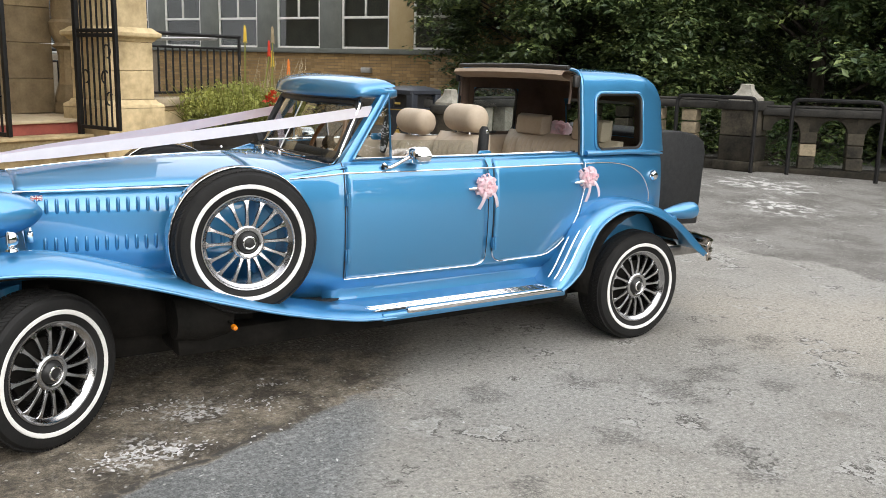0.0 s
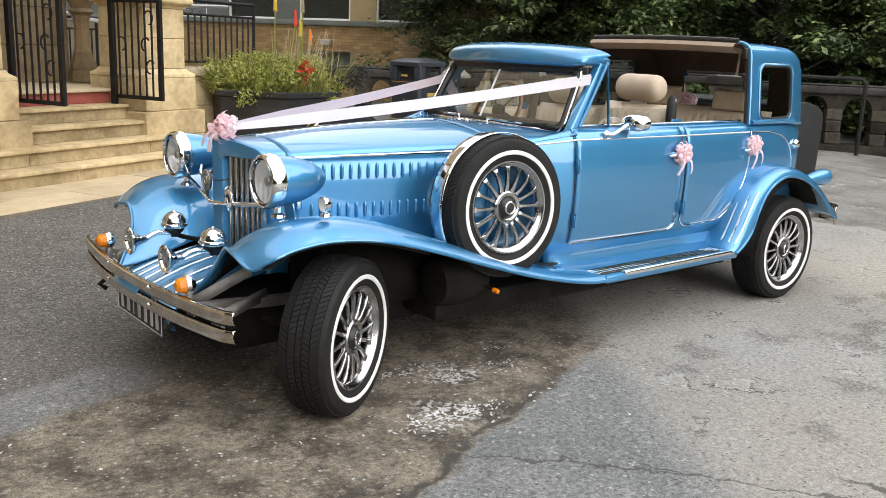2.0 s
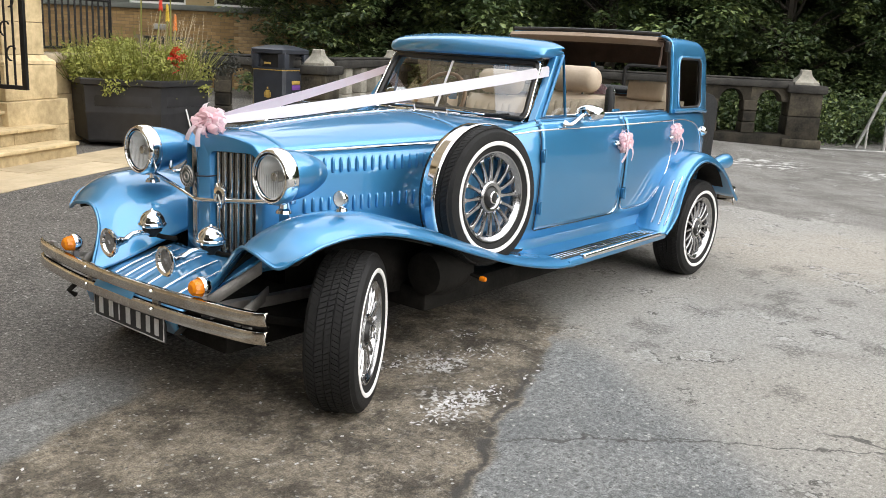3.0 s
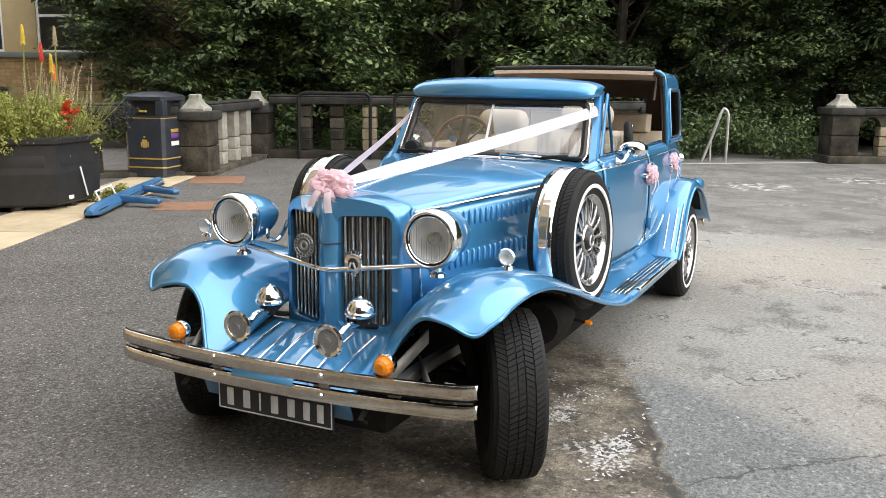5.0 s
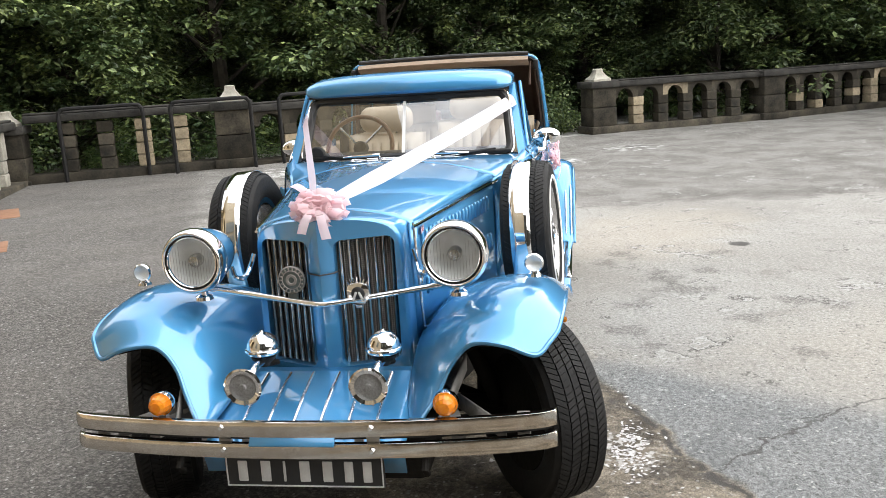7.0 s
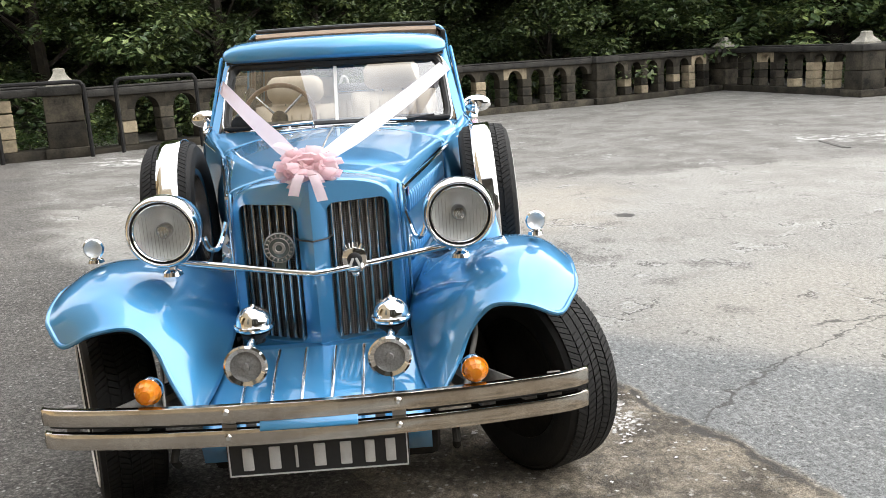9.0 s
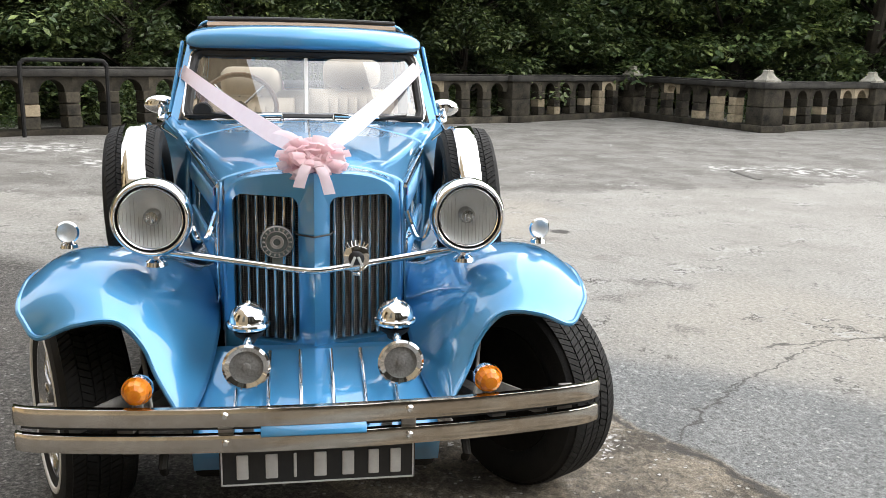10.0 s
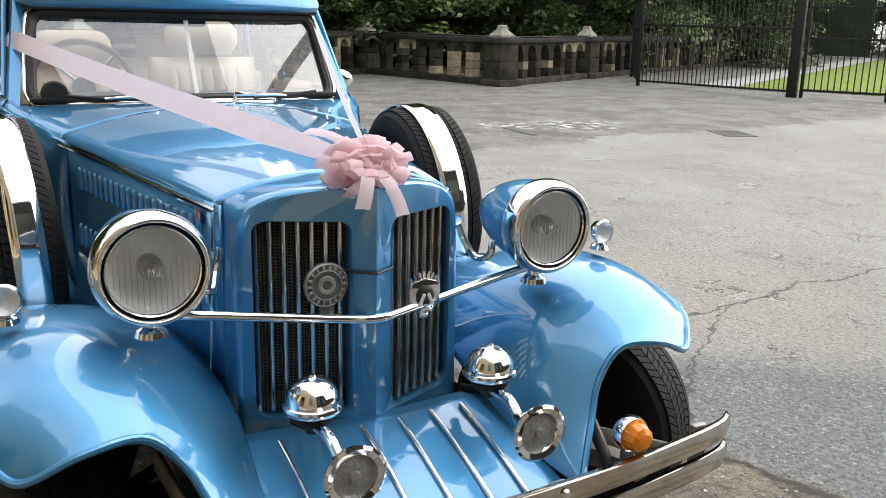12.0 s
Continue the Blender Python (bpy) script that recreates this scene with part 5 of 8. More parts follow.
def build_ground_things():
    # blue bars laid on the paving
    fr = thing("folded_hood_frame", pose(4.33, 5.69, 0.165, 0, 0, 30), "blue painted removable roof frame lying on the paving", "frame")
    prof = [(-0.075, 0.0), (0.075, 0.0), (0.075, 0.03), (0.045, 0.075), (0.0, 0.09), (-0.05, 0.07), (-0.075, 0.03)]
    rows = [[(x, y * w, z * w + 0.02) for y, z in prof] for x, w in ((-1.47, 0.55), (-1.41, 0.95), (-0.9, 1.1), (0.2, 1.0), (1.1, 0.9), (1.36, 0.8), (1.40, 0.45))]
    rail = loft(rows, False, True)
    rail.verts.ensure_lookup_table()
    for k in (range(6, -1, -1), range(-7, 0)):
        rail.faces.new([rail.verts[q] for q in k])
    rail = part("rail", rail, BLUE_STEEL, fr, "long blue pressed rail", angle=30)
    part("rubber_edge", block(-1.38, 1.32, -0.082, 0.082, 0.0, 0.022, 0.006, 1), BLACK_TRIM, rail)
    part("chrome_edge", tube([(-1.40, -0.068, 0.056), (0.2, -0.066, 0.058), (1.32, -0.055, 0.052)], 0.008, 6), CHROME, rail)
    for x, turn, long in ((-0.55, -110, 0.48), (0.40, -128, 0.58)):
        m = pose(x, -0.05, 0.06, 0, 0, turn)
        leg = part("side_arm", extrude_outline([(0, -0.035), (long, -0.03), (long + 0.02, 0), (long, 0.03), (0, 0.05)], -0.045, 0.045, 0.012, m=m), BLUE_STEEL, fr)
        part("bright_strip", block(0.05, long - 0.02, -0.012, 0.012, 0.040, 0.048, 0.003, m=m), CHROME, leg)
    part("handle", tube(spline([(-0.70, 0.10, 0.02), (-0.70, 0.16, 0.14), (-0.66, 0.165, 0.16), (-0.18, 0.165, 0.16), (-0.14, 0.16, 0.14), (-0.14, 0.10, 0.02)], 24), 0.010, 8), WHITE_PLASTIC, fr)
    for pts, label in (((3.45, -2.15, 0.62, 0.62, 8), "rusty brown cover plate let into the tarmac"), ((5.93, -1.83, 0.85, 0.70, 10), "rusty brown cover plate near the bin")):
        u, v, w, d, a = pts
        p = PORCH @ Vector((u, v, 0))
        single("cover_plate", block(-w / 2, w / 2, -d / 2, d / 2, -0.01, 0.006, 0.004), RUST_PLATE, label, "cover plate", "", "cover plates", m=pose(p.x, p.y, rise(p.x, p.y) + 0.002, 0, 0, AXIS + a))
    rnd = random.Random(3)
    me = leaf_cloud(rnd, [(rnd.uniform(-0.5, 0.5), rnd.uniform(-0.1, 0.1), 0.05, 0.08, 0.06, 0.06) for _ in range(14)], 40, 0.022)
    me.materials.append(FLOWER_LEAF)
    ob = new("weeds", me)
    ob.matrix_world = pose(4.35, 6.0, 0.16, 0, 0, 30)
    tagged(ob, "small weeds growing at the planter's foot", "weeds", "", "stuff")
    # paper confetti left lying where it fell
    rnd = random.Random(41)
    verts, faces = [], []
    for x, y, sx, sy, n in ((0.26, -1.05, 0.13, 0.045, 150), (0.45, -1.07, 0.07, 0.03, 40), (0.62, -0.70, 0.10, 0.05, 90), (0.44, -0.53, 0.12, 0.03, 60), (0.85, -0.72, 0.10, 0.05, 30), (1.02, -0.52, 0.12, 0.04, 30), (0.5, -0.9, 0.45, 0.25, 50), (-0.9, -0.5, 0.5, 0.3, 24)):
        for _ in range(n):
            c = Vector((rnd.gauss(x, sx), rnd.gauss(y, sy), 0.004 + rnd.uniform(0, 0.006)))
            d = Vector((math.cos(rnd.uniform(0, 6.28)), math.sin(rnd.uniform(0, 6.28)), rnd.gauss(0, 0.15))).normalized()
            e = Vector((-d.y, d.x, rnd.gauss(0, 0.15)))
            l, w = rnd.uniform(0.006, 0.015), rnd.uniform(0.004, 0.008)
            b = len(verts)
            verts += [tuple(c - d * l), tuple(c + e * w), tuple(c + d * l), tuple(c - e * w)]
            faces.append((b, b + 1, b + 2, b + 3))
    me = bpy.data.meshes.new("confetti")
    me.from_pydata(verts, [], faces)
    me.materials.append(CONFETTI)
    tagged(new("confetti", me), "trodden white paper confetti lying on the tarmac", "confetti", "", "stuff")
    # gully grates
    for x, y, w, d, a in ((6.82, -8.5, 0.62, 0.45, -20), (7.95, -5.78, 0.8, 0.09, -5)):
        g = thing("gully_grate", pose(x, y, 0.004, 0, 0, a), "cast iron gully grate let into the yard", "grate", "gully grates")
        rim = bmesh.new()
        for q in ((-w / 2, w / 2, -d / 2, -d / 2 + 0.03), (-w / 2, w / 2, d / 2 - 0.03, d / 2), (-w / 2, -w / 2 + 0.03, -d / 2, d / 2), (w / 2 - 0.03, w / 2, -d / 2, d / 2)):
            block(*q, -0.004, 0.006, bm=rim)
        part("rim", rim, GRATE_IRON, g)
        # flat black plate stands in for the dark hollow below the bars
        part("dark_plate", block(-w / 2 + 0.02, w / 2 - 0.02, -d / 2 + 0.02, d / 2 - 0.02, -0.004, 0.001), PLASTIC_BLACK, g)
        n = int(w / 0.07)
        for k in range(n):
            part("grate_bar", block(-w / 2 + 0.04 + 0.07 * k, -w / 2 + 0.07 + 0.07 * k, -d / 2 + 0.02, d / 2 - 0.02, 0.0, 0.006), GRATE_IRON, g)


# ---- iron fence, lawn and path ----
def build_fence():
    def run(a, b, high, label, name="iron_fence", step=0.105, z0=0.08):
        v = Vector((b[0] - a[0], b[1] - a[1]))
        f = thing(name, pose(a[0], a[1], 0, 0, 0, math.degrees(math.atan2(v.y, v.x))), label, "fence", "yard railings")
        ln = v.length
        for x in (0.0, ln):
            part("post", block(x - 0.035, x + 0.035, -0.035, 0.035, -0.05, high + 0.06, 0.006), IRON, f)
        for z in (z0 + 0.04, high * 0.62, high - 0.12):
            part("rail", block(0.03, ln - 0.03, -0.012, 0.012, z - 0.022, z + 0.022, 0.003), IRON, f)
        upright = mesh_of("upright", tube([(0, 0, z0), (0, 0, high - 0.05), (0, 0, high + 0.03)], [0.013, 0.013, 0.002], 5), IRON)
        n = int((ln - 0.1) / step)
        for k in range(1, n + 1):
            piece("upright", upright, f, pose(ln * k / (n + 1), 0, 0))
        return f

    run((14.6, -13.45), (11.16, -14.57), 2.25, "black iron railing fence along the yard's edge")
    single("gate_post", block(-0.09, 0.09, -0.09, 0.09, -0.05, 2.6, 0.012), IRON, "stout black iron gate post", "post", m=pose(11.10, -14.62, 0, 0, 0, 25))
    run((10.95, -14.72), (9.62, -15.62), 1.95, "black iron yard gate standing closed", "yard_gate", 0.12, 0.12)
    run((9.55, -15.68), (8.2, -16.6), 1.95, "black iron yard gate standing closed", "yard_gate", 0.12, 0.12)
    run((14.6, -13.45), (17.4, -15.6), 2.1, "black iron railing fence running back from the yard")
    single("lawn", block(-9.0, 0.65, -26, 0.0, 0.0, 0.03, 0.01), LAWN, "bright green mown lawn behind the railings", "lawn", "structure", m=pose(12.9, -15.9, 0, 0, 0, 29))
    single("path", block(0.80, 1.70, -30, 0.3, 0.0, 0.02, 0.006), PATH_PALE, "pale tarmac path beside the lawn", "path", "structure", m=pose(12.9, -15.9, 0, 0, 0, 29))
    single("far_path", block(-9.0, 6.2, -29.0, -27.0, 0.0, 0.02, 0.006), PATH_PALE, "pale tarmac path beyond the lawn", "path", "structure", m=pose(12.9, -15.9, 0, 0, 0, 29))
    hedge = leaf_cloud(random.Random(5), [(7.2 + 0.5 * (k % 2), -0.9 * k, 0.55 + 0.5 * (k % 3), 0.7, 0.7, 0.6) for k in range(40)], 150, 0.07)
    hedge.materials.append(LEAF)
    ob = new("hedge", hedge)
    ob.matrix_world = pose(12.9, -15.9, 0, 0, 0, 29)
    tagged(ob, "dark green hedge beside the pale path", "hedge", "", "stuff")


build_porch()
build_church()
build_wing()
build_planter()
build_bin()
build_ground_things()
build_fence()


# ---- the car ----
CAR = thing("vintage_wedding_car", pose(0, 0, 0), "light blue metallic vintage open wedding car parked on the yard", "car")


def side_y(x, z, out=0.0):
    """Half width of the body at a place along it and a height."""
    wide = float(np.interp(x, [0.95, 1.15, 1.38, 1.8, 2.3, 2.9, 3.30, 3.50, 3.60], [0.50, 0.575, 0.672, 0.695, 0.708, 0.700, 0.676, 0.648, 0.618]))
    fall = float(np.interp(z, [0.42, 0.50, 0.54, 1.06, 1.10, 1.135, 1.145], [-0.075, -0.030, 0.0, 0.0, -0.006, -0.030, -0.050]))
    fall -= 0.022 * ((min(max(z, 0.5), 1.1) - 0.84) / 0.28) ** 2
    return -(wide + fall + out)


def side_skin(x0, x1, z0, z1, nx, nz, out, front=None, back=None):
    rows = []
    for k in range(nz):
        z = z0 + (z1 - z0) * k / (nz - 1)
        a, b = (front(z) if front else x0), (back(z) if back else x1)
        rows.append([(a + (b - a) * i / (nx - 1), side_y(a + (b - a) * i / (nx - 1), z, out), z) for i in range(nx)])
    return loft(rows)


def both(name, bm, material, label="", **kw):
    """The same part on the car's two sides."""
    twin = flip(bm)
    return part(name, bm, material, CAR, label, **kw), part(name, twin, material, CAR, label, **kw)


def build_body():
    # side of the tub, from the scuttle to the tail
    xs = [0.95 + (3.60 - 0.95) * i / 52 for i in range(53)]
    zs = [0.42, 0.46, 0.50, 0.53, 0.56, 0.62, 0.7, 0.8, 0.9, 1.0, 1.05, 1.08, 1.10, 1.12, 1.135, 1.145]
    rows = []
    for z in zs:
        row = [(x, side_y(x, z), z if x > 1.38 else min(z, 1.04 + max(0, x - 0.95) * 0.21)) for x in xs]
        for a in (25, 50, 72, 90):
            y = side_y(3.60, z)
            row.append((3.60 + 0.1 * math.sin(radians(a)), y * math.cos(radians(a)) ** 0.6 if a < 90 else 0.0, z))
        rows.append(row)
    both("body_side", loft(rows), PAINT, solid=0.012)
    # doors, their lower corners rounded towards the pillar between them
    def round_off(z, foot, r=0.055):
        return r - math.sqrt(max(0.0, r * r - max(0.0, foot + r - z) ** 2))

    def cut(z):
        return 2.90 if z > 0.92 else 2.90 - 0.30 * (max(0.0, (0.92 - z) / 0.355)) ** 2.2
    for name, bm, x0 in (("front_door", side_skin(1.392, 2.214, 0.556, 1.132, 26, 34, 0.006, None, lambda z: 2.214 - round_off(z, 0.556)), 1.392),
                         ("rear_door", side_skin(2.262, 2.9, 0.568, 1.132, 22, 34, 0.006, lambda z: 2.262 + round_off(z, 0.568), cut), 2.262)):
        for sgn, ob in zip((-1, 1), both(name, bm, PAINT, solid=0.008)):
            for hz in (0.955, 0.675):
                if name == "rear_door" and hz > 0.9:
                    continue
                hb = block(x0 - 0.012, x0 + 0.014, -0.012, 0.012, hz - 0.03, hz + 0.03, 0.005)
                tube([(x0, -0.012, hz - 0.036), (x0, -0.012, hz + 0.036)], 0.008, 8, hb)
                bmesh.ops.translate(hb, vec=(0, side_y(x0, hz, 0.012), 0), verts=hb.verts)
                if sgn > 0:
                    hb = flip(hb)
                part("hinge", hb, PAINT, ob)
    # shut lines and the chrome line under the doors
    for x, z0 in ((1.383, 0.552), (2.220, 0.62), (2.256, 0.63)):
        both("shut_line", tube([(x, side_y(x, z0 + (1.14 - z0) * k / 12, 0.002), z0 + (1.14 - z0) * k / 12) for k in range(13)], 0.0026, 6), BLACK_TRIM)
    low = [(1.385 + k * 0.05, 0.549 + 0.0004 * k) for k in range(16)] + [(2.165, 0.556), (2.195, 0.568), (2.213, 0.588), (2.219, 0.615)]
    both("door_edge_strip", tube([(x, side_y(x, z, 0.006), z) for x, z in low], 0.0036, 8), CHROME)
    low = [(2.257, 0.628), (2.263, 0.600), (2.282, 0.578), (2.312, 0.566)] + [(2.36 + k * 0.05, 0.564 + 0.001 * k) for k in range(6)] + [(2.66, 0.580), (2.73, 0.622), (2.80, 0.69), (2.855, 0.79), (2.895, 0.92), (2.915, 1.09)]
    both("door_edge_strip", tube([(x, side_y(x, z, 0.006), z) for x, z in low], [0.0036] * (len(low) - 3) + [0.003, 0.0022, 0.0022], 8), CHROME)
    # cove between the doors and the running board
    cove = [[(x, side_y(x, 0.50, d) if d is not None else y, z) for x in np.linspace(1.30, 2.74, 16)] for d, y, z in ((0.002, 0, 0.535), (-0.006, 0, 0.50), (-0.010, 0, 0.46), (-0.004, 0, 0.43), (None, -0.675, 0.408), (None, -0.715, 0.3975), (None, -0.75, 0.395))]
    both("sill_cove", loft(cove), PAINT, solid=0.004)
    belt = [(1.14 + k * 0.05, 1.075 if k * 0.05 + 1.14 > 1.38 else 1.045 + 0.03 * k / 5) for k in range(36)]
    both("belt_strip", tube([(x, side_y(x, 1.085, 0.006), z + 0.01) for x, z in belt], 0.0045, 6), CHROME)
    quarter = spline([(2.92, 1.085), (3.10, 1.083), (3.27, 1.055), (3.39, 0.99), (3.45, 0.90), (3.46, 0.83)], 22)
    both("quarter_strip", tube([(x, side_y(x, z, 0.004), z) for x, z in quarter], 0.0045, 6), CHROME)
    both("door_top_strip", tube([(1.42 + 0.05 * k, side_y(1.42 + 0.05 * k, 1.145, -0.002), 1.15) for k in range(30)], 0.006, 6), CHROME)
    # inner sides, floor and dashboard
    dark = [[(1.40 + 0.1 * i, side_y(1.40 + 0.1 * i, 1.0, -d), z) for i in range(5)] for d, z in ((0.062, 1.143), (0.075, 1.12), (0.085, 1.0), (0.09, 0.8), (0.085, 0.5))]
    both("footwell_trim", loft(dark), BLACK, solid=0.01)
    rows = [[(1.80 + 0.1 * i, side_y(1.80 + 0.1 * i, 1.0, -d), z) for i in range(17)] for d, z in ((0.062, 1.143), (0.075, 1.12), (0.085, 1.0), (0.09, 0.8), (0.085, 0.5))]
    both("inner_trim", loft(rows), LEATHER, "beige leather door lining", solid=0.01)
    part("cabin_floor", block(1.2, 3.55, -0.6, 0.6, 0.40, 0.44), BLACK, CAR)
    part("dashboard", block(1.36, 1.60, -0.56, 0.56, 0.88, 1.135, 0.05, 4), WOOD, CAR, "dark wooden dashboard")
    part("dash_top", block(1.34, 1.57, -0.55, 0.55, 1.13, 1.146, 0.006), BLACK, CAR)
    part("rear_bulkhead", block(3.42, 3.46, -0.56, 0.56, 0.45, 1.15, 0.01), DARK_LINING, CAR)


def build_bonnet():
    def crown(x, half, edge, mid):
        return [(x, -half, edge), (x, -half * 0.93, edge + (mid - edge) * 0.30), (x, -half * 0.6, edge + (mid - edge) * 0.74), (x, -half * 0.25, edge + (mid - edge) * 0.96), (x, 0, mid),
                (x, half * 0.25, edge + (mid - edge) * 0.96), (x, half * 0.6, edge + (mid - edge) * 0.74), (x, half * 0.93, edge + (mid - edge) * 0.30), (x, half, edge)]
    top = [crown(-0.05, 0.288, 1.022, 1.086), crown(0.2, 0.335, 1.028, 1.108), crown(0.5, 0.392, 1.033, 1.128), crown(0.8, 0.452, 1.040, 1.139), crown(0.987, 0.492, 1.046, 1.143)]
    part("bonnet", loft(smooth_skin(top, 30, 33)), PAINT, CAR, solid=0.012)
    tail = [crown(0.991, 0.494, 1.046, 1.143), crown(1.10, 0.535, 1.060, 1.141), crown(1.22, 0.59, 1.084, 1.134), crown(1.40, 0.652, 1.118, 1.128)]
    part("scuttle", loft(smooth_skin(tail, 14, 33)), PAINT, CAR, solid=0.012)
    part("bonnet_centre_hinge", tube([(x, 0, float(np.interp(x, [-0.05, 0.2, 0.5, 0.8, 0.985], [1.0875, 1.1095, 1.1295, 1.1405, 1.1445]))) for x in np.linspace(-0.05, 0.98, 12)], 0.004, 6), CHROME, CAR)
    # side panels
    def flank(x):
        return -float(np.interp(x, [-0.06, 1.0], [0.288, 0.497]))
    rows = [[(x, flank(x) + 0.001, z) for x in np.linspace(-0.06, 1.0, 16)] for z in (1.028, 0.9, 0.75, 0.55)]
    sides = both("bonnet_side", loft(rows), PAINT, solid=0.01)
    both("bonnet_strip", tube([(x, flank(x) - 0.006, float(np.interp(x, [-0.06, 1.0], [1.018, 1.036]))) for x in np.linspace(-0.06, 1.0, 10)], 0.006, 6), CHROME)
    one = bmesh.new()
    rows = []
    for k in range(7):
        a = math.pi * k / 6
        rows.append([(0.0085 * math.cos(a) * e, -0.011 * math.sin(a) * e, z) for z, e in ((-0.037, 0.1), (-0.034, 0.6), (-0.027, 0.95), (0.0, 1.0), (0.024, 0.95), (0.032, 0.6), (0.035, 0.1))])
    loft(rows, bm=one)
    for ob, sgn in zip(sides, (1, -1)):
        louvre = one if sgn > 0 else flip(one)
        me = mesh_of("louvre", louvre.copy(), PAINT)
        for k in range(20):
            for z in (0.952, 0.775):
                x = 0.03 + 0.0425 * k + (0.03 if z < 0.9 else 0)
                piece("louvre", me, ob, pose(x, sgn * flank(x), z, 0, 0, -11 * sgn))
        clasp = block(-0.012, 0.012, -0.012, 0.0, -0.03, 0.02, 0.004)
        tube([(0, -0.012, 0.02), (0, -0.02, 0.028), (0, -0.012, 0.036)], 0.006, 8, clasp)
        if sgn < 0:
            clasp = flip(clasp)
        bmesh.ops.translate(clasp, vec=(0.0, sgn * flank(0.0), 0.82), verts=clasp.verts)
        part("bonnet_clasp", clasp, CHROME, ob)
        badge = block(-0.026, 0.026, -0.004, 0, -0.013, 0.013, 0.002)
        bmesh.ops.translate(badge, vec=(0.035, flank(0.035), 0.99), verts=badge.verts)
        base = part("flag_badge", badge if sgn > 0 else flip(badge), BLUE_ENAMEL, ob, "small enamel flag badge")
        for mt, w in ((WHITE_PLASTIC, 0.009), (RED_ENAMEL, 0.0026)):
            bars = bmesh.new()
            d = 0.005 + (0.0012 if mt is RED_ENAMEL else 0)
            block(-0.025, 0.025, -d, -d + 0.001, -w / 2, w / 2, bm=bars)
            block(-w / 2, w / 2, -d - 0.0002, -d + 0.001, -0.0125, 0.0125, bm=bars)
            for tilt in (26, -26):
                block(-0.026, 0.026, -d + 0.0004, -d + 0.001, -w / 4, w / 4, bm=bars, m=pose(0, 0, 0, 0, tilt, 0))
            bmesh.ops.translate(bars, vec=(0.035, flank(0.035), 0.99), verts=bars.verts)
            part("cross", bars if sgn > 0 else flip(bars), mt, base)


def nose_x(y):
    return -0.266 + 0.47 * abs(y)


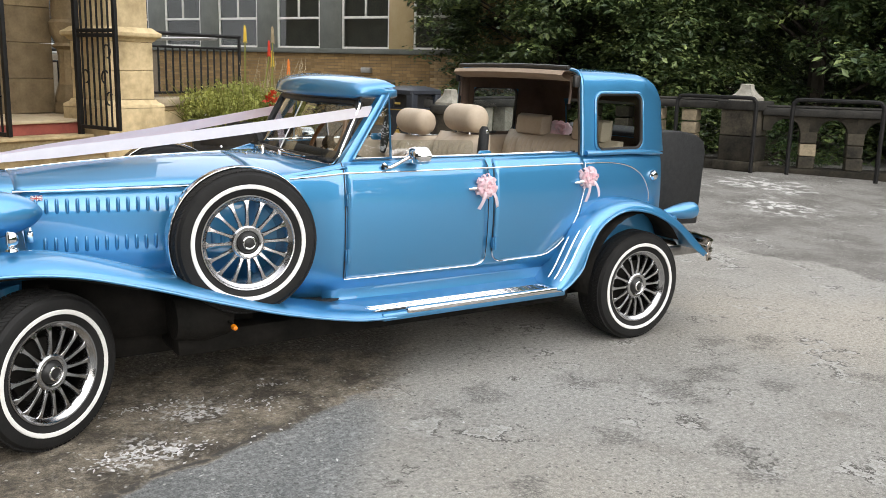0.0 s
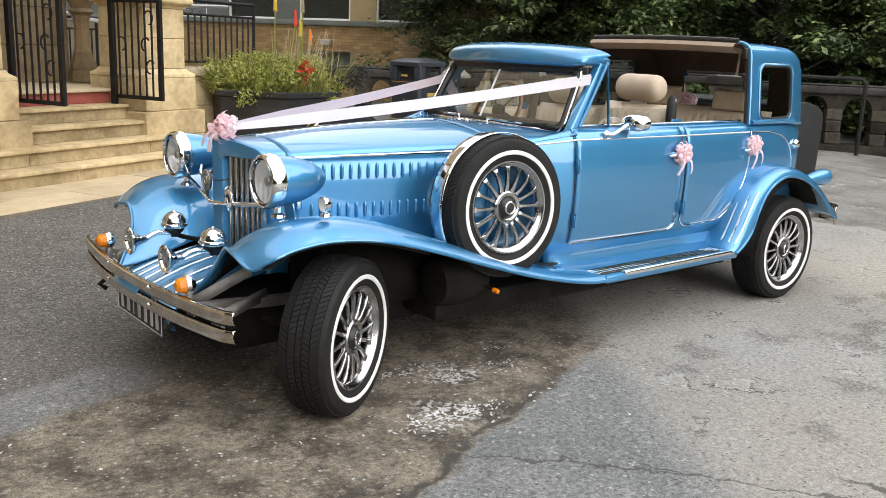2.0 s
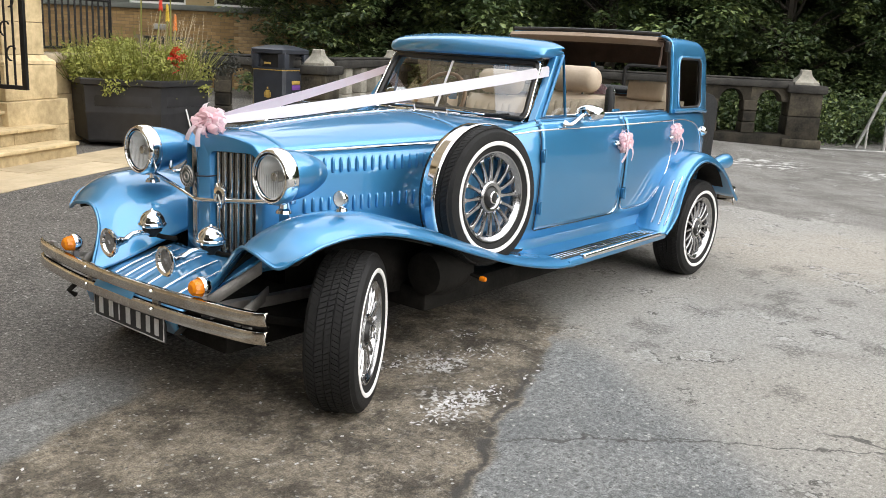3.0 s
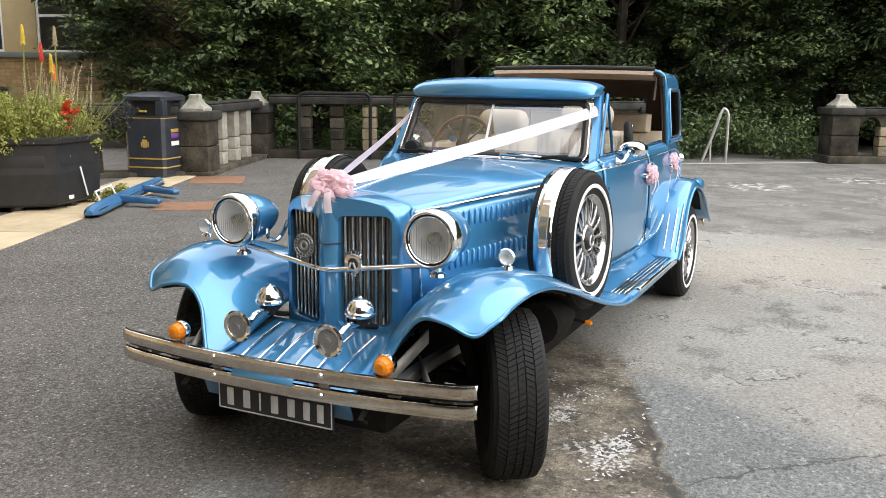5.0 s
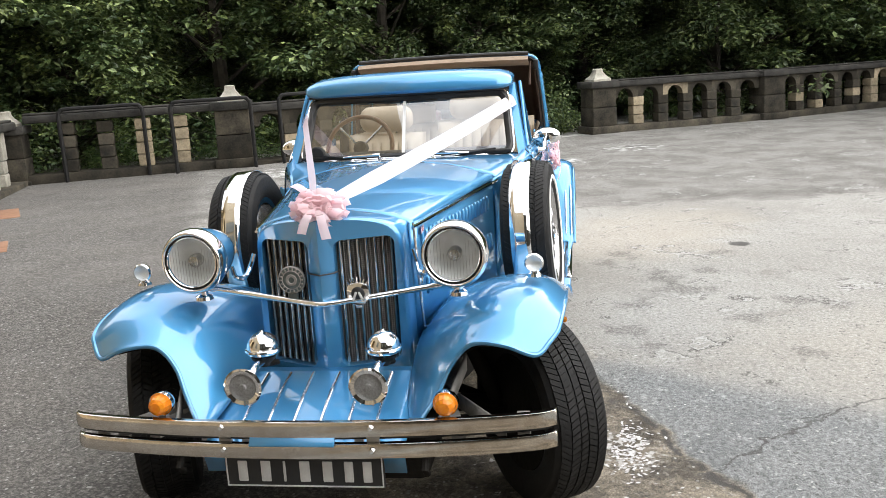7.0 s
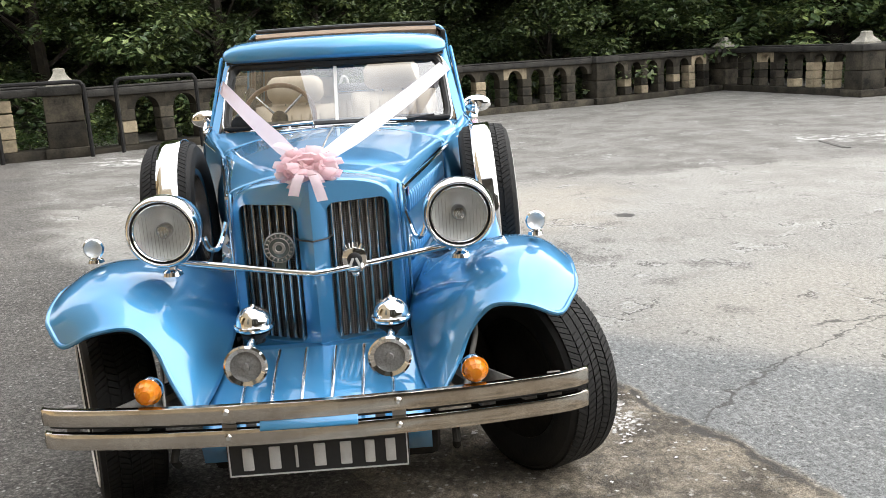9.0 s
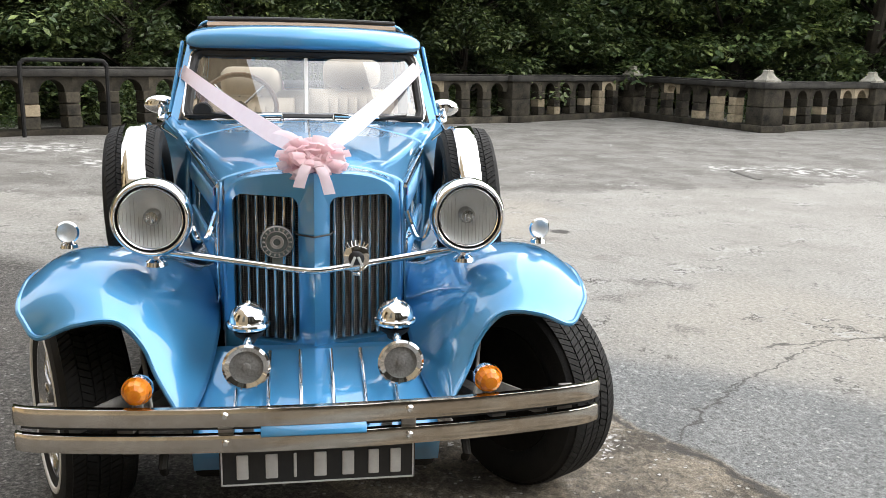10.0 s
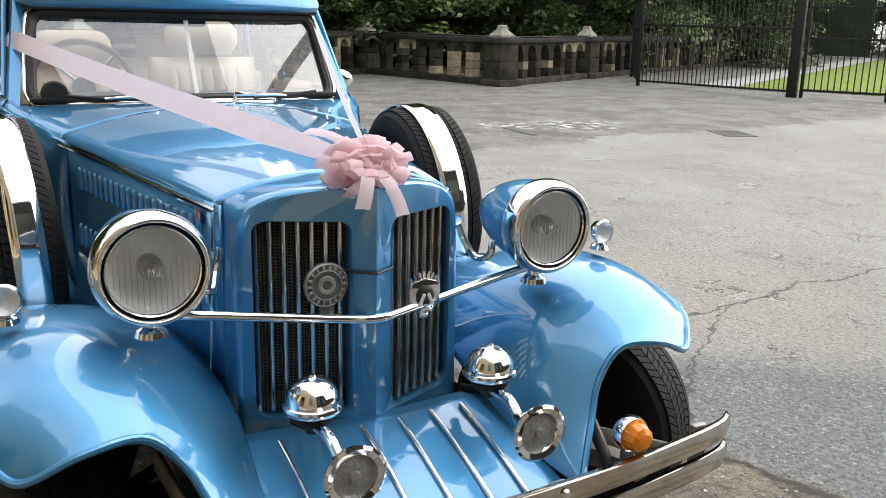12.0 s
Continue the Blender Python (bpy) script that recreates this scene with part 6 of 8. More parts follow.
def build_grille():
    outer = spline([(0, 1.082), (0.12, 1.075), (0.205, 1.052), (0.245, 1.016), (0.258, 0.95), (0.264, 0.75), (0.266, 0.50)], 34)
    outer = [tuple(p) for p in outer] + [(0.13, 0.49), (0.0, 0.485)]
    hole = rounded_rect(0.047, 0.240, 0.556, 1.010, 0.03, 5)
    cy, cz = 0.1435, 0.785
    def meet(poly, a):
        dx, dz, best = math.cos(a), math.sin(a), 9.0
        for (x0, z0), (x1, z1) in zip(poly, poly[1:] + poly[:1]):
            ex, ez = x1 - x0, z1 - z0
            den = dx * ez - dz * ex
            if abs(den) < 1e-9:
                continue
            s = ((x0 - cy) * ez - (z0 - cz) * ex) / den
            u = ((x0 - cy) * dz - (z0 - cz) * dx) / den
            if s > 0 and -1e-6 <= u <= 1 + 1e-6:
                best = min(best, s)
        return cy + dx * best, cz + dz * best
    angles = sorted({math.atan2(z - cz, y - cy) for y, z in hole} | {math.atan2(z - cz, y - cy) for y, z in outer} | {math.atan2(z - cz, -cy) for z in (0.485, 0.7, 0.9, 1.082)})
    ring_o = [meet(outer, a) for a in angles]
    ring_h = [meet(hole, a) for a in angles]
    rows = []
    for kind in range(4):
        src = ring_o if kind == 0 else ring_h
        push = (0.0, 0.0, 0.006, 0.05)[kind]
        grow = (0, 1.03, 1.0, 1.0)[kind]
        rows.append([(nose_x(y) + push, -(cy + (y - cy) * grow if kind == 1 else y), z) for y, z in src])
    face = loft(rows, False, True)
    shell = part("radiator_shell", face.copy(), PAINT, CAR, "blue painted radiator shell")
    part("shell_half", flip(face), PAINT, shell)
    lip = [(y, z) for y, z in outer[:-2]]
    full = [(-y, z) for y, z in lip[::-1]] + lip[1:]
    rows = []
    for dx, dn in ((0, 0.0), (0.006, 0.010), (0.02, 0.016), (0.05, 0.018)):
        rows.append([(nose_x(y) + dx, y * (1 + dn * 3.2), z + dn * 0.3) for y, z in full])
    back = []
    for y, z in full:
        t = min(1.0, abs(y) * 1.085 / 0.288)
        drop = float(np.interp(t, [0, 0.25, 0.6, 0.93, 1.0], [0, 0.04, 0.26, 0.70, 1.0]))
        back.append((-0.047, y * 1.085, 1.0865 - 0.064 * drop if z > 0.99 else z))
    rows.append(back)
    part("shell_rim", loft(rows), PAINT, shell)
    for sgn in (-1, 1):
        mesh_plate = bmesh.new()
        q = [(nose_x(y) + 0.045, sgn * y, z) for y, z in ((0.038, 0.54), (0.248, 0.54), (0.248, 1.025), (0.038, 1.025))]
        mesh_plate.faces.new([mesh_plate.verts.new(p) for p in q])
        grille = part("grille_panel", mesh_plate, GRILLE_MESH, CAR, "dark wire grille mesh behind upright bars", solid=0.004)
        # woven wires in front of the backing
        wires = bmesh.new()
        for k in range(60):
            z = 0.556 + 0.0075 * k
            tube([(nose_x(0.045) + 0.041, sgn * 0.045, z), (nose_x(0.242) + 0.041, sgn * 0.242, z + 0.015)], 0.0012, 3, wires, caps=False)
        for k in range(26):
            y = 0.047 + 0.0077 * k
            tube([(nose_x(y) + 0.0395, sgn * y, 0.55), (nose_x(y) + 0.0395, sgn * y, 1.018)], 0.0012, 3, wires, caps=False)
        part("wire", wires, DULL_STEEL, grille)
        for k in range(7):
            y = 0.0615 + 0.0275 * k
            bar = bmesh.new()
            rows = []
            for zz in (0.562, 0.7, 0.85, 1.004):
                rows.append([(nose_x(y) + 0.030 + dx, sgn * (y + dy), zz) for dx, dy in ((0.012, -0.0072), (0.0, -0.0068), (-0.0065, -0.004), (-0.009, 0), (-0.0065, 0.004), (0.0, 0.0068), (0.012, 0.0072))])
            loft(rows, bm=bar)
            part("grille_bar", bar, BAR_STEEL, grille)
        if sgn > 0:
            part("thin_cable", tube([(nose_x(0.06) + 0.02, -0.06, 0.902), (nose_x(0.045) - 0.005, -0.045, 0.899), (nose_x(0) - 0.006, 0, 0.896), (nose_x(0.045) - 0.005, 0.045, 0.899), (nose_x(0.06) + 0.02, 0.06, 0.902)], 0.003, 6), BLACK_TRIM, CAR)
        part("shell_edge_strip", tube([(-0.043, sgn * (0.292 + 0.0), 1.03), (-0.035, sgn * 0.297, 0.9), (0.0, sgn * 0.302, 0.62)], 0.005, 6), CHROME, CAR)


def build_front_apron():
    rows = []
    for f in np.linspace(0, 1, 12):
        x = -0.255 - 0.36 * f
        z = 0.53 - 0.055 * f - 0.06 * f * f
        rows.append([(x + (0.08 * (1 - f)) * abs(y) / 0.33, y, z + 0.03 * (1 - abs(y) / 0.4)) for y in np.linspace(-0.33, 0.33, 17)])
    rows.append([(-0.625, y, 0.40) for y in np.linspace(-0.33, 0.33, 17)])
    rows.append([(-0.60, y, 0.33) for y in np.linspace(-0.33, 0.33, 17)])
    apron = part("front_apron", loft(rows), PAINT, CAR, "blue front apron with chrome strips", solid=0.01)
    for y in (-0.225, -0.135, -0.045, 0.045, 0.135, 0.225):
        pts = [(-0.30 - 0.30 * f + 0.06 * (1 - f) * abs(y) / 0.33, y, 0.529 - 0.055 * (f * 0.83 + 0.125) - 0.06 * (f * 0.83 + 0.125) ** 2 + 0.03 * (1 - abs(y) / 0.4) + 0.006) for f in np.linspace(0, 1, 9)]
        part("apron_strip", tube(pts, 0.006, 12), CHROME, apron)
    part("step_plate", block(-0.004, 0.004, -0.125, 0.150, -0.017, 0.017, 0.003, m=pose(-0.672, 0, 0.466, 0, 38, 0)), PAINT, CAR)


def fender_stations():
    """Front wing, car's near side: control points from the outer lip over the crown to the bonnet."""
    return [
        [(-0.405, -0.790, 0.702), (-0.456, -0.738, 0.666), (-0.478, -0.640, 0.706), (-0.462, -0.535, 0.708), (-0.470, -0.468, 0.640), (-0.505, -0.425, 0.556), (-0.580, -0.350, 0.455)],
        [(-0.370, -0.810, 0.722), (-0.420, -0.760, 0.722), (-0.425, -0.645, 0.764), (-0.410, -0.535, 0.752), (-0.420, -0.450, 0.674), (-0.445, -0.390, 0.575), (-0.49, -0.325, 0.47)],
        [(-0.29, -0.822, 0.748), (-0.325, -0.780, 0.795), (-0.335, -0.68, 0.826), (-0.335, -0.55, 0.803), (-0.342, -0.44, 0.725), (-0.350, -0.36, 0.635), (-0.35, -0.300, 0.520)],
        [(-0.135, -0.832, 0.762), (-0.135, -0.795, 0.820), (-0.135, -0.70, 0.848), (-0.130, -0.57, 0.838), (-0.120, -0.44, 0.785), (-0.110, -0.35, 0.715), (-0.10, -0.290, 0.60)],
        [(0.10, -0.832, 0.735), (0.10, -0.800, 0.790), (0.10, -0.72, 0.818), (0.10, -0.60, 0.815), (0.10, -0.48, 0.785), (0.10, -0.385, 0.735), (0.10, -0.315, 0.64)],
        [(0.39, -0.832, 0.655), (0.39, -0.805, 0.695), (0.39, -0.75, 0.715), (0.39, -0.66, 0.716), (0.39, -0.55, 0.712), (0.39, -0.45, 0.70), (0.39, -0.37, 0.66)],
        [(0.69, -0.832, 0.557), (0.69, -0.808, 0.588), (0.69, -0.76, 0.603), (0.69, -0.69, 0.605), (0.69, -0.60, 0.604), (0.69, -0.51, 0.60), (0.69, -0.43, 0.57)],
        [(1.02, -0.832, 0.459), (1.02, -0.808, 0.480), (1.02, -0.76, 0.49), (1.02, -0.70, 0.492), (1.02, -0.62, 0.492), (1.02, -0.55, 0.492), (1.02, -0.49, 0.48)],
        [(1.36, -0.828, 0.386), (1.36, -0.806, 0.404), (1.36, -0.76, 0.412), (1.36, -0.70, 0.414), (1.36, -0.64, 0.414), (1.36, -0.60, 0.414), (1.36, -0.55, 0.414)],
        [(1.60, -0.818, 0.366), (1.60, -0.800, 0.386), (1.60, -0.76, 0.394), (1.60, -0.70, 0.396), (1.60, -0.64, 0.396), (1.60, -0.60, 0.396), (1.60, -0.55, 0.396)],
    ]


def build_fenders():
    skin = relaxed(smooth_skin(fender_stations(), 84, 46), 130)
    wings = both("front_wing", loft(skin), PAINT, "sweeping blue front wing", solid=0.010)
    lip = [Vector(r[0]) + Vector((0, 0.002, -0.002)) for r in skin]
    nose = [Vector(p) for p in skin[0][1:]]
    bead = tube(lip[::-1] + nose, 0.008, 8)
    for ob, bm in zip(wings, (bead, flip(bead))):
        part("rolled_edge", bm, PAINT, ob)
    # dark liners under the wings
    liner = loft([[(p[0] * 0.97 + 0.01, p[1] * 0.985, p[2] - 0.03) for p in row[2:41:3]] for row in skin[3:46:2]])
    both("wheel_arch_liner", liner, UNDER, solid=0.004)
    # rear wings
    lip_pts = [(2.66, 0.385), (2.73, 0.43), (2.80, 0.50), (2.845, 0.61), (2.92, 0.728), (3.04, 0.800), (3.17, 0.818), (3.35, 0.780), (3.54, 0.685), (3.68, 0.570), (3.80, 0.490)]
    crown_pts = [(2.60, 0.40), (2.665, 0.47), (2.72, 0.57), (2.79, 0.70), (2.88, 0.80), (3.02, 0.868), (3.18, 0.885), (3.40, 0.838), (3.60, 0.735), (3.76, 0.605), (3.87, 0.505)]
    stations = []
    for (lx, lz), (cx, cz) in zip(lip_pts, crown_pts):
        stations.append([(lx, -0.838, lz), (lx * 0.45 + cx * 0.55, -0.832, lz * 0.45 + cz * 0.55), (lx * 0.1 + cx * 0.9, -0.795, lz * 0.1 + cz * 0.9), (cx, -0.74, cz), (cx - 0.005, -0.66, cz + 0.004), (cx - 0.005, -0.56, cz + 0.004)])
    skin = relaxed(smooth_skin(stations, 48, 26), 25)
    rears = both("rear_wing", loft(skin), PAINT, "rounded blue rear wing", solid=0.010)
    bead = tube([r[0] for r in skin], 0.008, 8)
    for ob, bm in zip(rears, (bead, flip(bead))):
        part("rolled_edge", bm, PAINT, ob)
    for ob, sgn in zip(rears, (1, -1)):
        for k in range(3):
            # chrome flashes on the wing's leading face
            pts = []
            for f in np.linspace(0.0, 1.0, 10):
                row = skin[int(3 + f * (10 + 2 * k))]
                p = Vector(row[15 - k * 4])
                pts.append(p + Vector((-0.008, -0.003, 0.006)))
            bm = tube(pts, [0.003] + [0.006] * 8 + [0.003], 6)
            part("chrome_flash", bm if sgn > 0 else flip(bm), CHROME, ob)
    # wheel houses inside the rear wings
    both("rear_wheel_house", loft([[(3.28 + 0.40 * math.cos(radians(a)), y, 0.33 + 0.46 * math.sin(radians(a))) for a in range(36, 181, 12)] for y in (-0.80, -0.5)]), UNDER, solid=0.004)


def build_boards():
    bm = block(1.52, 2.70, -0.822, -0.55, 0.350, 0.393, 0.012)
    boards = both("running_board", bm, PAINT, "blue running board with chrome tread strips")
    for ob, sgn in zip(boards, (1, -1)):
        edge = block(1.66, 2.69, -0.828, -0.790, 0.376, 0.408, 0.012, 3)
        part("edge_strip", edge if sgn > 0 else flip(edge), CHROME, ob)
        mat = block(1.46, 2.66, -0.786, -0.690, 0.394, 0.3995, 0.002, 1)
        part("rubber_mat", mat if sgn > 0 else flip(mat), BLACK_TRIM, ob)
        for k in range(4):
            y = -0.774 + 0.023 * k
            x0 = 1.50 - 0.045 * k
            s = tube([(x0, y, 0.398), (x0 + 0.03, y, 0.403), (2.64, y, 0.402), (2.66, y, 0.398)], 0.0046, 8)
            part("tread_strip", s if sgn > 0 else flip(s), CHROME, ob)


def tyre_profile(w=0.205, big=0.332, bead=0.205):
    h = w / 2
    return [(bead, -h * 0.72), (bead + 0.012, -h * 0.86), (0.25, -h * 1.02), (0.285, -h * 1.05), (0.31, -h * 0.99), (big - 0.010, -h * 0.84), (big - 0.004, -h * 0.72),
            (big - 0.003, 0), (big - 0.004, h * 0.72), (big - 0.010, h * 0.84), (0.31, h * 0.99), (0.285, h * 1.05), (0.25, h * 1.02), (bead + 0.012, h * 0.86), (bead, h * 0.72)]


def build_wheel(parent, name, label):
    """A road wheel on the y axis, outer face towards -y."""
    wheel = new(name)
    wheel.parent = parent
    tagged(wheel, label)
    tyre = part("tyre", lathe(tyre_profile(), 56, "y"), RUBBER, wheel)
    # tread blocks: ribs with slanted cuts
    verts, faces = [], []
    n = 92
    for rib, (y0, y1, slant) in enumerate(((-0.086, -0.052, 0.022), (-0.047, -0.017, -0.014), (-0.012, 0.012, 0.012), (0.017, 0.047, 0.014), (0.052, 0.086, -0.022))):
        for k in range(n):
            base = len(verts)
            for yy, sh in ((y0, 0.0), (y1, slant)):
                for off in (0.08, 0.92):
                    a = 2 * math.pi * (k + off + (0.5 if rib % 2 else 0)) / n + sh / 0.33
                    drop = 0.006 if abs(yy) > 0.08 else 0.0
                    for r in (0.322, 0.336 - drop):
                        verts.append((r * math.cos(a), yy, r * math.sin(a)))
            faces += [tuple(base + i for i in f) for f in ((1, 3, 7, 5), (0, 1, 5, 4), (2, 6, 7, 3), (0, 2, 3, 1), (4, 5, 7, 6))]
    me = bpy.data.meshes.new("tread")
    me.from_pydata(verts, [], faces)
    me.materials.append(RUBBER)
    ob = new("tread", me)
    ob.parent = tyre
    part("whitewall", lathe([(0.248, -0.1045), (0.250, -0.1090), (0.257, -0.1105), (0.265, -0.1105), (0.268, -0.1075)], 56, "y"), WHITEWALL, tyre, "white sidewall band")
    rim = lathe([(0.221, -0.074), (0.2235, -0.088), (0.219, -0.0955), (0.213, -0.0945), (0.207, -0.086), (0.196, -0.080), (0.190, -0.072), (0.187, -0.03), (0.189, 0.08), (0.216, 0.085)], 56, "y")
    part("rim", rim, ALLOY, wheel, "polished alloy rim with thin spokes")
    part("wheel_back", lathe([(0.213, 0.086), (0.19, 0.092), (0.0, 0.092)], 40, "y"), UNDER, wheel)
    part("brake_drum", lathe([(0.0, -0.005), (0.12, -0.005), (0.135, 0.0), (0.14, 0.06), (0.0, 0.06)], 28, "y"), UNDER, wheel)
    spoke = bmesh.new()
    rows = []
    for r, w, y, d in ((0.066, 0.0125, -0.070, 0.020), (0.078, 0.0095, -0.076, 0.018), (0.10, 0.0075, -0.080, 0.016), (0.15, 0.0068, -0.082, 0.016), (0.176, 0.0085, -0.081, 0.018), (0.188, 0.013, -0.079, 0.018), (0.197, 0.022, -0.076, 0.012)):
        rows.append([(-w * 1.1, y + d, r), (-w, y + 0.003, r), (-w * 0.75, y, r), (w * 0.75, y, r), (w, y + 0.003, r), (w * 1.1, y + d, r)])
    loft(rows, bm=spoke)
    me = mesh_of("spoke", spoke, ALLOY)
    for k in range(16):
        piece("spoke", me, wheel, pose(0, 0, 0, 0, 360 / 16 * k, 0))
    hub = lathe([(0.0, -0.070), (0.046, -0.070), (0.050, -0.078), (0.058, -0.084), (0.070, -0.084), (0.077, -0.078), (0.079, -0.066), (0.075, -0.045), (0.06, -0.02), (0.0, -0.02)], 36, "y")
    hubo = part("hub", hub, ALLOY, wheel)
    part("hub_cap", lathe([(0.049, -0.076), (0.046, -0.082), (0.036, -0.094), (0.031, -0.096)], 32, "y"), BLACK_TRIM, hubo, "black hub centre")
    part("hub_ring", lathe([(0.0315, -0.094), (0.031, -0.0995), (0.027, -0.1015), (0.0235, -0.1005), (0.022, -0.097)], 32, "y"), CHROME, hubo)
    part("cap_face", lathe([(0.0, -0.0985), (0.019, -0.0985), (0.0235, -0.096)], 24, "y"), BLACK_TRIM, hubo)
    return wheel


def build_wheels():
    made = build_wheel(CAR, "front_wheel", "black whitewall tyre on polished alloy wheel, steered to the side")
    made.matrix_basis = pose(-0.05, -0.712, 0.328, 0, 0, 31)
    spots = (("front_wheel", pose(-0.06, 0.735, 0.328, 0, 0, 180 + 23)), ("rear_wheel", pose(3.312, -0.685, 0.330)), ("rear_wheel", pose(3.312, 0.685, 0.330, 0, 0, 180)),
             ("spare_wheel", pose(0.858, -0.670, 0.796, -3, 0, -3)), ("spare_wheel", pose(0.858, 0.670, 0.796, 3, 0, 180 + 3)))
    for name, m in spots:
        ob = copy_thing(made, m)
        ob.name = name
        if name == "spare_wheel":
            tagged(ob, "spare whitewall wheel standing in the front wing")
            for kid in list(ob.children):
                if kid.name.startswith(("wheel_back", "brake_drum")):
                    bpy.data.objects.remove(kid)
            strap = bmesh.new()
            rows = []
            for a in range(-28, 150, 6):
                c, s = math.cos(radians(180 - a)) * (1 if m.translation.y < 0 else -1), math.sin(radians(180 - a))
                rows.append([(0.342 * c, y, 0.342 * s) for y in (-0.028, -0.003, 0.032, 0.057)])
            loft(rows, bm=strap)
            part("chrome_strap", strap, CHROME, ob, "polished metal strap over the tyre", solid=0.004, offset=1.0)
        elif name == "rear_wheel":
            tagged(ob, "black whitewall tyre on polished alloy wheel under the rear wing")


def screen_at(u, v):
    """A place on the windscreen: u from -1 to 1 across, v from 0 at the foot to 1 at the head."""
    a = abs(u)
    bx, bz, by = 1.300 + 0.09 * a ** 1.5, 1.130 - 0.016 * a * a, 0.560
    tx, tz, ty = 1.455 + 0.10 * a ** 1.5, 1.430, 0.525
    return Vector((bx + (tx - bx) * v, u * (by + (ty - by) * v), bz + (tz - bz) * v))


def screen_ring(u0, u1, v0, v1, ru, rv, n=7, out=0.0):
    pts = []
    for cu, cv, a0 in ((u1 - ru, v1 - rv, 0), (u0 + ru, v1 - rv, 90), (u0 + ru, v0 + rv, 180), (u1 - ru, v0 + rv, 270)):
        for k in range(n + 1):
            a = radians(a0 + 90 * k / n)
            pts.append(screen_at(cu + ru * math.cos(a), cv + rv * math.sin(a)) + Vector((-out, 0, out * 0.5)))
        nxt = {0: (u0 + ru, v1), 90: (u0, v0 + rv), 180: (u1 - ru, v0), 270: (u1, v1 - rv)}[a0]
        a = radians(a0 + 90)
        u, v = cu + ru * math.cos(a), cv + rv * math.sin(a)
        for k in range(1, 8):
            pts.append(screen_at(u + (nxt[0] - u) * k / 8, v + (nxt[1] - v) * k / 8) + Vector((-out, 0, out * 0.5)))
    return pts


def build_windscreen():
    ring = screen_ring(-0.975, 0.975, 0.02, 0.985, 0.085, 0.17)
    ws = part("windscreen_frame", tube(ring, 0.021, 8, closed=True), BLACK_TRIM, CAR, "black rubber windscreen seal")
    part("chrome_bead", tube(screen_ring(-1.01, 1.01, -0.02, 1.03, 0.09, 0.18, out=0.014), 0.0062, 8, closed=True), CHROME, ws)
    for s in (-1, 1):
        rows = [[screen_at(s * u, v) for u in np.linspace(0.0, 0.985, 12)] for v in np.linspace(0.01, 0.99, 8)]
        ob = part("windscreen_pane", loft(rows if s < 0 else rows[::-1]), GLASS, ws)
        if ob.data.polygons[0].normal.x > 0:
            ob.data.flip_normals()
        ob.visible_shadow = False
    bar = loft([[screen_at(0, v) + Vector((0.003 + dx, dy, 0)) for dx, dy in ((0, -0.0085), (-0.003, -0.0075), (-0.003, 0.0075), (0, 0.0085))] for v in (0.0, 0.5, 1.0)], False, True)
    part("centre_bar", bar, WHITE_PLASTIC, ws, "white bar between the two panes")
    # header over the screen
    rows = []
    for u in (-1.09, -1.085, -1.075, -1.06, -1.035, -1.0, -0.96, *np.linspace(-0.92, 0.92, 21), 0.96, 1.0, 1.035, 1.06, 1.075, 1.085, 1.09):
        a = abs(u)
        top = screen_at(min(a, 1.0), 1.0)
        y = u * 0.508
        end = math.sqrt(max(0.0, 1 - (max(0.0, a - 0.93) / 0.162) ** 2))
        back = 1.775 - 0.02 * a * a
        low = 1.447 - 0.004 * a
        hi = 1.447 + (0.110 - 0.020 * a ** 3)
        mid = (low + hi) / 2
        low, hi = mid + (low - mid) * (0.35 + 0.65 * end), mid + (hi - mid) * (0.35 + 0.65 * end)
        x0 = top.x - 0.055 + 0.05 * (1 - end)
        back -= 0.05 * (1 - end)
        rows.append([(x0, y, low), (x0 - 0.010, y, low + (hi - low) * 0.2), (x0 + 0.015, y, low + (hi - low) * 0.72), (x0 + 0.10, y, hi - 0.004), (x0 + 0.18, y, hi), (back - 0.05, y, hi - 0.016), (back, y, low + (hi - low) * 0.5), (back + 0.004, y, low + (hi - low) * 0.25), (back - 0.02, y, low)])
    rows = [[tuple(q) for q in spline(r + r[:1], 37)[:-1]] for r in rows]
    bm = loft(rows, False, True)
    bm.verts.ensure_lookup_table()
    bm.faces.new([bm.verts[k] for k in range(36)])
    bm.faces.new([bm.verts[len(bm.verts) - 36 + k] for k in range(36)])
    part("header_rail", bm, PAINT, CAR, "blue padded header over the windscreen", angle=62)
    part("header_seal", tube([(screen_at(u, 1.0).x - 0.02, u * 0.535, 1.445) for u in np.linspace(-1, 1, 15)], 0.010, 6), BLACK_TRIM, CAR)
    # pillars and quarter lights
    rows = []
    for f in np.linspace(0, 1, 8):
        x, y, z = 1.400 + 0.27 * f, -0.612 + 0.060 * f, 1.115 + 0.350 * f
        rows.append([(x - 0.035, y + 0.03, z), (x - 0.03, y - 0.006, z), (x, y - 0.013, z), (x + 0.028, y - 0.006, z), (x + 0.028, y + 0.03, z)])
    both("screen_pillar", loft(rows, False, True), PAINT)
    tri = [(1.445, -0.627, 1.150), (1.655, -0.632, 1.150), (1.665, -0.585, 1.468), (1.445, -0.627, 1.150)]
    frames = both("quarter_light", tube(tri[:-1], 0.009, 6, closed=True), PAINT, "blue framed triangular quarter light")
    for ob, s in zip(frames, (1, -1)):
        bm = bmesh.new()
        bm.faces.new([bm.verts.new((x, s * y, z)) for x, y, z in tri[:3]])
        part("pane", bm, PANE, ob).visible_shadow = False
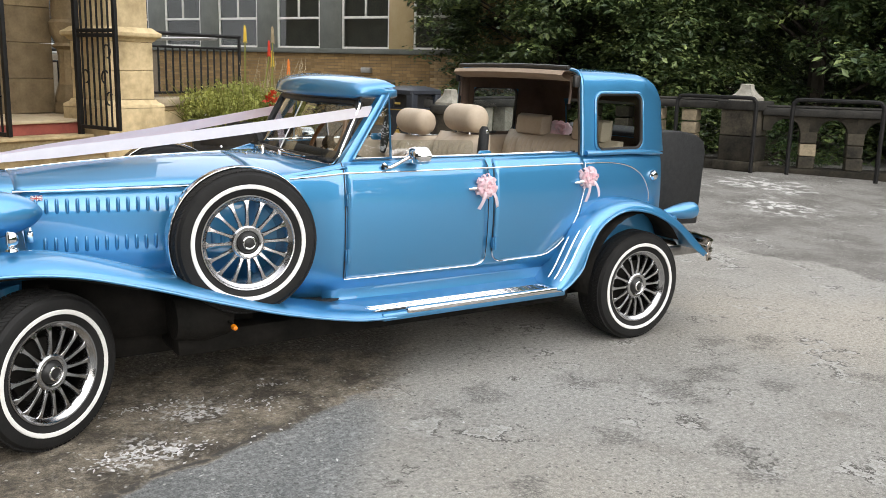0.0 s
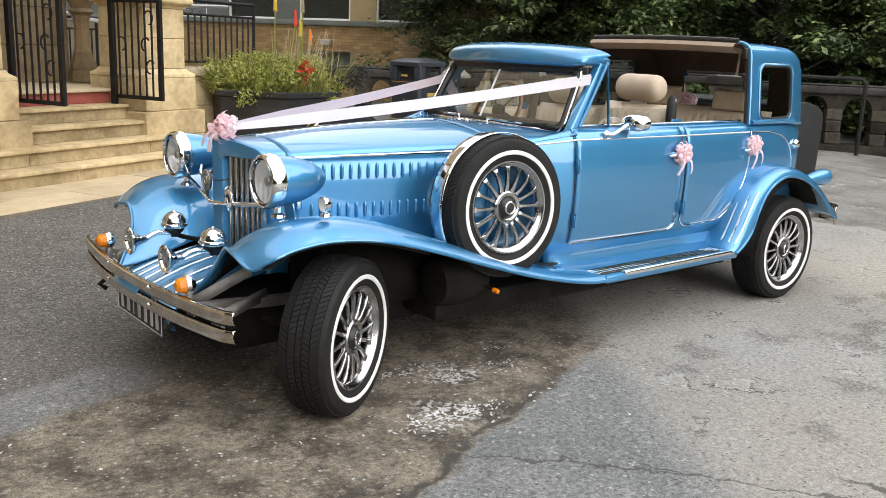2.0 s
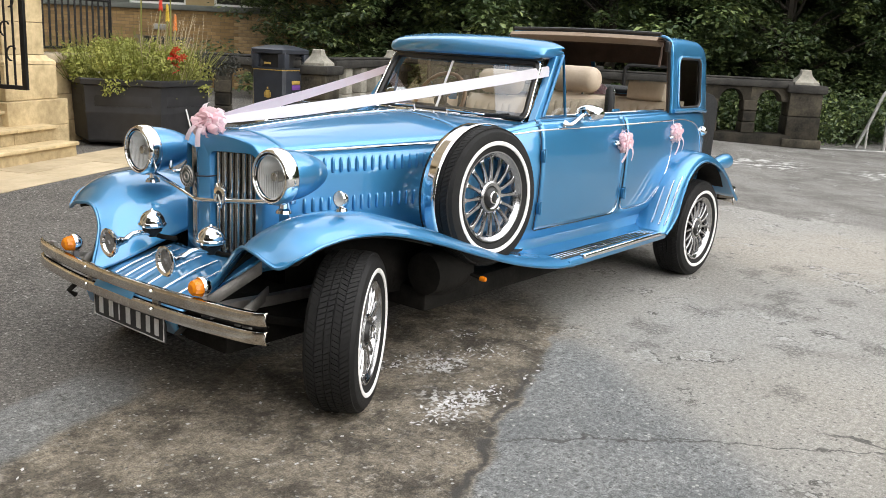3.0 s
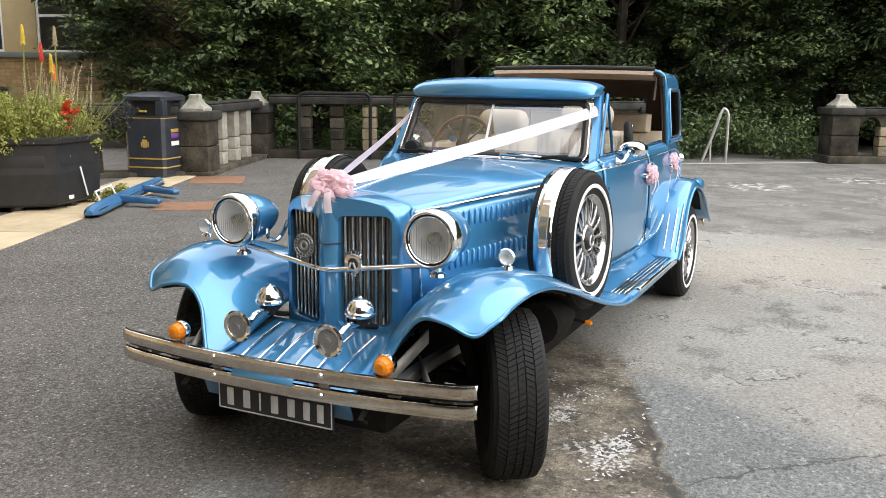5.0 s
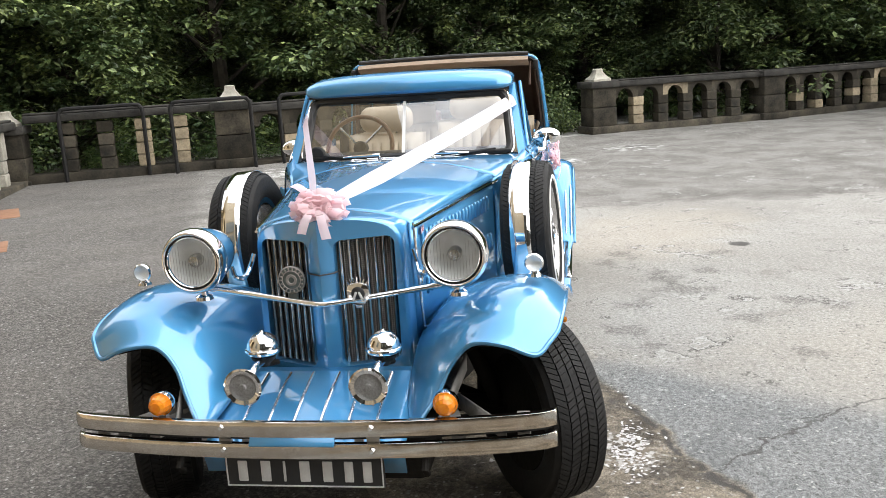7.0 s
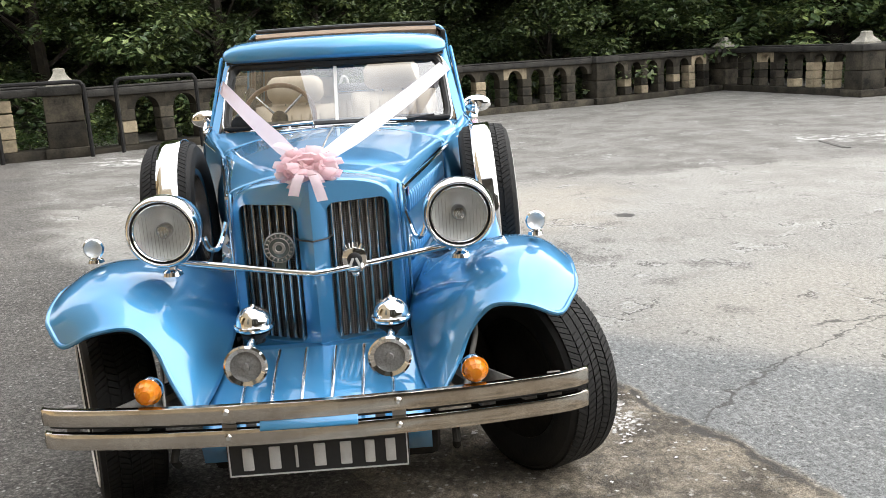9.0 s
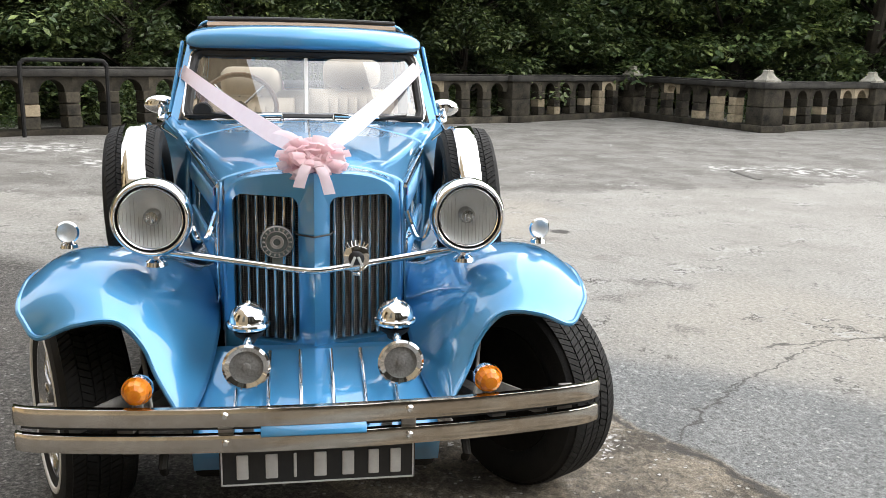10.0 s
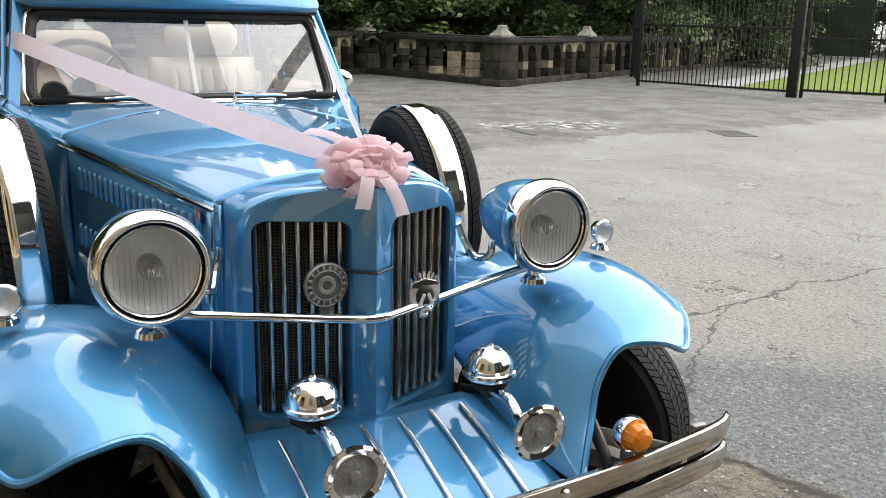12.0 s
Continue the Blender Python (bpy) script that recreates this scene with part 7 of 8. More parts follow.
    # wipers
    for s in (-1, 1):
        foot = screen_at(0.20 if s > 0 else -0.22, 0.0) + Vector((-0.05, 0, -0.005))
        tip = screen_at(0.80 if s > 0 else -0.84, 0.07) + Vector((-0.02, 0, 0.01))
        mid = foot.lerp(tip, 0.45) + Vector((-0.03, 0, 0.012))
        arm = part("wiper", tube([foot, foot + Vector((0, 0, 0.03)), mid, foot.lerp(tip, 0.62)], [0.012, 0.009, 0.006, 0.004], 6), CHROME, CAR, "chrome wiper arm with black blade")
        part("blade", tube([foot.lerp(tip, 0.22) + Vector((0.0, 0, 0.008)), foot.lerp(tip, 0.62), tip], 0.006, 6), BLACK_TRIM, arm)
    both("washer_jet", lathe([(0, 0.012), (0.006, 0.01), (0.01, 0)], 10, "z", (1.05, -0.2, 1.147)), CHROME)


def build_cab():
    half = [(0.668, 1.13), (0.664, 1.2), (0.656, 1.30), (0.646, 1.40), (0.638, 1.475), (0.631, 1.542), (0.610, 1.588), (0.555, 1.610), (0.40, 1.620), (0.20, 1.626), (0.0, 1.628)]
    arch = [(-y, z) for y, z in half] + [(y, z) for y, z in half[-2::-1]]
    arch = [tuple(p) for p in spline(arch, 101)]
    xs = list(np.linspace(2.90, 3.42, 42)) + [3.46, 3.49, 3.52, 3.55, 3.572, 3.590, 3.606, 3.617, 3.626, 3.631, 3.634]
    hz = lambda x: float(np.interp(x, [2.90, 3.2, 3.38, 3.47, 3.54, 3.59, 3.617, 3.628, 3.634], [1.0, 0.993, 0.975, 0.940, 0.87, 0.74, 0.5, 0.25, 0.0]))
    wy = lambda x: float(np.interp(x, [2.90, 3.1, 3.40, 3.51, 3.585, 3.634], [1.0, 1.0, 0.98, 0.95, 0.92, 0.88]))
    def cab(scale, shift):
        rows = [[(x - shift * (x > 3.3), y * wy(x) * scale, 1.13 + (z - 1.13) * hz(x) * (scale if scale < 1 else 1)) for y, z in arch] for x in xs]
        bm = loft(rows)
        gone = []
        for f in bm.faces:
            c = f.calc_center_median()
            if (3.005 < c.x < 3.376 and 1.162 < c.z < 1.476 and abs(c.y) > 0.4) or (c.x + shift > 3.600 and 1.20 < c.z < 1.44 and abs(c.y) < 0.34):
                gone.append(f)
        bmesh.ops.delete(bm, geom=gone, context="FACES")
        return bm
    roof = part("rear_roof", cab(1.0, 0), PAINT, CAR, "blue hardtop over the rear seat", angle=60)
    part("roof_lining", cab(0.972, 0.02), DARK_LINING, roof, "dark brown roof lining", angle=60)
    edge = [(2.895, y * 1.0, z) for y, z in arch]
    part("roof_edge", tube(edge, 0.012, 8), PAINT, roof)
    part("edge_seal", tube([(2.886, y * 0.982, 1.13 + (z - 1.13) * 0.978) for y, z in arch], 0.008, 8), BLACK_TRIM, roof)
    inner = [(2.892, y * 0.968, 1.13 + (z - 1.13) * 0.965) for y, z in arch]
    part("edge_lining", loft([inner, [(2.95, y * 0.995, 1.13 + (z - 1.13) * 0.995) for x, y, z in inner]]), DARK_LINING, roof, solid=0.012)
    rows = [[(x, y, 1.604 + dz - 0.008 * (abs(y) / 0.55) ** 2) for y in np.linspace(-0.57, 0.57, 15)] for x, dz in ((2.89, -0.005), (2.85, 0.012), (2.81, 0.008), (2.795, -0.012), (2.81, -0.03), (2.86, -0.045), (2.90, -0.05))]
    part("hood_roll", loft(rows, True), TAN_CLOTH, roof, "rolled tan hood cloth at the roof's front edge")
    part("hood_bar", tube([(2.845, y, 1.632 - 0.008 * (abs(y) / 0.55) ** 2) for y in np.linspace(-0.57, 0.57, 15)], 0.013, 8), BLACK_TRIM, roof)
    both("roof_latch", block(2.845, 2.90, -0.632, -0.600, 1.515, 1.582, 0.012), BLACK_TRIM)
    both("strap", tube([(2.86, -0.58, 1.57), (2.865, -0.575, 1.5), (2.86, -0.57, 1.42)], [0.005, 0.008, 0.009], 6), DARK_LINING)
    belt = [(x, -(0.672 * wy(x)) - 0.004, 1.142 - 0.02 * max(0, (x - 3.3) / 0.25)) for x in np.linspace(2.92, 3.60, 14)]
    both("belt_moulding", tube(belt, [0.015] * 12 + [0.011, 0.004], 8), PAINT)
    # quarter windows
    def wall(x, z):
        y = float(np.interp(z, [b for _, b in half[:6]], [a for a, _ in half[:6]]))
        return -y * wy(x)
    ring = rounded_rect(2.996, 3.384, 1.150, 1.488, 0.055, 6)
    frames = both("quarter_window_frame", tube([(x, wall(x, z) - 0.001, z) for x, z in ring], 0.010, 8, closed=True), PAINT, "side window frame")
    for ob, s in zip(frames, (1, -1)):
        seal = tube([(x * 0.95 + 3.185 * 0.05, wall(x, z) + 0.002, z * 0.95 + 1.325 * 0.05) for x, z in ring], 0.011, 8, closed=True)
        part("seal", seal if s > 0 else flip(seal), BLACK_TRIM, ob)
        bm = bmesh.new()
        bm.faces.new([bm.verts.new((x, wall(x, z) + 0.008, z)) for x, z in ring])
        part("pane", bm if s > 0 else flip(bm), PANE, ob).visible_shadow = False


def cushion(x0, x1, y0, y1, z0, z1, puff=0.03, pleats=0, lean=0.0):
    """A padded block, puffed on its faces, with upright pleats on its front."""
    bm = bmesh.new()
    ny, nz = 6 * pleats + 1 if pleats else 15, 14
    def rim(v):
        return (1 - (2 * v - 1) ** 8) ** 0.5 if abs(2 * v - 1) < 1 else 0.0
    rows_f, rows_b = [], []
    for k in range(nz):
        w = k / (nz - 1)
        f, b = [], []
        for j in range(ny):
            v = j / (ny - 1)
            edge = rim(v) * rim(w)
            groove = 0.017 * abs(math.sin(math.pi * pleats * v)) ** 0.6 if pleats and 0.12 < v < 0.88 and w < 0.9 else (0.010 if not pleats else 0.006)
            y, z = y0 + (y1 - y0) * v, z0 + (z1 - z0) * w
            s = lean * (z - z0)
            mid = (x0 + x1) / 2
            f.append((mid + s - ((x1 - x0) / 2 + puff * 0.4 + groove) * max(edge, 0.12), y, z))
            b.append((mid + s + ((x1 - x0) / 2) * max(edge, 0.12), y, z))
        rows_f.append(f)
        rows_b.append(b)
    rows = [rf + rb[::-1] for rf, rb in zip(rows_f, rows_b)]
    loft(rows, False, True, bm)
    for row in (0, nz - 1):
        bm.verts.ensure_lookup_table()
        n = 2 * ny
        for j in range(ny - 1):
            a, b, c, d = row * n + j, row * n + j + 1, row * n + n - 2 - j, row * n + n - 1 - j
            try:
                bm.faces.new([bm.verts[i] for i in (a, b, c, d)])
            except ValueError:
                pass
    return bm


def build_seats():
    for y, sink in ((-0.27, 0.0), (0.30, 0.055)):
        seat = part("front_seat", cushion(2.15, 2.28, y - 0.245, y + 0.245, 0.62 - sink, 1.235 - sink, 0.03, 9, 0.20), LEATHER, CAR, "beige pleated leather front seat")
        part("seat_cushion", block(1.73, 2.23, y - 0.24, y + 0.24, 0.55 - sink, 0.72 - sink, 0.05, 4), LEATHER, seat)
        head = bmesh.new()
        rows = []
        for v in np.linspace(-1, 1, 23):
            r = 0.080 * (1 - abs(v) ** 8 * 0.5)
            rows.append([(2.345 + r * 0.95 * math.cos(a), y + 0.162 * v, 1.325 - sink + r * math.sin(a)) for a in np.linspace(0, 2 * math.pi, 36, endpoint=False)])
        loft(rows, False, True, head)
        head.faces.new(head.verts[:36])
        head.verts.ensure_lookup_table()
        head.faces.new(head.verts[-36:])
        part("headrest", head, LEATHER, seat)
        for d in (-0.06, 0.06):
            part("headrest_post", tube([(2.33, y + d, 1.2 - sink), (2.342, y + d, 1.30 - sink)], 0.007, 6), CHROME, seat)
    bench = part("rear_seat", cushion(3.10, 3.28, -0.57, 0.57, 0.60, 1.19, 0.04, 20, 0.18), LEATHER, CAR, "beige pleated leather rear bench")
    part("seat_cushion", block(2.62, 3.12, -0.57, 0.57, 0.52, 0.70, 0.06, 4), LEATHER, bench)
    for y in (-0.30, 0.30):
        part("headrest", cushion(3.25, 3.33, y - 0.16, y + 0.16, 1.17, 1.31, 0.04, 0, 0.12), LEATHER, bench)
    part("parcel_shelf", block(3.32, 3.55, -0.55, 0.55, 1.10, 1.13, 0.01), DARK_LINING, CAR)
    for s in (-1, 1):
        tower = part("belt_tower", tube([(2.265, s * 0.565, 1.05), (2.272, s * 0.56, 1.18), (2.285, s * 0.55, 1.275), (2.288, s * 0.548, 1.295)], [0.030, 0.030, 0.028, 0.016], 10), BLACK, CAR, "black seat belt tower")
        part("anchor_bolt", lathe([(0, -0.006), (0.010, -0.004), (0.012, 0.0)], 12, "y", (2.284, s * 0.55 + (-0.028 if s < 0 else 0.034), 1.268)), ALLOY, tower)
    tab = extrude_outline(rounded_rect(2.196, 2.282, 1.128, 1.172, 0.016), -0.628, -0.618, 0.002)
    for ob, s in zip(both("door_top_bracket", tab, PAINT, "blue bracket plate with two bolts"), (-1, 1)):
        for x in (2.218, 2.260):
            part("bolt", lathe([(0, -0.003), (0.006, -0.002), (0.007, 0.0)], 10, "y", (x, s * 0.629, 1.152)), BLACK_TRIM, ob)
    # door glasses, wound most of the way down
    for s in (-1, 1):
        glass = bmesh.new()
        glass.faces.new([glass.verts.new(p) for p in ((1.665, s * 0.622, 1.135), (2.17, s * 0.615, 1.135), (2.18, s * 0.60, 1.212), (2.165, s * 0.597, 1.226), (1.668, s * 0.608, 1.240))])
        part("door_glass", glass, DOOR_GLASS, CAR, "clear door window wound nearly down").visible_shadow = False
    rim = lathe([(0.185 + 0.013 * math.cos(a), 0.013 * math.sin(a)) for a in np.linspace(0, 2 * math.pi, 10)], 40, "z")
    m = pose(1.74, 0.33, 1.155, 0, -62, 0)
    rim.transform(m)
    wheel = part("steering_wheel", rim, WOOD, CAR, "wooden rimmed steering wheel")
    for k in range(4):
        a = radians(45 + 90 * k)
        sp = tube([(0.03 * math.cos(a), 0.03 * math.sin(a), -0.015), (0.18 * math.cos(a), 0.18 * math.sin(a), 0)], 0.007, 6)
        sp.transform(m)
        part("spoke", sp, ALLOY, wheel)
    boss = lathe([(0, 0.012), (0.035, 0.008), (0.045, -0.02), (0.02, -0.05), (0.02, -0.25)], 20, "z")
    boss.transform(m)
    part("boss", boss, BLACK, wheel)
    # inner mirror and dials
    glass = block(1.50, 1.52, -0.09, 0.09, 1.385, 1.43, 0.01)
    part("rear_view_mirror", glass, BLACK, CAR)
    part("dash_dial", lathe([(0, -0.012), (0.04, -0.012), (0.045, 0), (0.045, 0.02)], 24, "x", (1.36, 0.47, 1.155)), BLACK, CAR)


def build_lamps():
    for s in (-1, 1):
        c = Vector((-0.235, s * 0.465, 0.952))
        bowl = [tuple(q) for q in spline([(0.0, 0.272), (0.018, 0.265), (0.05, 0.235), (0.078, 0.18), (0.098, 0.11), (0.106, 0.05), (0.107, 0.02)], 26)]
        lamp = part("headlamp", lathe(bowl, 56, "x", c), PAINT, CAR, "bullet shaped blue headlamp with chrome rim")
        rim = [(0.107, 0.03), (0.114, 0.025), (0.1165, 0.005), (0.114, -0.018), (0.108, -0.032), (0.102, -0.036), (0.0975, -0.031), (0.097, -0.02)]
        part("dark_ring", lathe([(0.0975, -0.022), (0.0955, -0.018), (0.093, -0.020)], 48, "x", c), PLASTIC_BLACK, lamp)
        part("inner_rim", lathe([(0.0935, -0.020), (0.0925, -0.028), (0.0895, -0.031), (0.087, -0.028)], 48, "x", c), CHROME, lamp)
        part("rim", lathe([tuple(q) for q in spline(rim, 26)], 56, "x", c), CHROME, lamp)
        refl = [(0.088, -0.018), (0.075, 0.03), (0.05, 0.065), (0.02, 0.08), (0.0, 0.082)]
        part("reflector", lathe(refl, 32, "x", c), REFLECTOR, lamp)
        part("bulb_shield", lathe([(0, -0.012), (0.018, -0.01), (0.024, 0.0), (0.024, 0.03), (0, 0.05)], 20, "x", c), ALLOY, lamp)
        lens = bmesh.new()
        rows = []
        for r in np.linspace(0, 0.089, 8):
            rows.append([(c.x - 0.034 + 0.012 * (r / 0.089) ** 2 - (0.0012 if k % 2 else 0) * (r > 0.01), c.y + r * math.cos(2 * math.pi * k / 48), c.z + r * math.sin(2 * math.pi * k / 48)) for k in range(48)])
        loft(rows, False, True, lens)
        bmesh.ops.remove_doubles(lens, verts=lens.verts, dist=1e-5)
        part("lens", lens, LENS, lamp, "fluted clear lens").visible_shadow = False
        for k in range(-7, 8):
            y = k * 0.0108
            h = math.sqrt(max(0, 0.080 ** 2 - y * y))
            part("flute", tube([(c.x - 0.028, c.y + y, c.z - h), (c.x - 0.028, c.y + y, c.z + h * (0.9 if abs(k) > 3 else 0.1))], 0.0009, 4), RAIL_GREY, lamp)
        part("stem", lathe([(0.034, 0.80), (0.03, 0.812), (0.016, 0.82), (0.016, 0.85), (0.03, 0.856)], 20, "z", (-0.19, s * 0.465, 0)), CHROME, lamp)
        part("cable", tube(spline([(-0.16, s * 0.36, 0.91), (-0.17, s * 0.345, 0.875), (-0.14, s * 0.325, 0.865), (-0.11, s * 0.31, 0.90), (-0.10, s * 0.295, 0.945)], 16), 0.009, 8), CHROME, lamp)
        # small side lamp on the wing
        top = part("wing_lamp", lathe([(0, 0.032), (0.016, 0.028), (0.028, 0.016), (0.032, 0.0), (0.034, -0.006), (0.030, -0.012)], 24, "x", (-0.125, s * 0.725, 0.890)), CHROME, CAR, "small chrome side lamp on a stem")
        part("lens", lathe([(0.030, -0.012), (0.022, -0.018), (0, -0.021)], 24, "x", (-0.125, s * 0.725, 0.890)), LENS, top)
        part("reflector", lathe([(0.029, -0.010), (0.015, 0.004), (0, 0.006)], 24, "x", (-0.125, s * 0.725, 0.890)), REFLECTOR, top)
        part("stem", lathe([(0.026, 0.842), (0.022, 0.852), (0.009, 0.857), (0.009, 0.868)], 16, "z", (-0.12, s * 0.725, 0)), CHROME, top)
        # indicator
        lens = [(0, -0.052), (0.016, -0.050), (0.030, -0.040), (0.036, -0.022), (0.037, 0.0)]
        ind = part("indicator", lathe([(0.034, -0.004), (0.039, -0.006), (0.041, 0.004), (0.040, 0.018), (0.03, 0.032), (0.0, 0.036)], 24, "x", (-0.60, s * 0.465, 0.562)), CHROME, CAR, "round amber indicator in a chrome cup")
        part("lens", lathe([(0, -0.046), (0.017, -0.043), (0.028, -0.034), (0.033, -0.018), (0.034, 0.0)], 12, "x", (-0.60, s * 0.465, 0.562)), AMBER, ind, angle=8)
        part("bracket", block(-0.60, -0.575, s * 0.465 - 0.012, s * 0.465 + 0.012, 0.46, 0.54, 0.004), DULL_STEEL, ind)
        # horn trumpets and domes
        f = Vector((-0.585, -0.018 + s * 0.205, 0.612))
        flare = [(0.062, 0.0), (0.063, -0.006), (0.057, -0.010), (0.045, -0.006), (0.040, 0.004)]
        horn = part("horn", lathe([(0.062, 0.0), (0.056, 0.010), (0.036, 0.022), (0.020, 0.05), (0.013, 0.08)], 28, "x", f), CHROME, CAR, "chrome trumpet horn")
        part("rim", lathe(flare, 28, "x", f), CHROME, horn)
        part("grille", lathe([(0.042, 0.003), (0.028, -0.001), (0.012, -0.002), (0.010, -0.008), (0, -0.010)], 28, "x", f), HORN_MESH, horn)
        d = Vector((-0.375, -0.020 + s * 0.210, 0.672))
        dome = part("horn_dome", lathe([(0.0, 0.064), (0.005, 0.064), (0.007, 0.058)] + [(0.055 * math.sin(radians(v)), 0.004 + 0.053 * math.cos(radians(v))) for v in range(10, 91, 8)] + [(0.060, 0.002), (0.062, -0.004), (0.059, -0.012), (0.046, -0.020), (0, -0.022)], 48, "z", d), CHROME, CAR, "chrome dome over the horn")
        part("base", lathe([(0.044, -0.024), (0.040, -0.036), (0.022, -0.050), (0.016, -0.062), (0.0, -0.064)], 24, "z", d), BLACK, dome)
        part("stem", tube(spline([f + Vector((0.07, 0, 0)), f.lerp(d, 0.6) + Vector((0, 0, -0.012)), d + Vector((0, 0, -0.045))], 10), 0.0125, 12), CHROME, horn)
        part("bracket", tube([d + Vector((0, 0, -0.05)), d + Vector((0.05, 0, -0.07)), d + Vector((0.12, 0, -0.09))], 0.011, 8), UNDER, dome)
        # rear lamp pod
        pod = part("rear_lamp", lathe([(0, -0.19), (0.015, -0.17), (0.034, -0.10), (0.05, -0.02), (0.056, 0.05), (0.054, 0.08), (0.05, 0.092)], 28, "x", (3.69, s * 0.735, 0.765)), PAINT, CAR, "teardrop shaped blue rear lamp")
        part("lens", lathe([(0.05, 0.092), (0.034, 0.102), (0, 0.106)], 24, "x", (3.69, s * 0.735, 0.765)), RED_ENAMEL, pod)
        part("stalk", tube([(3.60, s * 0.74, 0.70), (3.60, s * 0.735, 0.75)], 0.03, 10), PAINT, pod)
        cap = part("filler_cap", lathe([(0, 0.05), (0.02, 0.047), (0.034, 0.03), (0.036, 0.0)], 20, "y", (3.50, 0, 0)), CHROME, CAR, "chrome side handle")
        cap.matrix_basis = pose(0, s * 0.622, 0.985, 0, 0, 0) @ (pose(7.00, 0, 0, 0, 0, 180) if s < 0 else pose(0, 0, 0))
    part("marker_lamp", lathe([(0.0, -0.014), (0.010, -0.010), (0.013, 0.0), (0.013, 0.02), (0, 0.02)], 16, "y", (0.765, -0.80, 0.42)), AMBER, CAR, "small amber marker lamp below the wing")
    part("marker_stalk", tube([(0.765, -0.79, 0.42), (0.765, -0.62, 0.44)], 0.008, 6), UNDER, CAR)
    # badge bar and badges
    bar = tube(spline([(-0.19, -0.455, 0.842), (-0.215, -0.30, 0.824), (-0.258, -0.08, 0.800), (-0.272, -0.025, 0.796), (-0.274, 0, 0.795), (-0.272, 0.025, 0.796), (-0.258, 0.08, 0.800), (-0.215, 0.30, 0.824), (-0.19, 0.455, 0.842)], 40), 0.0105, 16)
    bb = part("badge_bar", bar, CHROME, CAR, "chrome badge bar across the grille")
    seat = (-0.246, 0.110, 0.878)
    medal = part("round_badge", lathe([(0, -0.006), (0.045, -0.006), (0.049, -0.003), (0.050, 0.002), (0.046, 0.005), (0, 0.005)], 40, "x", seat), PEWTER, bb, "round grey-green pewter badge")
    part("ring", lathe([(0.031, -0.006), (0.0325, -0.009), (0.0345, -0.006)], 36, "x", seat), DULL_STEEL, medal)
    part("outer_ring", lathe([(0.045, -0.006), (0.0465, -0.0085), (0.049, -0.004)], 36, "x", seat), DULL_STEEL, medal)
    for k in range(18):
        # raised strokes round the edge
        a = 2 * math.pi * k / 18
        part("stroke", block(-0.0085, -0.005, -0.0025, 0.0025, -0.0045, 0.0045, 0.0008, 1, m=pose(seat[0], seat[1] + 0.0395 * math.cos(a), seat[2] + 0.0395 * math.sin(a), math.degrees(a) - 90, 0, 0)), DULL_STEEL, medal)
    part("boss", lathe([(0.010, -0.006), (0.012, -0.0095), (0.019, -0.0095), (0.021, -0.006)], 24, "x", seat), DULL_STEEL, medal)
    part("foot", block(-0.252, -0.243, 0.094, 0.126, 0.795, 0.835, 0.003), PEWTER, medal)
    seat = (-0.250, -0.125, 0.826)
    outline = [(-0.034, 0.030), (-0.040, 0.010), (-0.038, -0.018), (-0.020, -0.040), (0.0, -0.046), (0.020, -0.040), (0.038, -0.018), (0.040, 0.010), (0.034, 0.030), (0.016, 0.036), (0.0, 0.040), (-0.016, 0.036)]
    shield = part("shield_badge", extrude_outline(outline, -0.006, 0.006, 0.003, m=pose(*seat, 0, 0, -90)), CHROME, bb, "chrome club badge with a crest")
    for k in range(7):
        a = radians(50 + 80 * k / 6)
        part("crest_ray", tube([(seat[0], seat[1] + 0.030 * math.cos(a), seat[2] + 0.030 * math.sin(a)), (seat[0], seat[1] + 0.056 * math.cos(a), seat[2] + 0.056 * math.sin(a))], [0.005, 0.003], 6), CHROME, shield)
    part("mark", lathe([(0, -0.0125), (0.018, -0.011), (0.024, -0.006)], 20, "x", seat), PLATE_BLACK, shield)
    for k in (-1, 1):
        part("inlay", block(-0.0145, -0.010, -0.004, 0.004, -0.016, 0.016, 0.001, 1, m=pose(seat[0], seat[1] + 0.011 * k, seat[2] - 0.008, 24 * k, 0, 0)), SILVER, shield)
    part("clamp", block(seat[0] - 0.004, seat[0] + 0.006, -0.137, -0.113, 0.772, 0.80, 0.003), CHROME, shield)


def blade(z0, z1, pts, depth=0.012):
    rows = []
    for x, y in pts:
        m = (z0 + z1) / 2
        rows.append([(x + depth, y, z0), (x, y, z0 + 0.004), (x - 0.006, y, m), (x, y, z1 - 0.004), (x + depth, y, z1)])
    bm = loft(rows)
    return bm


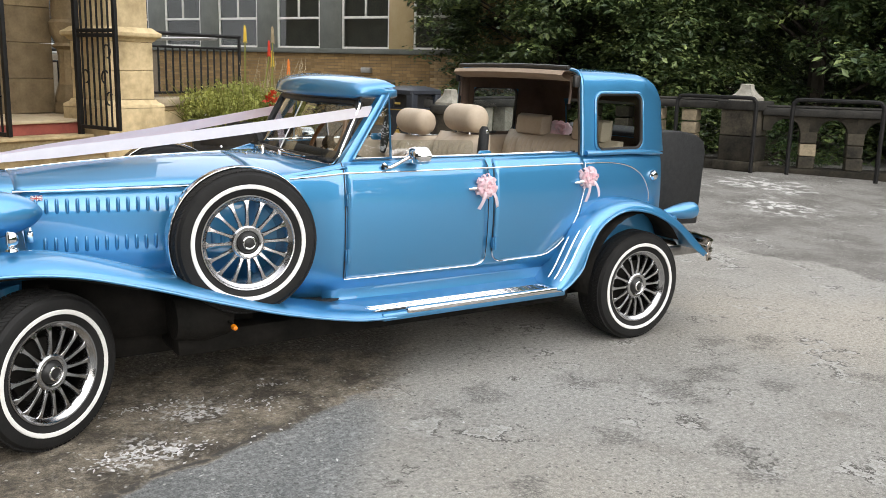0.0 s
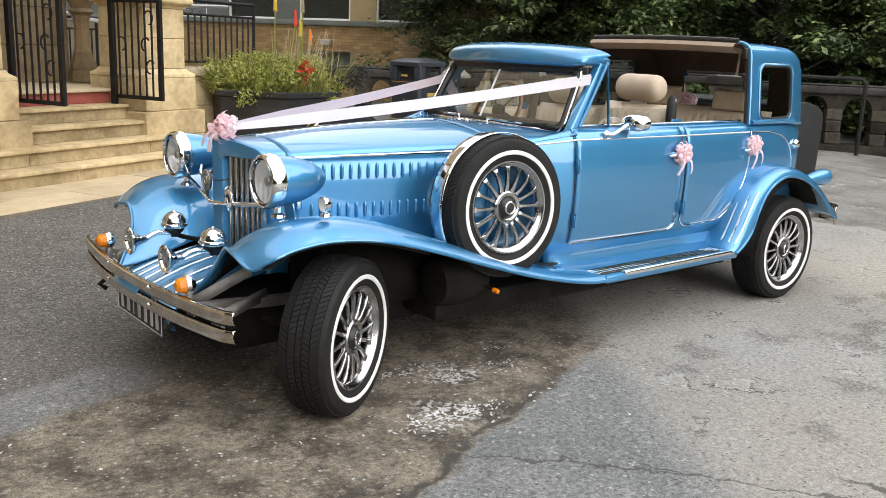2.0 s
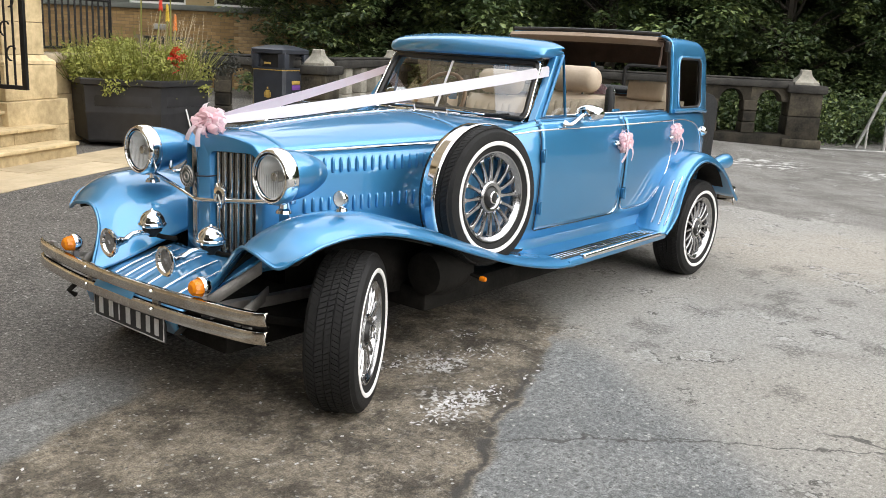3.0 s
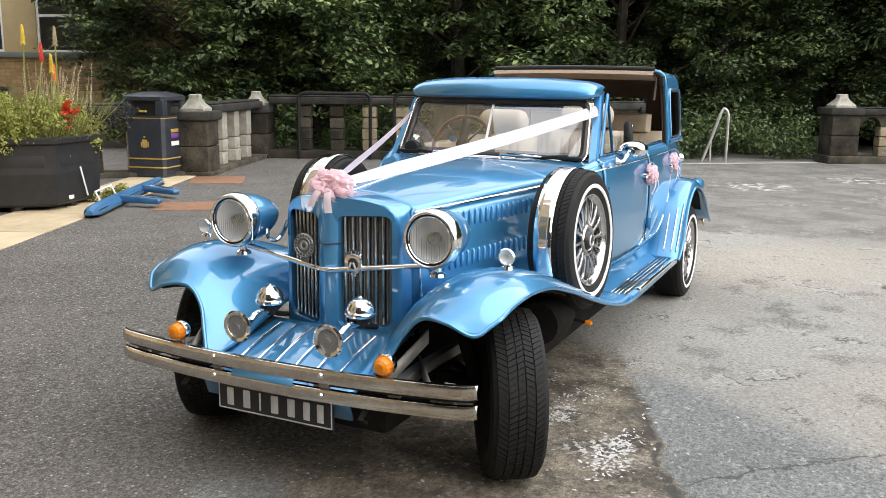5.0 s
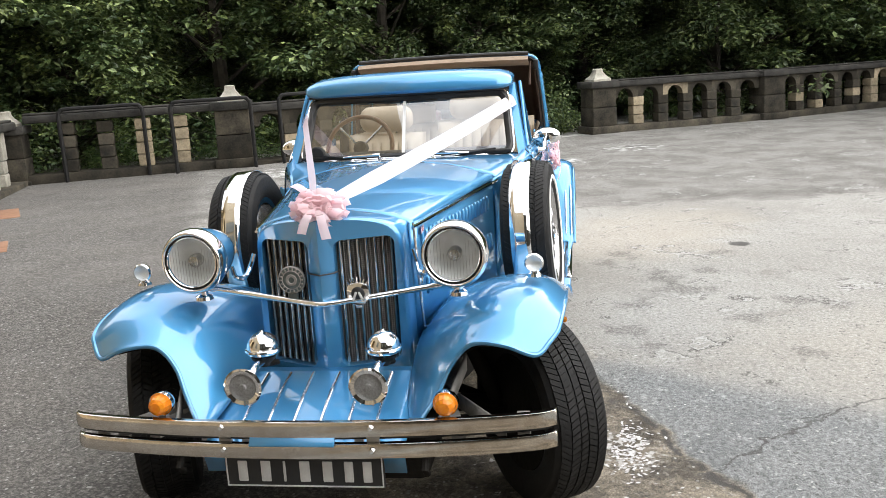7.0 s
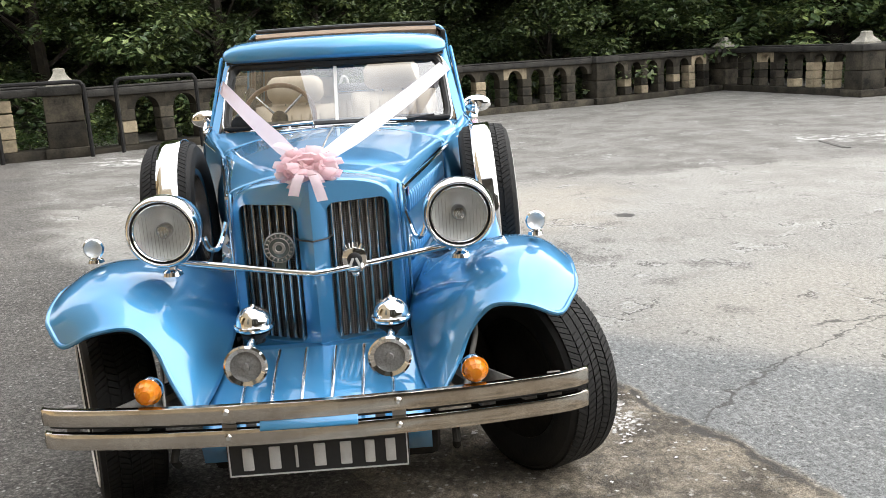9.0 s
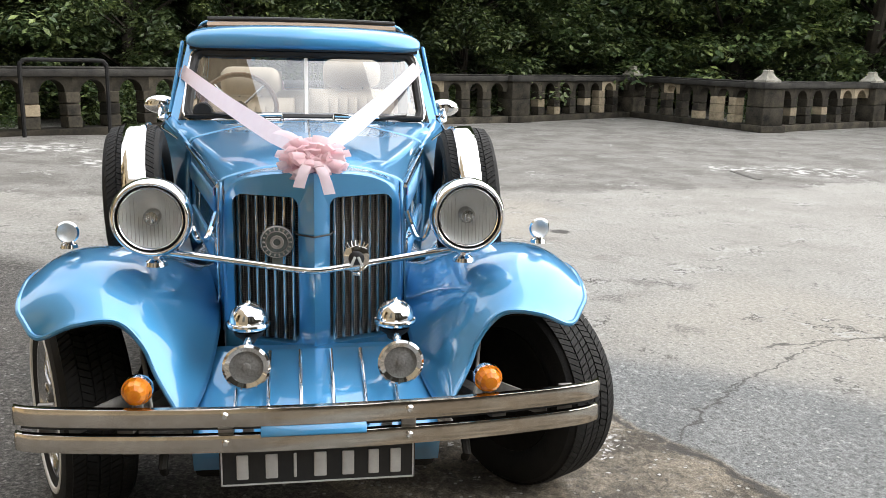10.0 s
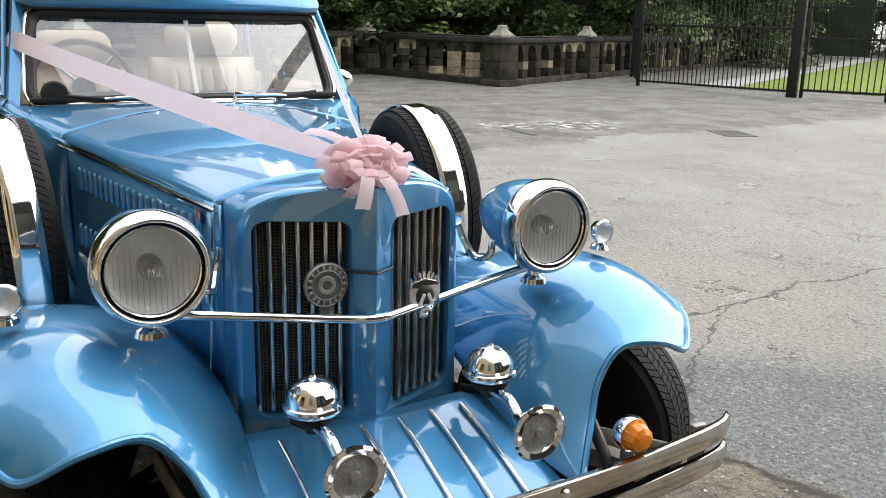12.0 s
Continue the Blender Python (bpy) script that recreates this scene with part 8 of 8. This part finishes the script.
def build_bumpers():
    plan = spline([(-0.560, -0.802), (-0.587, -0.755), (-0.612, -0.65), (-0.646, -0.43), (-0.664, -0.21), (-0.670, -0.01), (-0.668, 0.19), (-0.654, 0.41), (-0.626, 0.63), (-0.606, 0.735), (-0.588, 0.775)], 44)
    bump = part("front_bumper", blade(0.474, 0.530, plan), WORN_CHROME, CAR, "tarnished chrome double blade bumper", solid=0.006)
    part("lower_blade", blade(0.403, 0.458, plan), WORN_CHROME, bump, solid=0.006)
    part("middle_strip", blade(0.459, 0.473, [(x + 0.02, y) for x, y in plan[2:-2]]), UNDER, bump, solid=0.004)
    for y in (-0.70, -0.24, 0.24, 0.70):
        x = float(np.interp(abs(y), [0, 0.4, 0.7], [-0.672, -0.655, -0.585]))
        part("bumper_bracket", block(x + 0.012, x + 0.03, y - 0.02, y + 0.02, 0.415, 0.522, 0.003), DULL_STEEL, bump)
        for z in (0.509, 0.435):
            if abs(y) < 0.5:
                part("bolt", lathe([(0, -0.014), (0.007, -0.013), (0.011, -0.006)], 12, "x", (x, y, z)), CHROME, bump)
    for s in (-1, 1):
        part("bumper_iron", tube([(-0.60, s * 0.50, 0.466), (-0.45, s * 0.46, 0.455), (-0.2, s * 0.40, 0.42), (0.3, s * 0.38, 0.40)], 0.030, 4), DULL_STEEL, bump)
        for a, b in (((-0.575, 0.64, 0.455), (-0.22, 0.40, 0.455)), ((-0.565, 0.44, 0.475), (-0.33, 0.50, 0.60))):
            arm = [Vector((a[0], s * a[1], a[2])), Vector((b[0], s * b[1], b[2]))]
            flat = loft([[p + Vector((0, 0, -0.026)), p + Vector((0, 0, 0.026))] for p in arm])
            part("bumper_brace", flat, GRATE_IRON, bump, "flat dull steel brace", solid=0.008)
    plate = part("number_plate", block(-0.622, -0.612, -0.262, 0.262, 0.288, 0.398, 0.003), PLATE_BLACK, CAR, "black number plate with a silver border under the bumper")
    edge = bmesh.new()
    for a in ((-0.258, 0.258, 0.391, 0.395), (-0.258, 0.258, 0.291, 0.295), (-0.258, -0.254, 0.291, 0.395), (0.254, 0.258, 0.291, 0.395)):
        block(-0.625, -0.6215, a[0], a[1], a[2], a[3], bm=edge)
    part("border", edge, SILVER, plate)
    for y0, y1 in ((0.228, 0.176), (0.152, 0.098), (0.070, 0.056), (0.024, -0.032), (-0.052, -0.106), (-0.124, -0.172), (-0.184, -0.232)):
        part("plain_bar", block(-0.6262, -0.6215, (y0 + y1) / 2 - abs(y0 - y1) * 0.3, (y0 + y1) / 2 + abs(y0 - y1) * 0.3, 0.308, 0.378, 0.003), SILVER, plate)
    both("plate_hanger", block(-0.612, -0.60, -0.20, -0.17, 0.38, 0.45, 0.003), DULL_STEEL)
    # rear bumper
    plan = spline([(3.90, -0.78), (3.98, -0.74), (4.05, -0.6), (4.09, -0.3), (4.10, 0), (4.09, 0.3), (4.05, 0.6), (3.98, 0.74), (3.90, 0.78)], 30)
    rear = part("rear_bumper", blade(0.50, 0.552, plan), WORN_CHROME, CAR, "tarnished double blade rear bumper", solid=0.006)
    part("lower_blade", blade(0.432, 0.485, plan), WORN_CHROME, rear, solid=0.006)
    for s in (-1, 1):
        part("bumper_iron", block(3.5, 4.03, s * 0.58 - 0.02, s * 0.58 + 0.02, 0.44, 0.50, 0.005), DULL_STEEL, rear)


def build_trunk_and_underside():
    prof = [(3.68, 0.63), (4.125, 0.61), (4.150, 1.10), (4.135, 1.165), (4.05, 1.215), (3.90, 1.240), (3.75, 1.238), (3.68, 1.22)]
    part("luggage_trunk", extrude_outline(prof, -0.475, 0.475, 0.014), BLACK, CAR, "black vinyl covered luggage trunk")
    part("chassis", block(-0.40, 3.85, -0.36, 0.36, 0.20, 0.42, 0.03), UNDER, CAR)
    both("sill", block(0.55, 2.9, -0.62, -0.34, 0.25, 0.37, 0.03), UNDER)
    part("engine_bay", block(-0.02, 1.0, -0.25, 0.25, 0.42, 0.98), UNDER, CAR)
    both("battery_box", lathe([(0.0, -0.14), (0.10, -0.13), (0.12, 0), (0.10, 0.13), (0.0, 0.14)], 20, "x", (0.66, -0.62, 0.45)), UNDER)
    part("front_axle", tube([(0.02, -0.66, 0.32), (0.02, 0.66, 0.32)], 0.035, 10), UNDER, CAR)
    both("suspension_arm", tube([(0.0, -0.64, 0.30), (-0.22, -0.34, 0.33), (0.2, -0.34, 0.33), (0.0, -0.64, 0.30)], 0.02, 6), UNDER)
    both("damper", tube([(0.0, -0.56, 0.34), (0.02, -0.44, 0.62)], 0.03, 10), UNDER)
    both("inner_panel", loft([[(-0.05, -0.33, 0.33), (0.30, -0.42, 0.33), (0.62, -0.47, 0.33), (0.95, -0.53, 0.30)], [(-0.05, -0.315, 0.62), (0.30, -0.40, 0.64), (0.62, -0.46, 0.57), (0.95, -0.53, 0.46)]]), UNDER, solid=0.008)
    part("rear_axle", tube([(3.28, -0.64, 0.33), (3.28, 0.64, 0.33)], 0.04, 10), UNDER, CAR)
    both("tow_hook", tube([(-0.62, 0.40, 0.40), (-0.66, 0.40, 0.37), (-0.63, 0.40, 0.345)], 0.012, 8), UNDER)
    # door mirrors
    for s in (-1, 1):
        rows = []
        for f in np.linspace(0, 1, 8):
            r = [0.03, 0.052, 0.06, 0.064, 0.066, 0.067, 0.067, 0.066][int(f * 7)]
            rows.append([(1.715 + 0.085 * f, s * 0.715 + r * 1.2 * math.cos(a), 1.168 + r * 0.70 * math.sin(a)) for a in np.linspace(0, 2 * math.pi, 20, endpoint=False)])
        bm = loft(rows, False, True)
        bm.faces.new(bm.verts[:20])
        bm.verts.ensure_lookup_table()
        bm.faces.new(bm.verts[-20:])
        mir = part("door_mirror", bm, CHROME, CAR, "chrome door mirror on an arm")
        part("arm", tube(spline([(1.60, s * 0.665, 1.112), (1.62, s * 0.70, 1.112), (1.70, s * 0.705, 1.150), (1.73, s * 0.712, 1.165)], 10), [0.022, 0.016, 0.011, 0.01, 0.01, 0.01, 0.01, 0.01, 0.01, 0.01], 8), CHROME, mir)
    # door handles
    for s in (-1, 1):
        for x in (2.13, 2.86):
            y = side_y(x, 0.985, 0.0)
            h = tube([(x, y, 0.985), (x, y - 0.03, 0.985), (x - 0.03, y - 0.032, 0.982), (x - 0.05, y - 0.026, 0.98)], [0.014, 0.012, 0.009, 0.006], 8)
            part("door_handle", h if s < 0 else flip(h), CHROME, CAR)


build_body()
build_bonnet()
build_grille()
build_front_apron()
build_fenders()
build_boards()
build_wheels()
build_windscreen()
build_cab()
build_seats()
build_lamps()
build_bumpers()
build_trunk_and_underside()


# ---- wedding ribbons ----
def strip(pts, width, normal, bm=None, taper=None):
    """A flat ribbon along pts, turned so that its face looks along normal."""
    bm = bm or bmesh.new()
    rows = []
    n = Vector(normal).normalized()
    v = [Vector(p) for p in pts]
    for i, p in enumerate(v):
        d = (v[min(i + 1, len(v) - 1)] - v[max(i - 1, 0)]).normalized()
        s = d.cross(n).normalized()
        w = width * (taper[i] if taper else 1) / 2
        rows.append([p - s * w, p - s * w * 0.3 + n * 0.002, p + s * w * 0.3 + n * 0.002, p + s * w])
    loft(rows, bm=bm)
    return bm


def ribbon_bow(m, size, label, tails, seed):
    """A full pom-pom bow of satin loops, facing its own -x, with cut tails."""
    rnd = random.Random(seed)
    bow = thing("ribbon_bow", m, label, "bow", "wedding bows")
    for ring, (count, lift, ln) in enumerate(((18, 0.05, 1.05), (17, 0.42, 1.0), (14, 0.85, 0.86), (7, 1.25, 0.66))):
        for k in range(count):
            a = 2 * math.pi * (k + 0.37 * ring) / count + rnd.uniform(-0.15, 0.15)
            el = lift + rnd.uniform(-0.12, 0.12)
            d = Vector((-math.sin(el), math.cos(a) * math.cos(el), math.sin(a) * math.cos(el)))
            side = Vector((0, -math.sin(a), math.cos(a))).normalized()
            side = (side + Vector((rnd.gauss(0, 0.3), rnd.gauss(0, 0.2), rnd.gauss(0, 0.2)))).normalized()
            side = (side - d * side.dot(d)).normalized()
            up = d.cross(side)
            reach = size * ln * rnd.uniform(0.85, 1.12)
            loop = []
            for f in np.linspace(0, 1, 12):
                ang = 2 * math.pi * f
                loop.append(d * (reach * 0.5 * (1 - math.cos(ang))) + up * (reach * 0.24 * math.sin(ang)))
            w = size * 0.155
            rows = []
            for i, q in enumerate(loop):
                t = 0.45 + 0.55 * math.sin(math.pi * i / 11)
                curl = up * size * 0.03
                rows.append([q - side * w * t + curl, q - side * w * t * 0.4, q + side * w * t * 0.4, q + side * w * t + curl])
            part("loop", loft(rows), PINK if rnd.random() < (0.3, 0.45, 0.7, 0.9)[ring] else PALE_PINK, bow)
    for x, y, z in tails:
        end = Vector((x, y, z))
        pts = [end * f + Vector((-0.03 * math.sin(math.pi * f), 0, 0.015 * math.sin(math.pi * f))) for f in np.linspace(0, 1, 7)]
        part("tail", strip(pts, size * 0.30, (-1, 0, 0.25), taper=[0.5, 0.8, 1, 1, 1.05, 1.1, 1.1]), PALE_PINK, bow)
    return bow


ribbon_bow(pose(-0.205, 0.0, 1.118, 0, 25, 0) @ Matrix.Diagonal((1, 1.28, 0.82, 1)), 0.080, "pink satin bow on the bonnet's nose", [(-0.05, 0.035, -0.125), (-0.05, -0.035, -0.15), (0.03, 0.085, 0.12)], 3)
ribbon_bow(pose(2.185, -0.725, 0.990, 0, 0, 90), 0.064, "pink satin bow tied to the door handle", [(-0.03, 0.06, -0.115), (-0.03, -0.06, -0.11)], 5)
ribbon_bow(pose(2.915, -0.705, 1.008, 0, 0, 90), 0.062, "pink satin bow tied to the rear door handle", [(-0.03, 0.03, -0.14), (-0.03, -0.07, -0.115)], 7)
ribbon_bow(pose(3.44, 0.20, 1.19, 0, 20, 40), 0.085, "pink satin bow on the parcel shelf", [(0.0, 0.05, -0.04)], 9)
for s, mt, label in ((-1, WHITE_RIBBON, "white ribbon stretched from the bonnet to the windscreen corner"), (1, PALE_PINK, "pale pink ribbon stretched from the bonnet to the windscreen corner")):
    a, b = Vector((-0.20, s * 0.015, 1.130)), Vector((1.585, 0.015 + s * 0.575, 1.385 - (0.045 if s > 0 else 0.0)))
    pts = [a.lerp(b, f) + Vector((0, 0, -0.012 * math.sin(math.pi * f))) for f in np.linspace(0, 1, 16)]
    pts.append(b + Vector((0.05, -s * 0.005, -0.005)))
    single("decoration_ribbon", strip(pts, 0.062, (-0.25, 0.82, 0.42) if s > 0 else (-0.30, -0.72, 0.6), taper=[0.5, 0.7, 0.85] + [1] * 14), mt, label, "ribbon", "", "bonnet ribbons")
